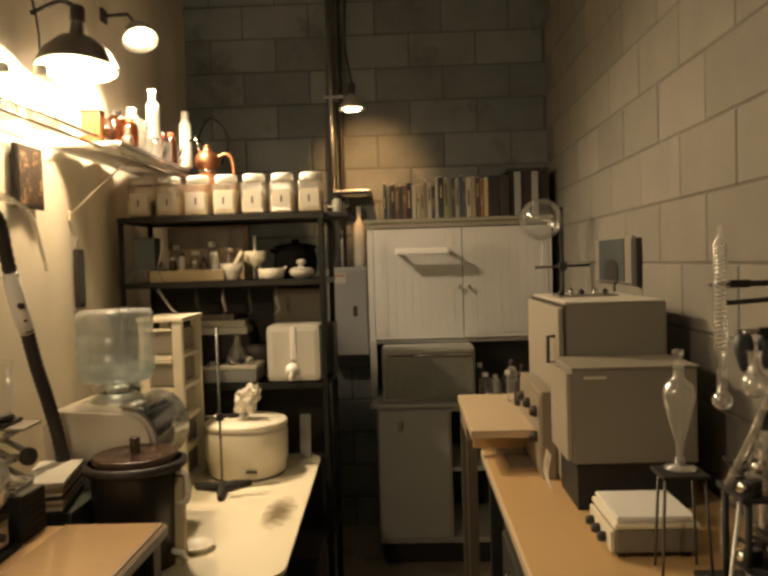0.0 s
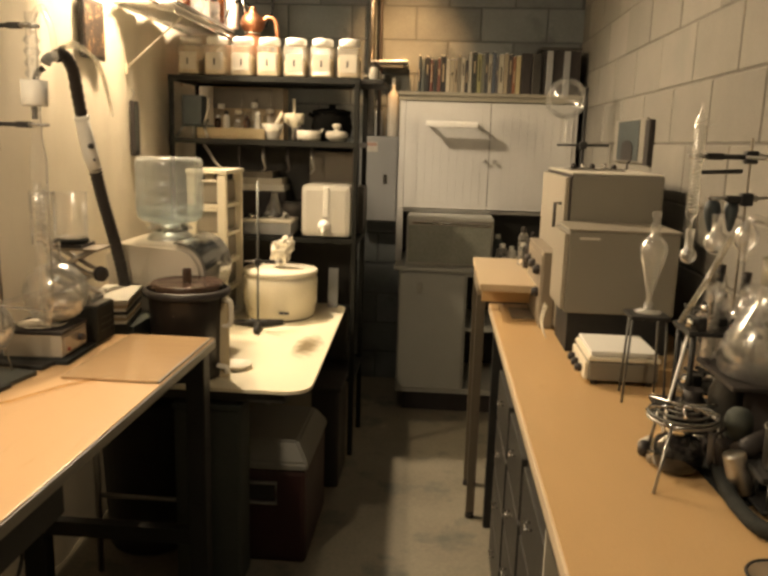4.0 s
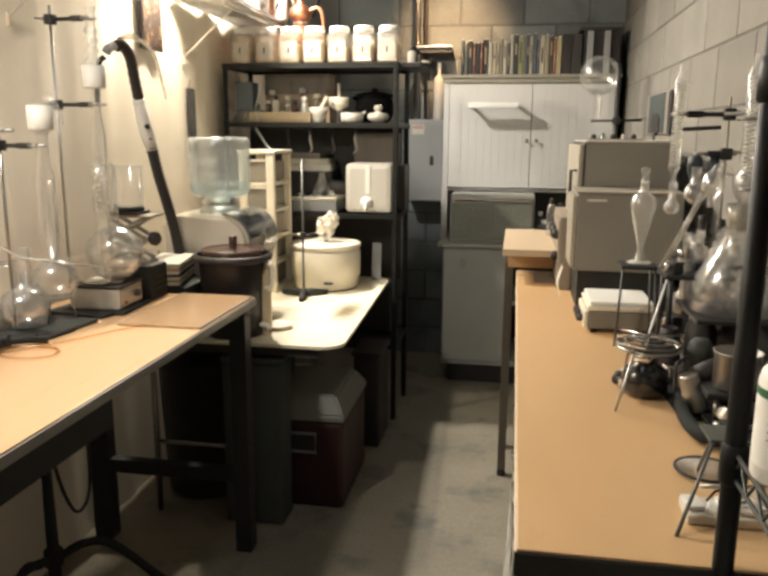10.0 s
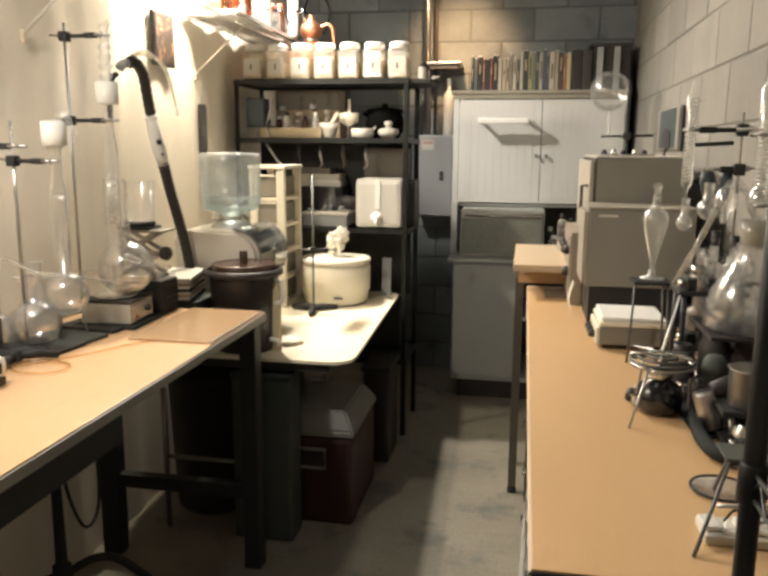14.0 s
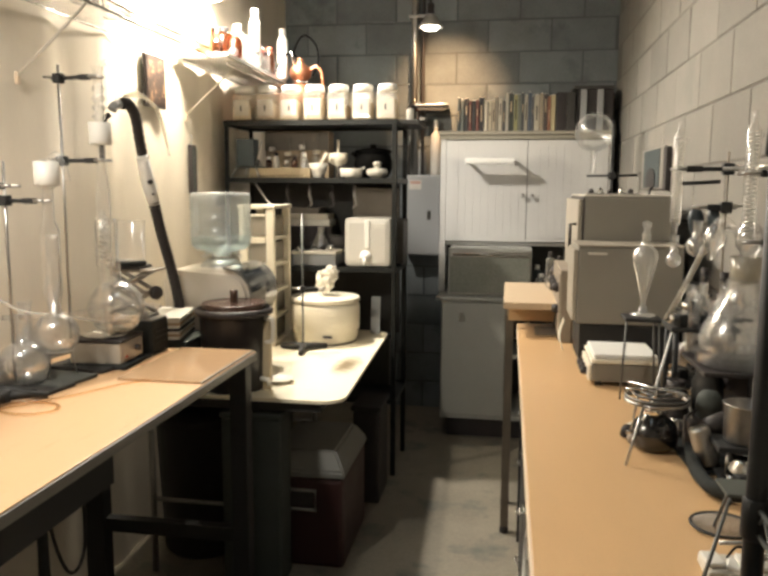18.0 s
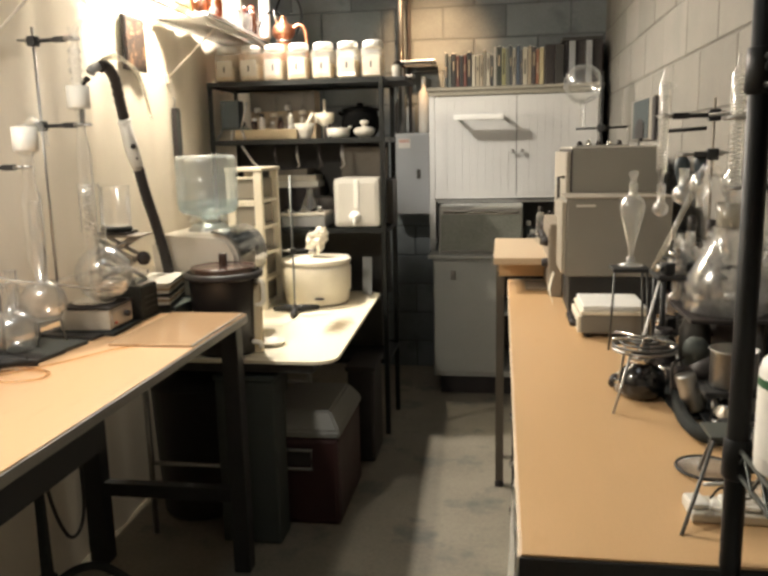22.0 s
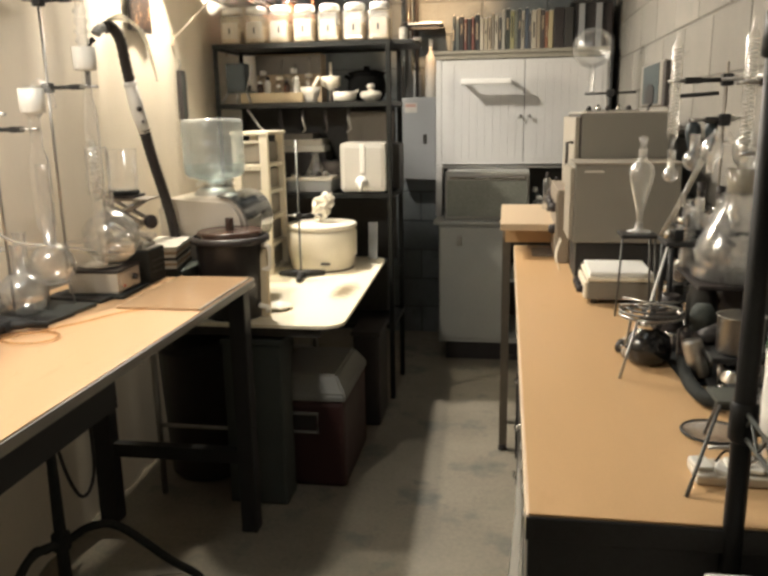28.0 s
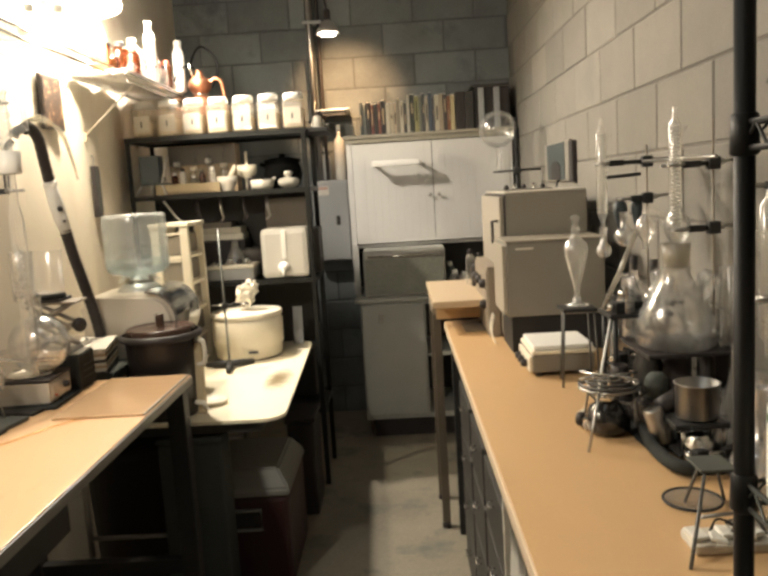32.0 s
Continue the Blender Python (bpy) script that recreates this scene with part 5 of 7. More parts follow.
part("stem", L([(0.008, 0.13), (0.008, 0.20), (0, 0.20)], n=10), IVORY, funnel)
potb = thing("black_pot", "black cast pot with a lid on the rack", "pot", (-0.575, 3.25, SZ))
part("body", L([(0, 0), (0.07, 0), (0.095, 0.03), (0.104, 0.07), (0.096, 0.115), (0.088, 0.130), (0.100, 0.142)], n=28), SOOT, potb)
part("lid", L([(0.100, 0.1425), (0.098, 0.150), (0.055, 0.160), (0.016, 0.164), (0.018, 0.180), (0, 0.182)], n=24), SOOT, potb)
part("handle", T([(-0.090, 0, 0.12), (-0.118, 0, 0.135)], 0.010, 8), SOOT, potb)
for x, y, h in ((-0.72, 3.05, 0.06), (-0.705, 3.07, 0.07), (-0.69, 3.04, 0.05)):
    bottle((x, y, SZ), 0.012, h, "tiny dark vial on the rack", BLACKP, BLACKP, 0.6, None, 0, "vial", "dark vials")
conical_flask((-0.92, 3.10, SZ), 0.05, 0.11, "conical flask with tan powder", "", (0.25, CRYSTAL))
conical_flask((-1.0, 3.2, SZ), 0.04, 0.13, "clear conical flask behind the tray")
for x, h in ((-1.05, 0.22), (-0.98, 0.2), (-0.90, 0.24)):
    solid("glass_rod", T([(x, 3.22, SZ + 0.001), (x + 0.03, 3.20, SZ + h)], 0.005, 6), GLASS, "glass rod leaning on the rack", "rod", "glass rods")

CZ = 1.117
can = thing("water_container", "white plastic water container with a tap", "water container", (-0.685, 3.005, CZ))
part("body", B(0, 0.245, 0, 0.24, 0, 0.255, 0.028), MILKY, can)
part("inner_fill", B(0.01, 0.235, 0.01, 0.23, 0.008, 0.10, 0.02), POWDER, can)
part("rib", B(0.11, 0.135, -0.006, 0.004, 0.10, 0.245, 0.003), WPLAST, can)
tap = part("tap", L([(0.030, 0), (0.030, 0.012), (0.018, 0.016), (0.018, 0.040), (0, 0.042)], (0.115, 0.001, 0.055), 20, (0, -1, 0)), WPLAST, can, "white tap")
part("spout", T([(0.115, -0.034, 0.05), (0.115, -0.036, 0.012)], 0.009, 10), WPLAST, tap)
tr2 = thing("parts_tray", "grey tray with small metal parts on the rack", "tray", (-0.97, 3.02, CZ))
part("tray", B(0, 0.235, 0, 0.25, 0, 0.060, 0.006), PANEL, tr2)
part("lid_tray", B(-0.005, 0.24, -0.005, 0.255, 0.0605, 0.078, 0.004), BEIGE_L, tr2)
for k in range(7):
    part("metal_part", L([(0.014, 0), (0.016, 0.01), (0.009, 0.022), (0, 0.023)], (0.03 + 0.03 * k, 0.03 + 0.05 * (k % 3), 0.079), 10), (CHROME, BLACKP, WPLAST)[k % 3], tr2)
conical_flask((-0.85, 3.17, CZ + 0.0785), 0.06, 0.12, "conical flask on the parts tray")
potc = thing("black_bowl", "black bowl on the rack beside the container", "bowl", (-0.77, 3.28, CZ))
part("bowl", L([(0, 0), (0.06, 0), (0.10, 0.09), (0.105, 0.15), (0.10, 0.15), (0.09, 0.09), (0, 0.01)], n=24), BLACKP, potc)
part("rim", T([(0.104 * math.cos(k * math.pi / 10), 0.104 * math.sin(k * math.pi / 10), 0.15) for k in range(21)], 0.005, 6), BLACK, potc)
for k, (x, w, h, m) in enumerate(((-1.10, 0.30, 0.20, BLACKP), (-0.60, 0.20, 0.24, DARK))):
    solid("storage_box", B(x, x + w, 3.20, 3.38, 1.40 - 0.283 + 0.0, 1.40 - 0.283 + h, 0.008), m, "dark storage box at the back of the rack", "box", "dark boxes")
for k in range(4):
    x = -1.00 + 0.12 * k
    solid("hanging_clamp", T([(x, 3.06, 1.54), (x, 3.05, 1.49), (x + 0.012, 3.05, 1.44), (x - 0.01, 3.05, 1.42)], [0.005, 0.009, 0.006, 0.005], 8), STEEL if k % 2 else BLACKP, "metal clamp hanging under the shelf", "clamp", "hanging clamps")
for k, (x, z, w) in enumerate(((-1.06, 1.3185, 0.25), (-1.04, 1.352, 0.22), (-1.07, 1.384, 0.20))):
    solid("flat_carton", B(x, x + w, 3.21, 3.37, z, z + 0.032, 0.003), (PAPER, BEIGE_L, BOXGREY)[k], "flat pale carton stacked on a dark box", "carton", "flat cartons")
solid("grey_carton", B(-0.68, -0.45, 3.21, 3.375, 1.3585, 1.525, 0.005), BOXGREY, "grey-brown carton at the back of the rack", "carton")
for k, x in enumerate((-1.02, -0.93)):
    round_flask((x, 3.12, CZ + 0.0005), 0.035, 0.05, 0.012, "small clear flask on the rack", GLASS, 0.02, None, BLACKP) if x < -0.985 else None
splay = thing("splayed_instrument", "blue-grey instrument on splayed steel legs on the rack", "stand", (-1.225, 3.02, SZ))
part("case", B(-0.045, 0.055, 0, 0.08, 0.06, 0.20, 0.006), DARKBLUE, splay)
for a, b in (((-0.04, 0.02, 0.06), (-0.08, 0.02, 0.001)), ((0.01, 0.02, 0.06), (0.0, 0.02, 0.001)), ((0.06, 0.01, 0.06), (0.10, 0.0, 0.19)), ((0.06, 0.01, 0.058), (0.085, -0.015, 0.0025))):
    part("leg", T([a, b], 0.006, 8), ALU, splay)
part("plate", B(-0.05, 0.09, 0, 0.08, 0.052, 0.0595, 0.002), BLUEG, splay)
solid("steel_strut", T([(-1.15, 3.00 - 0.02, 1.545), (-1.09, 2.97, 1.46), (-1.05, 2.93, 1.435)], 0.007, 8), ALU, "bent steel strut resting on the drawer tower", "strut")
# Made-up dark sheet: hides the wall and gives the shade behind the shelves.
solid("back_board", B(-1.31, -0.45, 3.412, 3.424, 0.70, 1.56, 0.002), DARK, "dark sheet added behind the rack for the shade there", "board")
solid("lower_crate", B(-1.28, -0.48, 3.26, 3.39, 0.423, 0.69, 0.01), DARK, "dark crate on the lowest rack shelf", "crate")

# ---- back wall: panel, pipe, pendant, shelf, bottles ----
panel = thing("electrical_panel", "grey electrical panel with a warning sticker", "electrical panel", (-0.53, 4.19, 1.08))
part("box", B(0, 0.24, 0.012, 0.13, 0, 0.535, 0.004), PANEL, panel)
door = part("door", B(0.008, 0.232, 0.0, 0.0115, 0.008, 0.527, 0.003), PANEL, panel)
part("latch", B(0.15, 0.175, -0.006, -0.0005, 0.24, 0.30, 0.003), DARK, door, "dark latch")
part("sticker", B(0.03, 0.11, -0.0022, -0.0005, 0.44, 0.50), STICKW, door, "white warning sticker")
part("sticker_head", B(0.035, 0.105, -0.0032, -0.0024, 0.475, 0.496), WARNRED, door, "red heading bar")
pipe = thing("conduit_pipe", "grey conduit pipe up the block wall", "pipe", (-0.475, 4.22, 1.62))
part("pipe", T([(0, 0, 0), (0, 0, 1.978)], 0.022, 12), STEEL, pipe)
part("thin_pipe", T([(0.055, 0, 0), (0.055, 0, 1.978)], 0.012, 10), BLACKP, pipe)
for z in (0.35, 1.0):
    part("strap", B(-0.04, 0.08, -0.026, 0.06, z, z + 0.02, 0.003), STEEL, pipe)
pend = thing("pendant_lamp", "lit reflector lamp hanging on a black cord", "lamp", (-0.31, 3.60, 2.43))
part("shade", L([(0.018, 0.075), (0.030, 0.065), (0.062, 0.020), (0.070, 0.0), (0.066, 0.0), (0.056, 0.02), (0.02, 0.06)], n=24), ALU, pend)
part("bulb", L([(0, -0.012), (0.035, -0.008), (0.050, 0.008), (0.035, 0.03), (0.015, 0.05)], n=20), BULB2, pend, "glowing bulb")
part("socket", L([(0.02, 0.076), (0.02, 0.13), (0.008, 0.14), (0, 0.14)], n=14), BLACKP, pend)
part("cord", T([(0, 0, 0.14), (-0.03, 0.03, 0.35), (-0.02, 0.05, 0.66), (-0.02, 0.05, 1.168)], 0.007, 8, True), BLACKP, pend)
bar = thing("wall_bracket", "small metal bracket shelf on the block wall", "bracket", (-0.47, 4.10, 2.055))
part("plate", B(0, 0.22, 0, 0.20, 0, 0.012, 0.002), STEEL, bar)
part("arm", B(0.0, 0.20, 0.02, 0.035, -0.03, -0.0005, 0.002), DARK, bar)
for x, r, h, m in ((-0.335, 0.035, 0.36, STICKW), (-0.43, 0.032, 0.22, PANEL), (-0.50, 0.028, 0.26, DARK)):
    bottle((x, 4.26, 1.617), r, h, "tall bottle standing on the electrical panel", m, WPLAST, 0.3, None, 0, "bottle", "bottles on the panel", 0, 0.66)
solid("rack_side_tray", B(-0.408, -0.30, 3.02, 3.36, 1.845, 1.868, 0.004), BLACK, "black tray hooked on the side of the rack", "tray")
for k in range(4):
    bottle((-0.355, 3.08 + 0.07 * k, 1.869), 0.022, 0.07 + 0.02 * (k % 2), "small bottle on the side tray", (MILKY, DARK, WPLAST, AMBER)[k], BLACKP, 0.5, None, 0, "vial", "vials on the side tray")

# books on the hutch
random.seed(21)
x = -0.175
tones = ((0.03, 0.045, 0.05), (0.10, 0.11, 0.10), (0.02, 0.02, 0.02), (0.13, 0.045, 0.035), (0.025, 0.025, 0.025), (0.16, 0.06, 0.045), (0.02, 0.02, 0.022), (0.44, 0.40, 0.32), (0.40, 0.35, 0.26), (0.36, 0.30, 0.22), (0.20, 0.18, 0.14), (0.42, 0.38, 0.31), (0.05, 0.05, 0.05), (0.38, 0.36, 0.31), (0.03, 0.035, 0.03), (0.26, 0.25, 0.12), (0.15, 0.16, 0.13), (0.05, 0.055, 0.06), (0.34, 0.31, 0.25), (0.06, 0.08, 0.11), (0.09, 0.09, 0.10), (0.42, 0.38, 0.30), (0.30, 0.25, 0.18), (0.06, 0.05, 0.045), (0.24, 0.10, 0.055), (0.40, 0.34, 0.20))
bookmats = [material("book_cover", c, 0.55, 0, 0.12, 12, 90, 0.0005) for c in tones]
for k, mt in enumerate(bookmats):
    w = random.uniform(0.015, 0.029)
    h = random.uniform(0.185, 0.215) + 0.02 * (k > 12)
    b = thing("book", "upright book with a worn spine on top of the hutch", "book", (x, 3.985 + random.uniform(0, 0.012), 1.879), 0, "books on the hutch")
    lean = 0.010 * (k % 4 == 3)
    part("cover", B(0, w - 0.002, 0, 0.15, 0, h, 0.002), mt, b)
    part("pages", B(0.003, w - 0.005, 0.003, 0.148, h + 0.0005, h + 0.003), PAPER, b)
    if k % 3 != 1:
        part("spine_title", B(w * 0.3, w * 0.6, -0.0015, -0.0003, h * (0.3 + 0.1 * (k % 3)), h * (0.62 + 0.08 * (k % 4))), CARD if sum(tones[k]) < 0.6 else DARK, b, "plain title bar")
    x += w + 0.0015
solid("black_binder", B(x + 0.003, x + 0.06, 3.985, 4.20, 1.879, 2.11, 0.004), BLACKP, "thick black binder on the hutch", "binder")
solid("black_binder", B(x + 0.063, x + 0.115, 3.985, 4.20, 1.879, 2.11, 0.004), DARK, "thick black binder on the hutch", "binder")
cab2 = thing("black_instrument", "black instrument with two grey uprights on the hutch", "instrument", (x + 0.125, 3.985, 1.879))
wd = 0.765 - (x + 0.125)
part("case", B(0, wd, 0.02, 0.25, 0, 0.25, 0.004), BLACKP, cab2)
part("top_plate", B(-0.02, wd, 0.0, 0.25, 0.2505, 0.268, 0.003), DARK, cab2)
for q in (0.02, wd * 0.55):
    part("upright", B(q, q + 0.035, 0.0, 0.0195, 0.002, 0.248, 0.003), PANEL, cab2, "grey upright")

# small bottles under the hutch shelf
for k, (bx, by, r, h, m) in enumerate(((0.36, 3.80, 0.035, 0.14, GLASS), (0.42, 3.86, 0.03, 0.12, MILKY), (0.34, 3.92, 0.03, 0.18, BLUEG), (0.48, 3.80, 0.03, 0.15, BLUEG))):
    bottle((bx, by, 0.8785), r, h, "small bottle on the hutch counter", m, WPLAST, 0.4, None, 0, "bottle", "bottles on the counter")

# ---- glassware on the workbench ----
solid("thick_hose", T([(0.556, 0.83, BZ + 0.019), (0.540, 0.75, BZ + 0.019), (0.531, 0.66, BZ + 0.019), (0.540, 0.585, BZ + 0.019), (0.58, 0.56, BZ + 0.019), (0.68, 0.57, BZ + 0.019)], 0.014, 12, True), MATTE, "thick black rubber hose lying on the bench", "hose")
solid("black_mat", box(nbm(), 0, 0.26, 0, 0.50, 0, 0.003, 0.001, pose(0.53, 0.70, BZ + 0.001, 0, 0, 2)), MATTE, "black rubber mat under the glassware", "mat")
sep = thing("funnel_stand", "black-topped stand on thin legs", "stand", (0.520, 1.293, BZ))
part("plate", B(-0.048, 0.048, -0.046, 0.046, 0.212, 0.222, 0.003), BLACK, sep)
for x, y in ((-0.055, -0.050), (0.05, -0.045), (-0.04, 0.045), (0.05, 0.045)):
    part("leg", T([(x, y, 0.0), (x * 0.8, y * 0.8, 0.212)], 0.0032, 6), DULL, sep)
fun = thing("separating_funnel", "pear-shaped glass separating funnel with stopper", "funnel", (0.524, 1.300, BZ + 0.223))
part("body", L([(0.006, 0.024), (0.008, 0.05), (0.021, 0.10), (0.031, 0.14), (0.034, 0.160), (0.030, 0.178), (0.018, 0.190), (0.011, 0.196), (0.011, 0.218), (0.013, 0.222)], n=24), WGL, fun)
part("foot", L([(0, 0), (0.033, 0), (0.033, 0.004), (0.010, 0.010), (0.012, 0.024), (0.006, 0.026)], n=20), WGL, fun)
part("stopper", L([(0.009, 0.214), (0.010, 0.228), (0.005, 0.236), (0.012, 0.246), (0.012, 0.254), (0, 0.258)], n=14), GLASS, fun)

tripod((0.484, 0.845, BZ), 0.066, 0.110, "chrome tripod over the black burner pot", 3, 236, 2.1)
burner = thing("burner_pot", "shiny black round burner pot", "burner", (0.482, 0.85, BZ + 0.0005))
part("body", L([(0, 0.0), (0.038, 0.0), (0.050, 0.014), (0.051, 0.040), (0.042, 0.062), (0.024, 0.073), (0.020, 0.086), (0, 0.086)], n=28), material("black_enamel", (0.012, 0.012, 0.013), 0.12, 0, 0.1, 8, 60, 0.0, coat=0.5), burner)
part("collar", L([(0.022, 0.076), (0.027, 0.080), (0.027, 0.094), (0.020, 0.098)], n=20), CHROME, burner)
part("valve", T([(-0.04, -0.01, 0.036), (-0.062, -0.02, 0.04)], 0.005, 8), CHROME, burner)
gauze = thing("chrome_grid", "stack of chrome rings and clamps on the tripod", "rings", (0.484, 0.845, BZ + 0.116))
for r, z in ((0.066, 0.003), (0.050, 0.008), (0.034, 0.013), (0.020, 0.017)):
    part("ring", T([(r * math.cos(k * math.pi / 10), r * math.sin(k * math.pi / 10), z) for k in range(21)], 0.003, 6), DULL, gauze)
for a in (10, 75, 140):
    c0, s0 = math.cos(radians(a)), math.sin(radians(a))
    part("bar", T([(-0.07 * c0, -0.07 * s0, 0.018), (0.07 * c0, 0.07 * s0, 0.020)], 0.003, 6), CHROME, gauze)
mantle = thing("heating_mantle", "dark slate heating mantle on the black block", "heating mantle", (0.590, 0.840, BZ + 0.0755))
part("shell", L([(0, 0), (0.020, 0), (0.026, 0.008), (0.027, 0.036), (0.024, 0.050), (0.016, 0.060), (0, 0.063)], n=26), DKGREY, mantle)
part("cable", T([(-0.025, -0.006, 0.02), (-0.050, -0.02, 0.005), (-0.052, -0.04, -0.04)], 0.003, 6, True), BLACKP, mantle)
solid("black_block", B(0.545, 0.625, 0.80, 0.87, BZ + 0.005, BZ + 0.075, 0.006), BLACKP, "black plastic block beside the burner", "block")
for k, (x, y, rz, m) in enumerate(((0.435, 0.93, 40, BEIGE_L), (0.428, 0.895, 70, BLACKP), (0.432, 0.86, 20, BEIGE_D))):
    solid("small_stopper", L([(0, 0), (0.011, 0), (0.014, 0.03), (0, 0.031)], (x, y, BZ + 0.0145), 12, (math.cos(radians(rz)), math.sin(radians(rz)), 0.05)), m, "rubber stopper lying on the bench", "stopper", "loose stoppers")
plat = thing("black_platform", "black stand platform with glass parts and clamps", "stand", (0.625, 1.12, BZ))
part("plate", B(-0.075, 0.085, -0.06, 0.06, 0.222, 0.234, 0.004), BLACK, plat)
for x, y in ((-0.06, -0.05), (0.07, -0.05), (-0.06, 0.05), (0.07, 0.05)):
    part("leg", T([(x, y, 0.0), (x, y, 0.222)], 0.007, 8), BLACK, plat)
part("lower_shelf", B(-0.06, 0.07, -0.05, 0.05, 0.085, 0.092, 0.002), BLACK, plat)
random.seed(21)


def clamp(at, turn, tilt, label="black boss and clamp among the glassware"):
    c = thing("loose_clamp", label, "clamp", at, turn, "loose clamps")
    c.matrix_world = pose(*at, 0, tilt, turn)
    part("boss", B(-0.014, 0.014, -0.012, 0.012, 0.001, 0.030, 0.004), BLACK, c)
    part("arm", T([(0.012, 0, 0.016), (0.062, 0, 0.016)], 0.0055, 8), STEEL, c)
    part("grip", B(0.052, 0.074, -0.010, 0.010, 0.007, 0.025, 0.003), BLACK, c)
    for s1 in (-1, 1):
        part("jaw", T([(0.070, s1 * 0.004, 0.016), (0.086, s1 * 0.018, 0.018), (0.112, s1 * 0.016, 0.018)], 0.0045, 6), BLACK, c)
    part("thumbscrew", L([(0.004, 0), (0.004, 0.012), (0.011, 0.013), (0.011, 0.020), (0, 0.021)], (-0.012, 0, 0.016), 10, (-1, 0, 0.3)), CHROME, c)
    return c


PZ = BZ + 0.2345
for x, y, z, turn, tilt in ((0.575, 1.075, PZ, 25, 0), (0.665, 1.085, PZ, 140, 0), (0.60, 1.155, PZ + 0.001, 80, 0), (0.668, 1.165, PZ, -60, 0), (0.60, 1.10, PZ + 0.034, 60, -6), (0.59, 1.11, BZ + 0.0925, 20, 0), (0.65, 1.10, BZ + 0.0925, 110, 0), (0.60, 1.13, BZ + 0.001, 50, 0), (0.66, 1.10, BZ + 0.001, -40, 0), (0.575, 1.0, BZ + 0.0045, 30, 0), (0.625, 0.775, BZ + 0.0045, 70, 0), (0.60, 0.62, BZ + 0.0045, 15, 0)):
    clamp((x, y, z), turn, tilt)
for x, y, r, h, m in ((0.56, 1.02, 0.03, 0.11, BLACKP), (0.635, 1.035, 0.036, 0.15, DARK), (0.61, 0.655, 0.03, 0.05, CHROME), (0.552, 0.945, 0.024, 0.04, CHROME), (0.59, 0.91, 0.016, 0.05, BLACKP)):
    solid("dark_pot" if m is not CHROME else "metal_cup", L([(0, 0.0), (r * 0.85, 0.0), (r, h * 0.15), (r, h * 0.7), (r * 0.7, h * 0.88), (r * 0.7, h), (r * 0.6, h), (0, h * 0.8)], (x, y, BZ + 0.0045), 22), m, "dark rounded pot among the glassware" if m is not CHROME else "small shiny chrome cup on the mat", "pot" if m is not CHROME else "cup")
MILKROD = thin_glass("dull_plastic", (0.80, 0.77, 0.70), 0.8, 0.22)
solid("white_rod", T([(0.563, 1.10, 1.176), (0.512, 1.03, 1.03), (0.500, 1.01, BZ + 0.011)], 0.0036, 8), WPLAST, "white rod leaning against the platform", "rod")
solid("pale_rod", T([(0.548, 1.12, 1.1955), (0.590, 1.11, 1.29), (0.634, 1.10, 1.40)], 0.0070, 8), MILKROD, "pale plastic rod leaning on the platform", "rod")
solid("dark_cylinder", T([(0.640, 0.80, 1.055), (0.565, 0.765, 1.03)], 0.020, 14), BLACKP, "black cylinder resting across the mat", "cylinder")
stand((0.70, 1.22, BZ), 0.66, "retort stand with black clamps beside the ovens", 178, ((0.617, 0.115, 0.016), (0.52, 0.06, 0.016)), "plate", BEIGE_D, 0.003)
solid("cross_rod", T([(0.685, 1.20, 1.572), (0.70, 1.05, 1.570), (0.71, 0.80, 1.568)], 0.0045, 8), STEEL, "thin steel cross rod between stands", "rod")
solid("hook_rod", T([(0.59, 1.21, 1.535), (0.68, 1.21, 1.540)], 0.005, 8), BLACK, "dark short rod below the clamp", "rod")
condenser((0.577, 1.21, 1.40), 0.014, 0.29, "narrow coil condenser held by a black clamp", True)
round_flask((0.578, 1.21, 1.320), 0.020, 0.045, 0.010, "small round receiving flask", GLASS)
round_flask((0.622, 1.165, 1.352), 0.027, 0.04, 0.012, "clear round flask clamped beside the condenser", GLASS)
condenser((0.677, 0.95, 1.37), 0.015, 0.32, "thick coil condenser above the flasks", True)
stand((0.765, 0.95, BZ), 0.70, "retort stand behind the flasks", 180, ((0.60, 0.085, 0.022), (0.45, 0.075, 0.022)), "plate", BEIGE_D, 0.003)
condenser((0.735, 0.62, 1.17), 0.020, 0.34, "straight glass condenser beside the wire shelving", False)
stand((0.775, 0.56, BZ), 0.66, "retort stand by the block wall", 130, ((0.55, 0.09, 0.014), (0.33, 0.08, 0.014)), "plate", BEIGE_D, 0.0032)

# a tray of clear flasks
trayr = thing("flask_riser", "black riser shelf under the clear flasks", "riser", (0.585, 0.875, BZ))
part("top", B(0.0, 0.215, 0.0, 0.225, 0.158, 0.168, 0.003), BLACKP, trayr)
for x in (0.10, 0.195):
    part("side", B(x, x + 0.010, 0.03, 0.22, 0.0045, 0.1575), BLACKP, trayr)
rz = BZ + 0.1685
dish = solid("glass_dish", L(shell([(0, 0.0), (0.082, 0.0), (0.092, 0.008), (0.094, 0.030), (0.099, 0.034)], 0.003), (0.680, 0.965, rz), 32), GLASS, "wide clear glass dish under the large flask", "dish")
big = thing("round_flask", "large clear flask with sloping shoulders and many necks", "flask", (0.680, 0.965, rz + 0.0035))
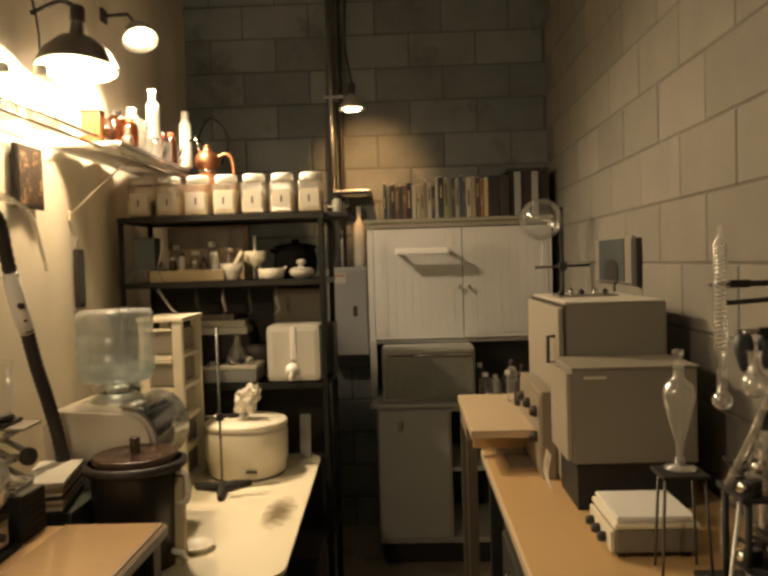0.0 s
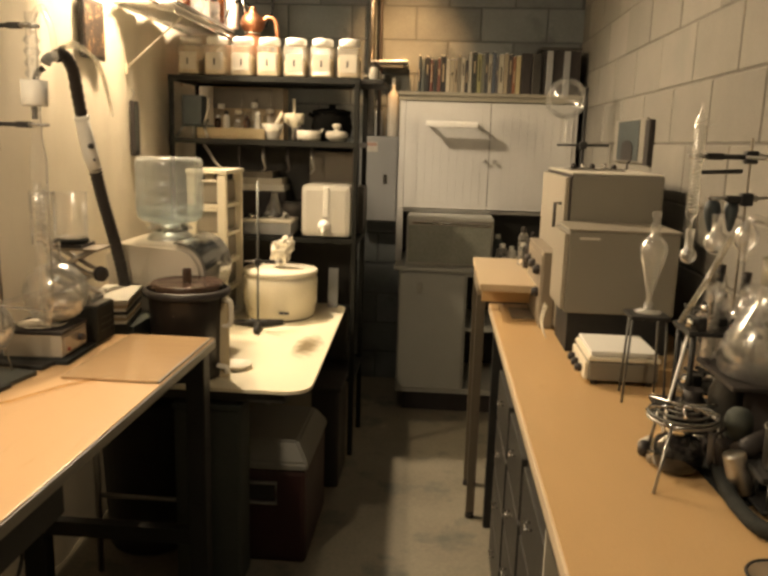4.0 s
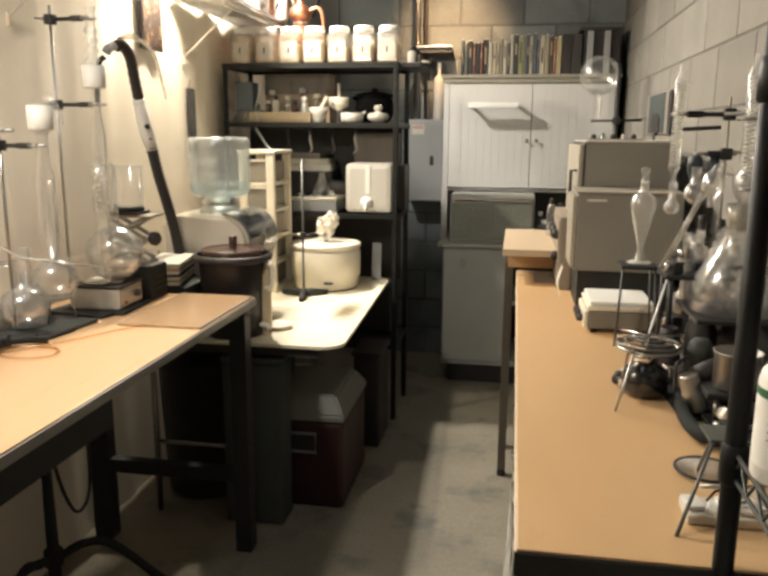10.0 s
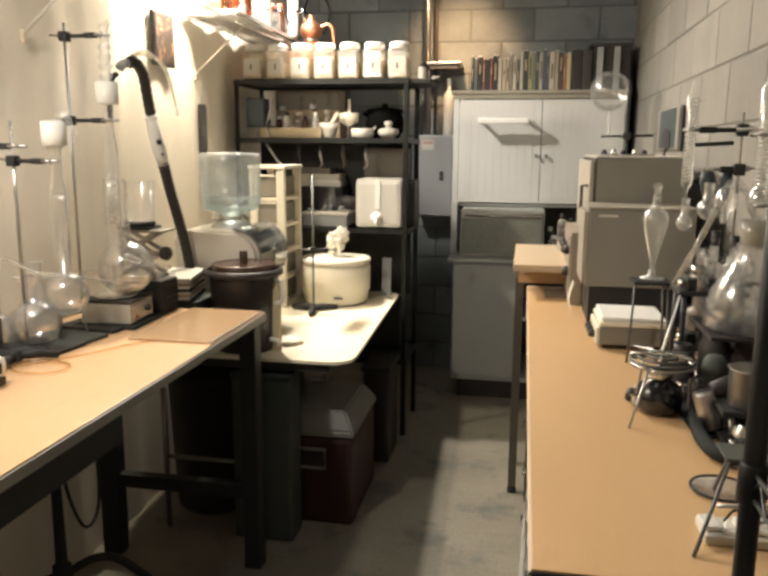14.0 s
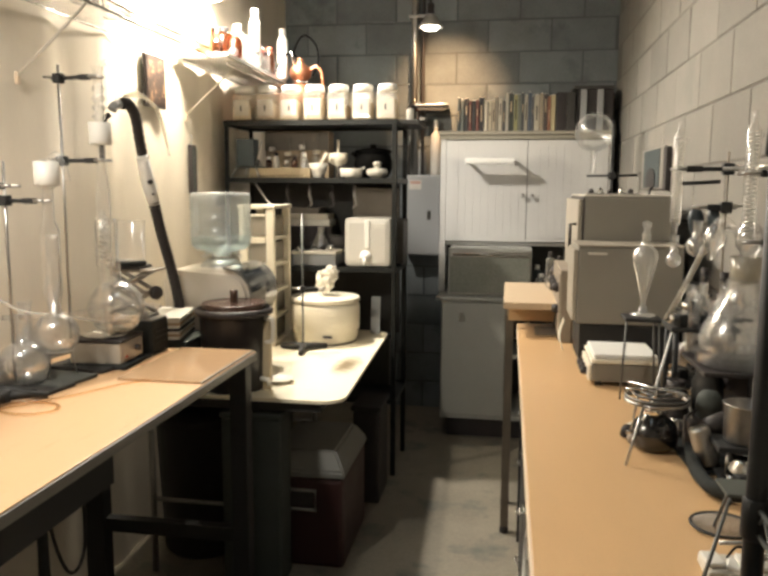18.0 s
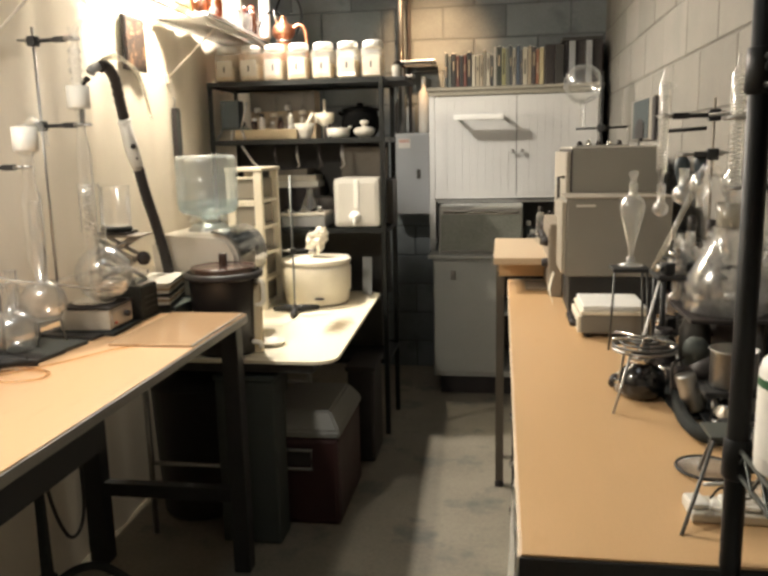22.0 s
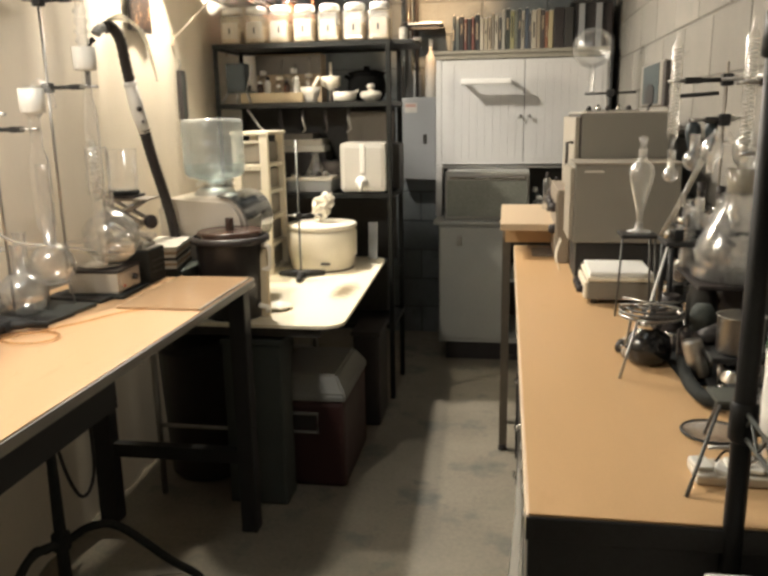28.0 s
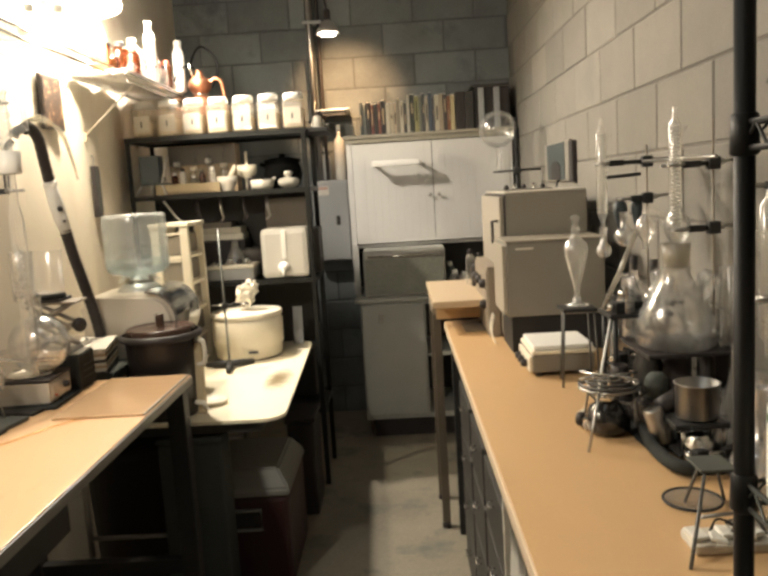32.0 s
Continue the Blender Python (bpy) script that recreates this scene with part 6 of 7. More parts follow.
part("body", L(shell([(0, 0), (0.048, 0), (0.078, 0.022), (0.088, 0.050), (0.084, 0.078), (0.066, 0.112), (0.046, 0.145), (0.036, 0.168), (0.034, 0.186), (0.037, 0.190)]), n=32), GLASS, big)
for a in (20, 95, 170, 245, 320):
    c, d = math.cos(radians(a)), math.sin(radians(a))
    neck = part("side_neck", L([(0.014, 0.0), (0.013, 0.030), (0.016, 0.034), (0.015, 0.036)], (0.058 * c, 0.058 * d, 0.118), 12, (c * 0.7, d * 0.7, 0.75)), GLASS, big)
    part("neck_stopper", L([(0.009, 0.030), (0.010, 0.046), (0.016, 0.056), (0.014, 0.066), (0, 0.068)], (0.058 * c, 0.058 * d, 0.118), 12, (c * 0.7, d * 0.7, 0.75)), GLASS, neck)
cup = thing("plastic_cup", "cloudy white plastic cup on the large flask", "cup", (0.682, 0.965, rz + 0.188))
part("wall", L([(0.024, 0.0), (0.030, 0.002), (0.034, 0.060), (0.031, 0.060), (0.027, 0.006)], n=24), MILKROD, cup)
tower = thing("still_head", "tall clear glass still head with bulbs and side arm", "still head", (0.686, 0.965, rz + 0.180))
part("column", L(shell([(0.013, 0.0), (0.013, 0.060), (0.018, 0.074), (0.028, 0.090), (0.031, 0.110), (0.025, 0.130), (0.013, 0.145), (0.012, 0.172), (0.014, 0.175)], 0.002), n=24), GLASS, tower)
arm = part("side_arm", T([(-0.026, 0, 0.118), (-0.040, 0.01, 0.145), (-0.058, 0.02, 0.150), (-0.066, 0.025, 0.138)], 0.006, 10, True), GLASS, tower)
part("arm_bulb", L(shell([(0.007, 0.0), (0.018, -0.010), (0.026, -0.028), (0.024, -0.046), (0.010, -0.062), (0.008, -0.080), (0.010, -0.083)], 0.002), (-0.066, 0.025, 0.140), 22), GLASS, arm)
random.seed(33)
for k in range(14):
    a = k * 2.4
    r = 0.084 if k < 9 else 0.06
    x, y, z = 0.680 + (r - 0.004) * math.cos(a), 0.965 + (r - 0.004) * math.sin(a), rz + (0.036 if k < 9 else 0.125)
    s1 = random.uniform(0.8, 1.15)
    piece = solid("glass_stopper", L([(0, 0), (0.009 * s1, 0.0), (0.011 * s1, 0.018 * s1), (0.007 * s1, 0.024 * s1), (0.015 * s1, 0.032 * s1), (0.015 * s1, 0.038 * s1), (0, 0.042 * s1)], (0, 0, 0), 14), GLASS, "ground glass stopper among the flasks", "stopper", "glass stoppers")
    piece.matrix_world = pose(x, y, z, random.uniform(-25, 25), random.uniform(-25, 25), random.uniform(0, 360))
round_flask((0.765, 1.10, BZ + 0.0005), 0.045, 0.09, 0.014, "clear round flask behind the riser", GLASS, 0.03)
round_flask((0.71, 1.155, BZ + 0.0005), 0.04, 0.16, 0.012, "long-necked clear flask behind the riser", GLASS, 0.03)
for x, y, h in ((0.775, 0.905, 0.19), (0.778, 1.04, 0.16), (0.60, 1.075, 0.15)):
    solid("glass_tube", L(shell([(0, 0), (0.012, 0.004), (0.015, 0.012), (0.015, h), (0.018, h + 0.004)], 0.002), (x, y, rz), 16), GLASS, "clear glass tube standing on the riser", "tube", "tubes on the riser")
beaker((0.60 + 0.04, 0.80, BZ + 0.005), 0.036, 0.075, "clear beaker in front of the riser")
for k, (x, y, r, h) in enumerate(((0.70, 0.72, 0.04, 0.12), (0.765, 0.70, 0.035, 0.16), (0.755, 0.80, 0.04, 0.2), (0.72, 1.34, 0.035, 0.22), (0.77, 1.42, 0.035, 0.18), (0.66, 1.36, 0.03, 0.16))):
    bottle((x, y, BZ + 0.0045), r, h, "clear glass bottle crowded on the bench", GLASS, GLASS, 0.4) if k % 2 else conical_flask((x, y, BZ + 0.0045), r, h, "clear conical flask crowded on the bench")
for k, (x, y, z) in enumerate(((0.655, 1.20, BZ + 0.235), (0.60, 1.10, BZ + 0.2345), (0.675, 1.10, BZ + 0.2345), (0.64, 1.15, BZ + 0.2345))):
    (conical_flask((x, y, z), 0.028, 0.10, "small conical flask on the black platform", "platform flasks") if k % 2 else round_flask((x, y, z), 0.03, 0.06, 0.010, "small round flask on the black platform", GLASS, 0.018, None, BLACKP))
for k, (x, z, r) in enumerate(((0.632, 1.436, 0.020), (0.676, 1.440, 0.016))):
    solid("black_stopper", L([(0, -0.045), (r * 0.35, -0.04), (r * 0.8, -0.012), (r, 0.010), (r * 0.8, 0.028), (r * 0.3, 0.036), (0, 0.037)], (x, 1.235, z), 16), DARKBLUE, "dark slate rubber bulb clamped beside the stand", "rubber bulb", "clamped bulbs")
steelcup = thing("steel_pan", "brushed steel pan on a black plate stand", "pan", (0.627, 0.70, BZ))
part("base_plate", B(-0.055, 0.05, -0.045, 0.045, 0.0045, 0.012, 0.002), BLACK, steelcup)
for x, y in ((-0.042, -0.035), (0.04, -0.035), (-0.042, 0.035), (0.04, 0.035)):
    part("post", T([(x, y, 0.012), (x, y, 0.062)], 0.005, 8), STEEL, steelcup)
part("top_plate", B(-0.062, 0.05, -0.045, 0.045, 0.0625, 0.074, 0.003), BLACK, steelcup)
part("pan", L([(0.0, 0.0745), (0.040, 0.0745), (0.043, 0.080), (0.044, 0.148), (0.047, 0.150), (0.043, 0.1505), (0.042, 0.08), (0, 0.078)], n=32), STEEL, steelcup)
solid("steel_canister", L([(0, 0), (0.020, 0), (0.021, 0.004), (0.021, 0.075), (0.019, 0.079), (0, 0.079)], (0.567, 0.735, BZ + 0.010), 20, (-0.28, 0.05, 1)), STEEL, "tilted brushed steel canister on the mat", "canister")
near = thing("wire_stand", "wire stand with a small plate near the bench end", "stand", (0.53, 0.40, BZ))
for x, y in ((-0.100, -0.175), (0.05, -0.12), (0.05, 0.06), (-0.02, 0.06)):
    part("leg", T([(x, y, 0.0), (x * 0.3, y * 0.3, 0.095)], 0.003, 6), DULL, near)
part("plate", B(-0.034, 0.026, -0.050, 0.020, 0.0955, 0.1005, 0.002), CASEGREY, near)
part("brace", T([(-0.055, -0.10, 0.045), (0.04, -0.09, 0.048)], 0.003, 6), STEEL, near)
hoop = thing("watch_glass", "round watch glass in a dark hoop", "watch glass", (0.522, 0.455, BZ + 0.006))
part("hoop", T([(0.050 * math.cos(k * math.pi / 12), 0.050 * math.sin(k * math.pi / 12), 0.0) for k in range(25)], 0.0028, 6), BLACK, hoop)
part("glass", L([(0, -0.003), (0.025, -0.002), (0.049, 0.001)], n=24), GLASS, hoop)
blk = thing("white_block", "white foam block with crumpled paper on it", "block", (0.452, 0.262, BZ))
part("block", B(0, 0.13, 0, 0.065, 0.001, 0.016, 0.004), BEIGE_L, blk)
random.seed(8)
for k in range(5):
    x = 0.004 + 0.022 * k
    part("paper", box(nbm(), 0, 0.026, 0, 0.036, 0, 0.008, 0.003, pose(x, 0.008 + 0.012 * random.random(), 0.0165 + 0.001 * k, random.uniform(-6, 6), random.uniform(0, 12), random.uniform(-30, 30))), PAPER, blk, "crumpled white paper")
part("steel_ring", T([(0.014 * math.cos(k * math.pi / 8), 0.014 * math.sin(k * math.pi / 8), 0.034) for k in range(17)], 0.003, 6), CHROME, blk, at=(0.075, 0.03, 0))
part("wire_clip", T([(0.03, 0.02, 0.032), (0.05, 0.04, 0.040), (0.07, 0.03, 0.034), (0.06, 0.012, 0.032)], 0.002, 6, True), BLACK, blk)
conical_flask((0.60, 0.34, BZ + 0.001), 0.042, 0.14, "clear conical flask near the bench end")
conical_flask((0.70, 0.36, BZ + 0.001), 0.045, 0.16, "clear conical flask near the bench end")
round_flask((0.65, 0.47, BZ + 0.001), 0.055, 0.10, 0.016, "clear round flask near the bench end", GLASS, 0.03)
round_flask((0.74, 0.45, BZ + 0.001), 0.055, 0.12, 0.016, "clear round flask by the wall", GLASS, 0.03)

# on top of the incubator
OZ = BZ + 0.5465
tools = thing("steel_tool_tray", "flat steel tray with small parts on the incubator", "tray", (0.455, 2.22, OZ))
part("tray", B(0, 0.20, 0, 0.12, 0, 0.006, 0.002), STEEL, tools)
for k in range(5):
    part("steel_part", L([(0, 0), (0.010, 0), (0.012, 0.006), (0.006, 0.016 + 0.004 * (k % 2)), (0, 0.018 + 0.004 * (k % 2))], (0.02 + 0.038 * k, 0.05 + 0.02 * (k % 3), 0.0062), 10), CHROME if k % 2 else BLACKP, tools)
globe = thing("globe_stand", "tall black floor stand holding a large glass globe", "glass globe", (0.672, 3.22, 0.0))
part("base", B(-0.12, 0.10, -0.10, 0.10, 0.0, 0.018, 0.004), BLACK, globe)
part("upright", T([(0, 0, 0.018), (0, 0, 1.87)], 0.009, 10), BLACK, globe, "black upright")
part("cross_bar", T([(-0.125, 0, 1.592), (0.125, 0, 1.596)], 0.006, 8), BLACK, globe)
part("boss", B(-0.018, 0.018, -0.018, 0.018, 1.576, 1.612, 0.004), BLACK, globe)
part("glass_globe", L(flask_profile(0.098, 0.0, 0.022)[:-2], (-0.095, 0.0, 1.716), 32), GLOBEG, globe)
part("globe_stem", L([(0.013, 1.60), (0.013, 1.716), (0.020, 1.724)], (-0.095, 0, 0), 12), GLASS, globe)
outlet = thing("wall_box", "slate wall box with a pale frame and black arch", "wall box", (0.815, 2.50, 1.525))
part("frame", B(-0.014, 0.002, 0.06, 0.62, 0.0, 0.185, 0.004), BEIGE, outlet, "pale frame")
part("panel", B(-0.0175, -0.0145, 0.16, 0.54, 0.008, 0.178, 0.001), BLUEG, outlet)
arch_shape = nbm()
ring = [(0.24, 0.010), (0.44, 0.010), *[(0.34 + 0.10 * math.cos(radians(k * 15)), 0.060 + 0.035 * math.sin(radians(k * 15))) for k in range(13)]]
lo = [arch_shape.verts.new((-0.0178, y, z)) for y, z in ring]
hi = [arch_shape.verts.new((-0.0215, y, z)) for y, z in ring]
arch_shape.faces.new(lo)
arch_shape.faces.new(hi[::-1])
for k in range(len(ring)):
    j = (k + 1) % len(ring)
    arch_shape.faces.new((lo[k], lo[j], hi[j], hi[k]))
part("arch", arch_shape, BLACKP, outlet, "black arched inset")
part("dark_edge", B(-0.020, 0.002, -0.010, 0.056, -0.005, 0.175, 0.003), BLACKP, outlet, "black edge strip")
solid("power_cable", T([(0.785, 2.72, 1.53), (0.770, 2.70, 1.50), (0.775, 2.69, 1.30), (0.78, 2.64, 1.10), (0.78, 2.62, 1.0865)], 0.005, 6, True), BLACKP, "black power cable hanging by the wall", "cable")
for k, (x, y) in enumerate(((0.36, 2.52), (0.385, 2.60), (0.345, 2.60))):
    bottle((x, y, 1.0855), 0.020, 0.12 + 0.02 * k, "small dark bottle at the back of the raised desk", (BLACKP, DARK, GLASS)[k], BLACKP, 0.4, None, 0, "bottle", "dark bottles")
for k in range(3):
    solid("yellow_wire", T([(0.362, 1.97 - 0.03 * k, BZ + 0.10), (0.345, 1.93 - 0.03 * k, BZ + 0.05), (0.355, 1.90 - 0.03 * k, BZ + 0.006)], 0.002, 6, True), IVORY, "pale wire at the foot of the oven", "wire", "pale wires")

# ---- wire shelving unit at the bench end ----
unit = thing("wire_shelving", "black and chrome wire shelving unit", "shelving unit", (0.474, -0.46, 0))
UW, UD = 0.32, 0.61
for x in (0.0, UW):
    for y in (0.0, UD):
        pl = part("pole", T([(x, y, 0.02), (x, y, 2.05)], 0.0135, 14), POLE, unit)
        part("foot", L([(0, 0), (0.018, 0), (0.018, 0.02), (0, 0.02)], (x, y, 0), 12), BLACKP, pl)
for z in (0.68, 1.120, 1.598):
    sh = part("shelf_frame", T([(0, 0, z), (UW, 0, z), (UW, UD, z), (0, UD, z), (0, 0, z)], 0.0036 if z < 1.3 else 0.0040, 6), SHELFW if z < 1.3 else BLACK, unit)
    part("lower_frame", T([(0, 0, z - 0.032), (UW, 0, z - 0.032), (UW, UD, z - 0.032), (0, UD, z - 0.032), (0, 0, z - 0.032)], 0.0036 if z < 1.3 else 0.0040, 6), SHELFW if z < 1.3 else BLACK, sh)
    bm = nbm()
    for a, b in (((0, 0), (0, UD)), ((0, UD), (UW, UD)), ((UW, UD), (UW, 0)), ((UW, 0), (0, 0))):
        n = 20 if a[0] == b[0] else 10
        pts = [(a[0] + (b[0] - a[0]) * k / n, a[1] + (b[1] - a[1]) * k / n, z - (0.0 if k % 2 else 0.032)) for k in range(n + 1)]
        tube(bm, pts, 0.0024 if z < 1.3 else 0.0026, 5)
    part("truss", bm, SHELFW if z < 1.3 else BLACK, sh)
    bm = nbm()
    for k in range(1, 12):
        tube(bm, [(UW * k / 12, 0, z + 0.004), (UW * k / 12, UD, z + 0.004)], 0.0022, 5)
    part("wire", bm, DULL, sh)
    for x in (0.0, UW):
        for y in (0.0, UD):
            part("collar", L([(0.0145, -0.042), (0.0185, -0.038), (0.017, 0.010), (0.0145, 0.012)], (x, y, z), 14), POLE, sh)
UZ = 1.1265
bottle((0.510, 0.062, UZ), 0.0435, 0.170, "white plastic bottle with a green label band", WPLAST, WPLAST, 0.62, GREEN, 5, "bottle", "", 0, 0.70)
bigj = bottle((0.548, -0.041, UZ), 0.054, 0.285, "large white plastic jug with a green neck band", JUGP, JUGP, 0.48, None, 0, "jug", "", 0, 0.64)
part("neck_band", L([(0.0313, 0.250), (0.0317, 0.252), (0.0317, 0.266), (0.0313, 0.268)], n=24), GREEN, bigj, "green neck band")
part("tab", B(-0.012, 0.002, -0.0545, -0.047, 0.186, 0.196, 0.002), BEIGE_D, bigj)
conical_flask((0.70, 0.02, UZ), 0.045, 0.15, "clear conical flask on the wire shelf")
round_flask((0.68, -0.2, UZ), 0.05, 0.1, 0.016, "clear round flask on the wire shelf", GLASS, 0.03)
beaker((0.60, -0.26, UZ), 0.04, 0.08, "clear beaker on the wire shelf")
beaker((0.525, -0.155, UZ), 0.034, 0.085, "clear ridged plastic beaker on the wire shelf")
conical_flask((0.512, -0.245, UZ), 0.036, 0.10, "clear conical flask at the wire shelf edge")
bottle((0.72, -0.32, UZ), 0.05, 0.2, "white plastic bottle on the wire shelf", WPLAST, WPLAST, 0.5)
ubox = thing("grey_case", "flat grey-green plastic case on the upper wire shelf", "case", (0.492, -0.40, 1.605))
part("body", B(0, 0.27, 0, 0.525, 0, 0.036, 0.006), CASEGREY, ubox)
part("lid", B(-0.003, 0.273, -0.003, 0.528, 0.0365, 0.044, 0.003), CASEGREY, ubox)
for x in (0.06, 0.18):
    part("latch", B(x, x + 0.02, 0.5285, 0.533, 0.014, 0.040, 0.002), BLACKP, ubox)
for y in (0.24, 0.42):
    part("latch", B(-0.0075, -0.0035, y, y + 0.02, 0.010, 0.036, 0.002), BLACKP, ubox)
tote = thing("grey_tote", "grey open plastic tote on the lowest wire shelf", "tote", (0.545, -0.36, 0.726))
for nm, dims in (("bottom", (0.0, 0.21, 0.0, 0.46, 0.0, 0.006)), ("side", (0.0, 0.006, 0.0, 0.46, 0.0065, 0.19)), ("side", (0.204, 0.21, 0.0, 0.46, 0.0065, 0.19)), ("end", (0.0065, 0.2035, 0.0, 0.006, 0.0065, 0.19)), ("end", (0.0065, 0.2035, 0.454, 0.46, 0.0065, 0.19))):
    part(nm, B(*dims), PANEL, tote)
part("rim", T([(0, 0, 0.192), (0.21, 0, 0.192), (0.21, 0.46, 0.192), (0, 0.46, 0.192), (0, 0, 0.192)], 0.007, 8), PANEL, tote)
tub = thing("white_tub", "white square plastic tub on the lowest wire shelf", "tub", (0.424, -0.10, 0.686))
part("body", B(0.004, 0.096, 0.004, 0.191, 0, 0.215, 0.012), WPLAST, tub)
part("lid", B(0, 0.100, 0, 0.195, 0.2155, 0.234, 0.008), WPLAST, tub)

# ---- bench front: hanging sheet and panel ----
bm = nbm()
cols, rows = 14, 8
gridv = []
for j in range(rows + 1):
    gridv.append([bm.verts.new((0.200 - 0.012 * (j / rows) - 0.008 * math.sin(i * 1.7 + j * 0.4) * (0.3 + j / rows), 0.20 + 0.30 * i / cols + 0.03 * j / rows, 0.915 - 0.40 * j / rows)) for i in range(cols + 1)])
for j in range(rows):
    for i in range(cols):
        bm.faces.new((gridv[j][i], gridv[j][i + 1], gridv[j + 1][i + 1], gridv[j + 1][i])).smooth = True
got = bmesh.ops.solidify(bm, geom=bm.faces[:], thickness=0.003)
solid("hanging_towel", bm, PAPER, "white towel hanging over the bench front", "towel")
solid("pale_side_panel", B(0.222, 0.72, 0.762, 0.775, 0.0, 0.90, 0.002), BEIGE_L, "pale panel edge beside the drawer cabinet", "panel")

# ---- under the tables ----
ice = thing("red_cooler", "dark red picnic cooler with a grey lid under the folding table", "cooler", (-0.80, 1.975, 0))
part("body", box(nbm(), 0, 0.335, 0, 0.47, 0.0, 0.372, 0.02), RED, ice)
bm = nbm()
lo = [bm.verts.new(v) for v in ((-0.006, -0.006, 0.374), (0.341, -0.006, 0.374), (0.341, 0.476, 0.374), (-0.006, 0.476, 0.374))]
md = [bm.verts.new(v) for v in ((-0.006, -0.006, 0.405), (0.341, -0.006, 0.405), (0.341, 0.476, 0.405), (-0.006, 0.476, 0.405))]
hi = [bm.verts.new(v) for v in ((0.04, 0.045, 0.475), (0.295, 0.045, 0.475), (0.295, 0.425, 0.475), (0.04, 0.425, 0.475))]
for a, b in ((lo, md), (md, hi)):
    for k in range(4):
        bm.faces.new((a[k], a[(k + 1) % 4], b[(k + 1) % 4], b[k]))
bm.faces.new(hi)
bm.faces.new(lo[::-1])
bmesh.ops.bevel(bm, geom=bm.edges[:], offset=0.008, segments=2, affect="EDGES")
part("lid", bm, LIDGREY, ice)
hd = part("handle", T([(0.115, -0.010, 0.325), (0.225, -0.010, 0.325), (0.225, -0.010, 0.245), (0.115, -0.010, 0.245), (0.115, -0.010, 0.325)], 0.008, 8), LIDGREY, ice, "grey carrying handle")
part("recess", B(0.125, 0.215, -0.003, 0.0, 0.255, 0.315), BLACKP, hd)
# Bin shape added to fill the plain darkness under the table.
drum = thing("under_table_dark_bin", "black bin shape added for the dark under the folding table", "bin", (-1.10, 2.10, 0))
part("body", L([(0, 0), (0.15, 0), (0.165, 0.02), (0.19, 0.56), (0.20, 0.565), (0.20, 0.58), (0.185, 0.58)], n=28), BLACKP, drum)
part("lid", L([(0.198, 0.581), (0.195, 0.60), (0.10, 0.625), (0, 0.63)], n=28), BLACKP, drum)
bin2 = thing("waste_bin", "tall black waste bin beside the folding table", "bin", (-0.56, 2.62, 0))
part("body", B(0.0, 0.13, 0, 0.26, 0.0, 0.46, 0.015), BLACKP, bin2)
part("rim", B(-0.008, 0.138, -0.008, 0.268, 0.461, 0.485, 0.006), BLACKP, bin2)
tallbin = thing("tall_black_box", "tall black box standing in front of the cooler", "box", (-0.90, 1.80, 0))
part("body", B(0, 0.235, 0, 0.14, 0.001, 0.66, 0.012), DKGREY, tallbin)
part("lid", B(-0.004, 0.239, -0.004, 0.144, 0.661, 0.68, 0.006), DKGREY, tallbin)
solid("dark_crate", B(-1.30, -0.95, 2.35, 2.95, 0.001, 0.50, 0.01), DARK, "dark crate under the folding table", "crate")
stool = thing("black_stool", "black swivel stool on bent tube legs with castors under the worktable", "stool", (-1.09, 0.97, 0))
part("seat", L([(0, 0.715), (0.12, 0.715), (0.145, 0.73), (0.145, 0.755), (0.12, 0.77), (0, 0.775)], n=28), MATTE, stool)
part("column", T([(0, 0, 0.06), (0, 0, 0.36), (0, 0, 0.7145)], [0.019, 0.017, 0.012], 12), MATTE, stool)
part("hub", L([(0.020, 0.285), (0.027, 0.29), (0.027, 0.335), (0.020, 0.34)], n=14), MATTE, stool)
for deg, reach, rise in ((25, 0.39, 1.0), (187, 0.21, 0.82), (262, 0.36, 0.95)):
    c, d = math.cos(radians(deg)), math.sin(radians(deg))
    bent = part("bent_leg", T([(0.015 * c, 0.015 * d, 0.31), (reach * 0.22 * c, reach * 0.22 * d, 0.345 * rise), (reach * 0.42 * c, reach * 0.42 * d, 0.33 * rise), (reach * 0.75 * c, reach * 0.75 * d, 0.20 * rise), (reach * 0.96 * c, reach * 0.96 * d, 0.125), (reach * c, reach * d, 0.055)], 0.0125, 10, True), MATTE, stool)
    part("castor", L([(0, -0.014), (0.020, -0.014), (0.026, -0.008), (0.026, 0.008), (0.020, 0.014), (0, 0.014)], (reach * c, reach * d, 0.026), 16, (-d, c, 0)), MATTE, bent)
solid("scrap_paper", box(nbm(), -0.05, 0.05, -0.035, 0.035, 0.0, 0.004, 0.001, pose(-0.94, 1.33, 0.001, 0, 0, 15)), BOXGREY, "scrap of pale paper lying on the floor", "paper")
bm = nbm()
random.seed(12)
bmesh.ops.create_icosphere(bm, subdivisions=2, radius=1.0)
for v in bm.verts:
    k = 0.8 + 0.4 * random.random()
    v.co = Vector((v.co.x * 0.055 * k, v.co.y * 0.045 * k, max(0.0, 0.022 + v.co.z * 0.018 * k)))
solid("crumpled_bag", bm, BOXGREY, "crumpled pale paper bag on the floor under the worktable", "bag", at=(-0.955, 1.16, 0.001))
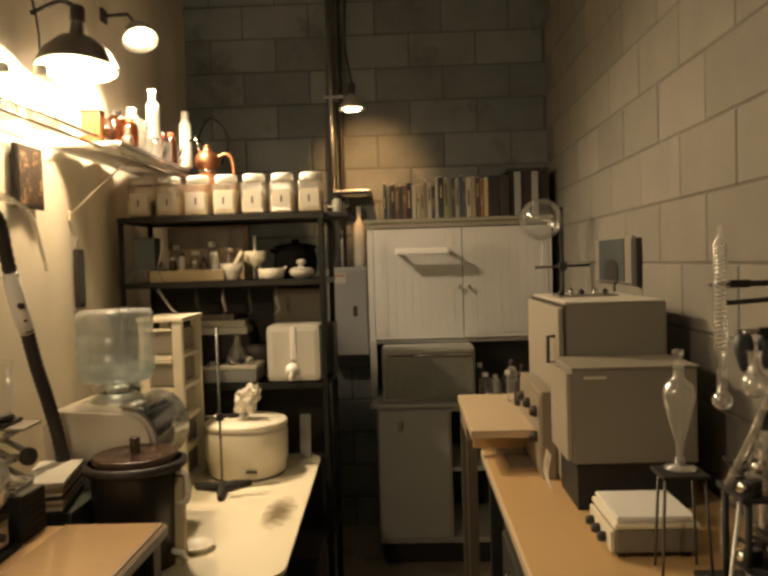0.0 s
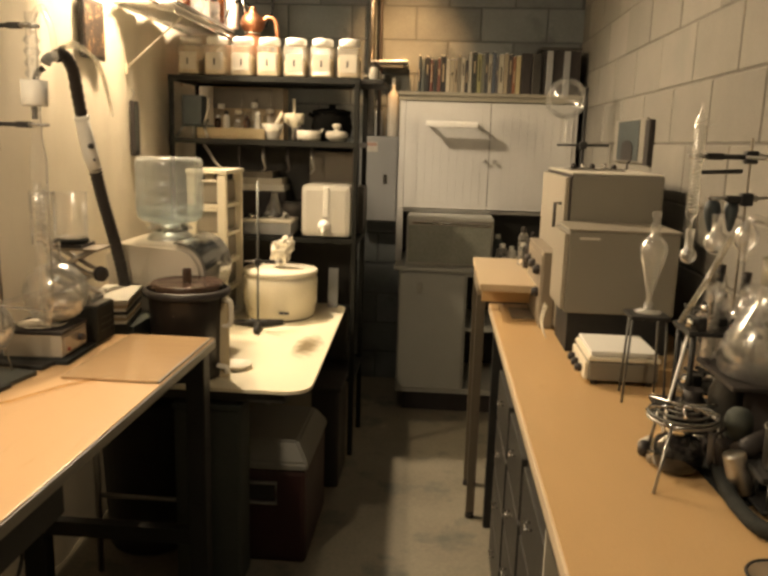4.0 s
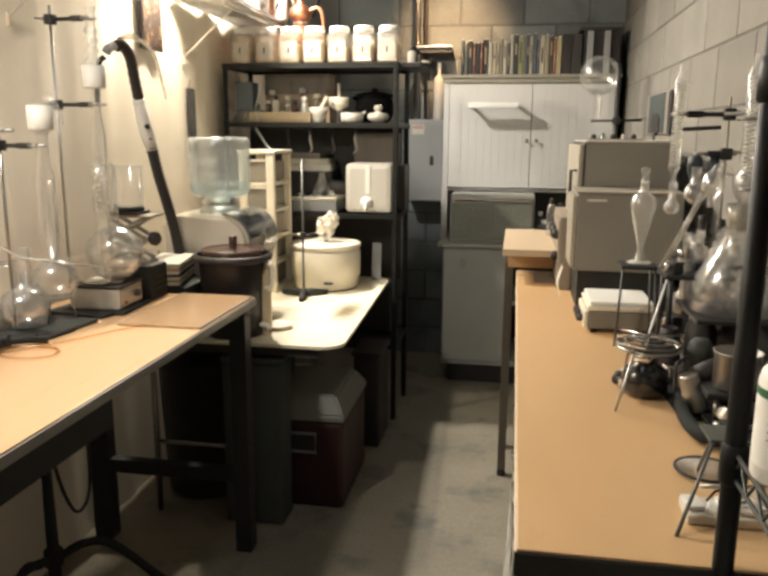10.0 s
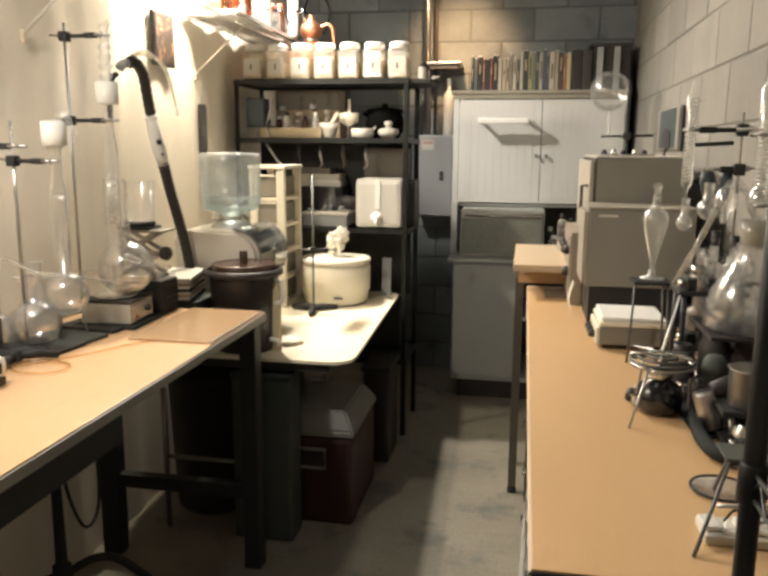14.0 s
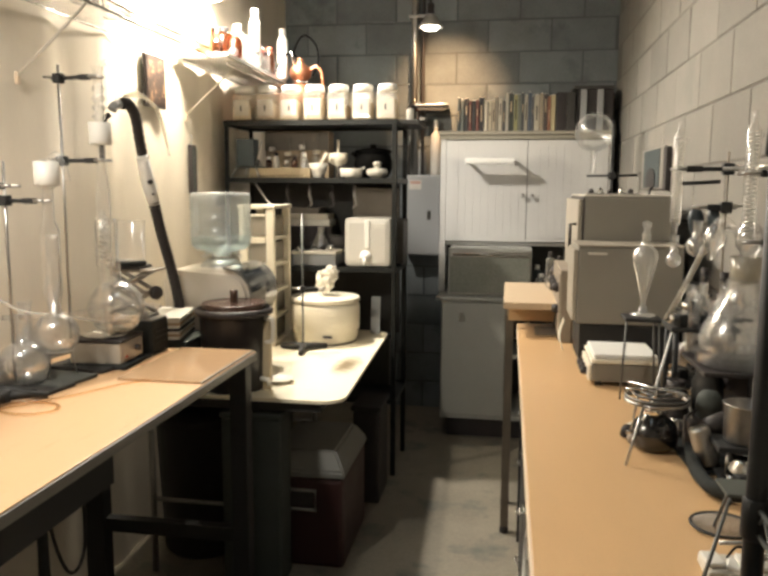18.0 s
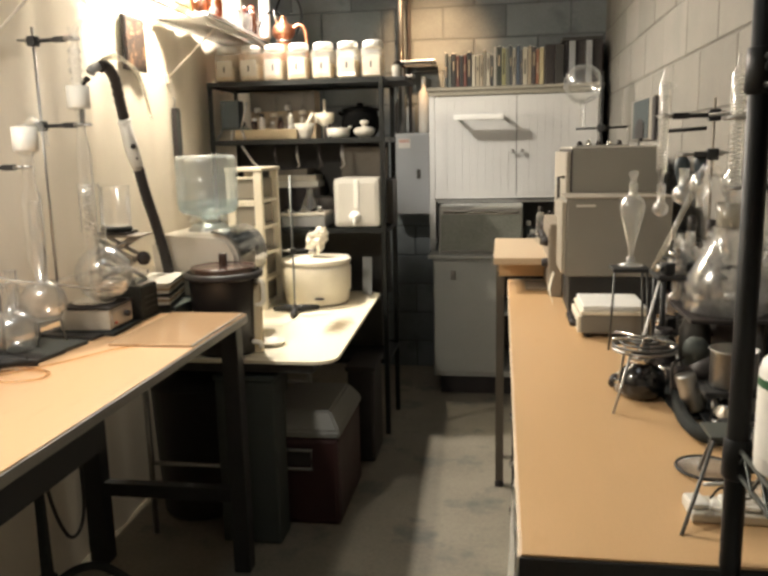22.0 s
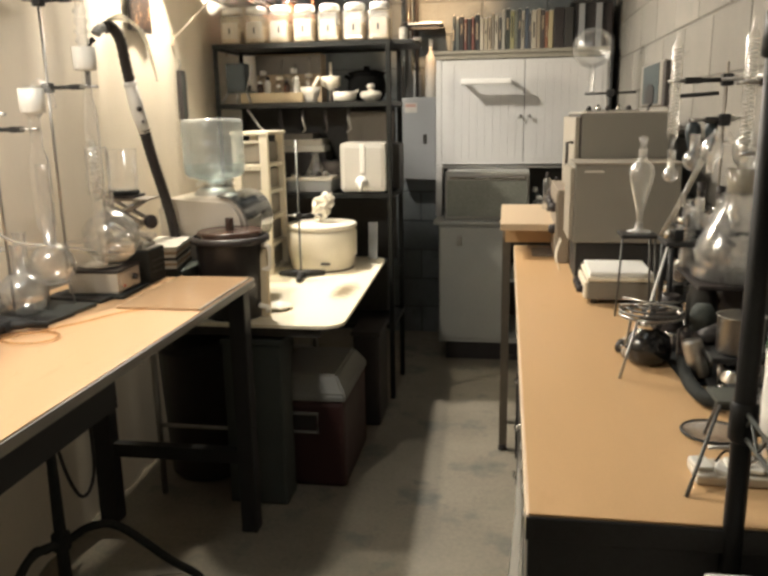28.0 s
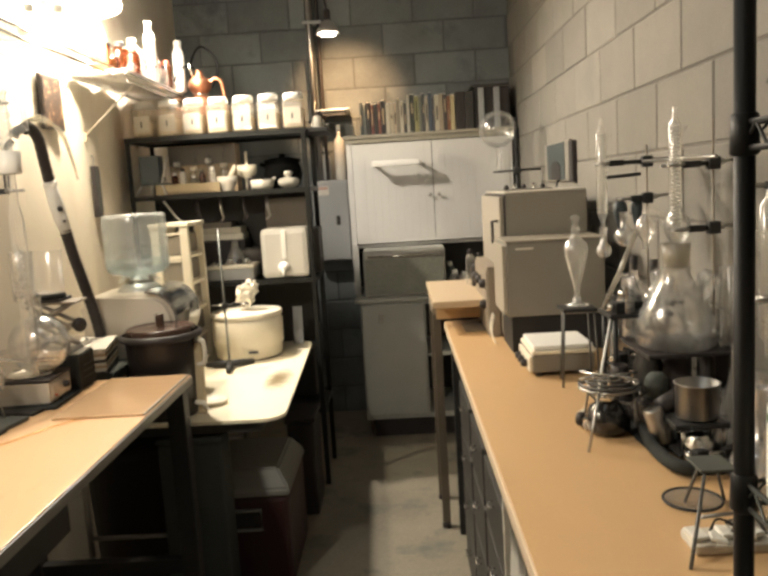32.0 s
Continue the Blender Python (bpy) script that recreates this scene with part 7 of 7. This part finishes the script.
solid("extension_lead", T([(-1.28, 1.28, 0.90), (-1.27, 1.26, 0.50), (-1.26, 1.34, 0.25), (-1.26, 1.44, 0.28), (-1.27, 1.46, 0.55), (-1.28, 1.44, 0.90)], 0.006, 8, True), BLACKP, "black extension lead hanging under the worktable", "lead")
solid("extension_lead", T([(-1.355, 1.62, 0.93), (-1.35, 1.63, 0.5), (-1.352, 1.61, 0.05)], 0.006, 8, True), BLACKP, "dark extension lead down the cream wall", "lead")
near_bulb = thing("wall_bulb", "bare lit bulb on a wall arm above the worktable", "lamp", (-1.10, 0.42, 2.25))
part("socket", L([(0.0, 0.045), (0.018, 0.045), (0.021, 0.10), (0.012, 0.115), (0, 0.115)], n=14), BLACKP, near_bulb)
part("glass_bulb", L([(0, -0.055), (0.022, -0.048), (0.034, -0.028), (0.035, -0.008), (0.026, 0.018), (0.016, 0.044)], n=20), BULB, near_bulb, "glowing glass bulb")
part("bracket", T([(0, 0, 0.11), (-0.10, 0, 0.135), (-0.272, 0, 0.10)], 0.007, 8), BLACKP, near_bulb)
# Out-of-view fixture, made up to carry the added fill light.
fill_fixture = thing("added_fill_fixture", "unseen strip fixture added for the fill light", "light fixture", (-0.35, 0.35, 3.45))
part("housing", B(-0.14, 0.14, -0.62, 0.62, 0.06, 0.148, 0.006), WHITE, fill_fixture)
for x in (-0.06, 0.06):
    part("tube", T([(x, -0.58, 0.035), (x, 0.58, 0.035)], 0.014, 10), glowing("fill_glow", (1.0, 0.9, 0.75), 3), fill_fixture)

# ---- the blocks of the two masonry walls ----
BW, BH, J = 0.406, 0.203, 0.009


def chamfered(sx, sy, sz):
    bm = nbm()
    box(bm, 0, sx, 0, sy, 0, sz)
    bmesh.ops.bevel(bm, geom=bm.edges[:], offset=0.004, segments=1, affect="EDGES")
    me = bpy.data.meshes.new("block")
    bm.to_mesh(me)
    bm.free()
    return me


def masonry(wall, length, place, full, half, mat, z0=0.0):
    rows = int((ZC - z0) / BH)
    for r in range(rows):
        z = z0 + r * BH + J / 2
        s = 0.0
        first = True
        while s < length - 0.05:
            me, w = (half, BW / 2) if first and r % 2 else (full, BW)
            first = False
            ob = new("block", me)
            ob.parent = wall
            ob.location = place(s + J / 2, z)
            s += w


fb, hb = chamfered(BW - J, 0.02, BH - J), chamfered(BW / 2 - J, 0.02, BH - J)
fr, hr = chamfered(0.02, BW - 0.006, BH - 0.006), chamfered(0.02, BW / 2 - 0.006, BH - 0.006)
for me in (fb, hb):
    me.materials.append(BLOCK)
for me in (fr, hr):
    me.materials.append(BLOCK_R)
masonry(wall_back, 2.4, lambda s, z: (XL - 0.25 + s, YB - 0.004 + 0.003 * random.random(), z), fb, hb, BLOCK, -0.02)
masonry(wall_right, 6.2, lambda s, z: (XR - 0.004 + 0.003 * random.random(), YB - 0.406 - s, z), fr, hr, BLOCK_R, -0.02)
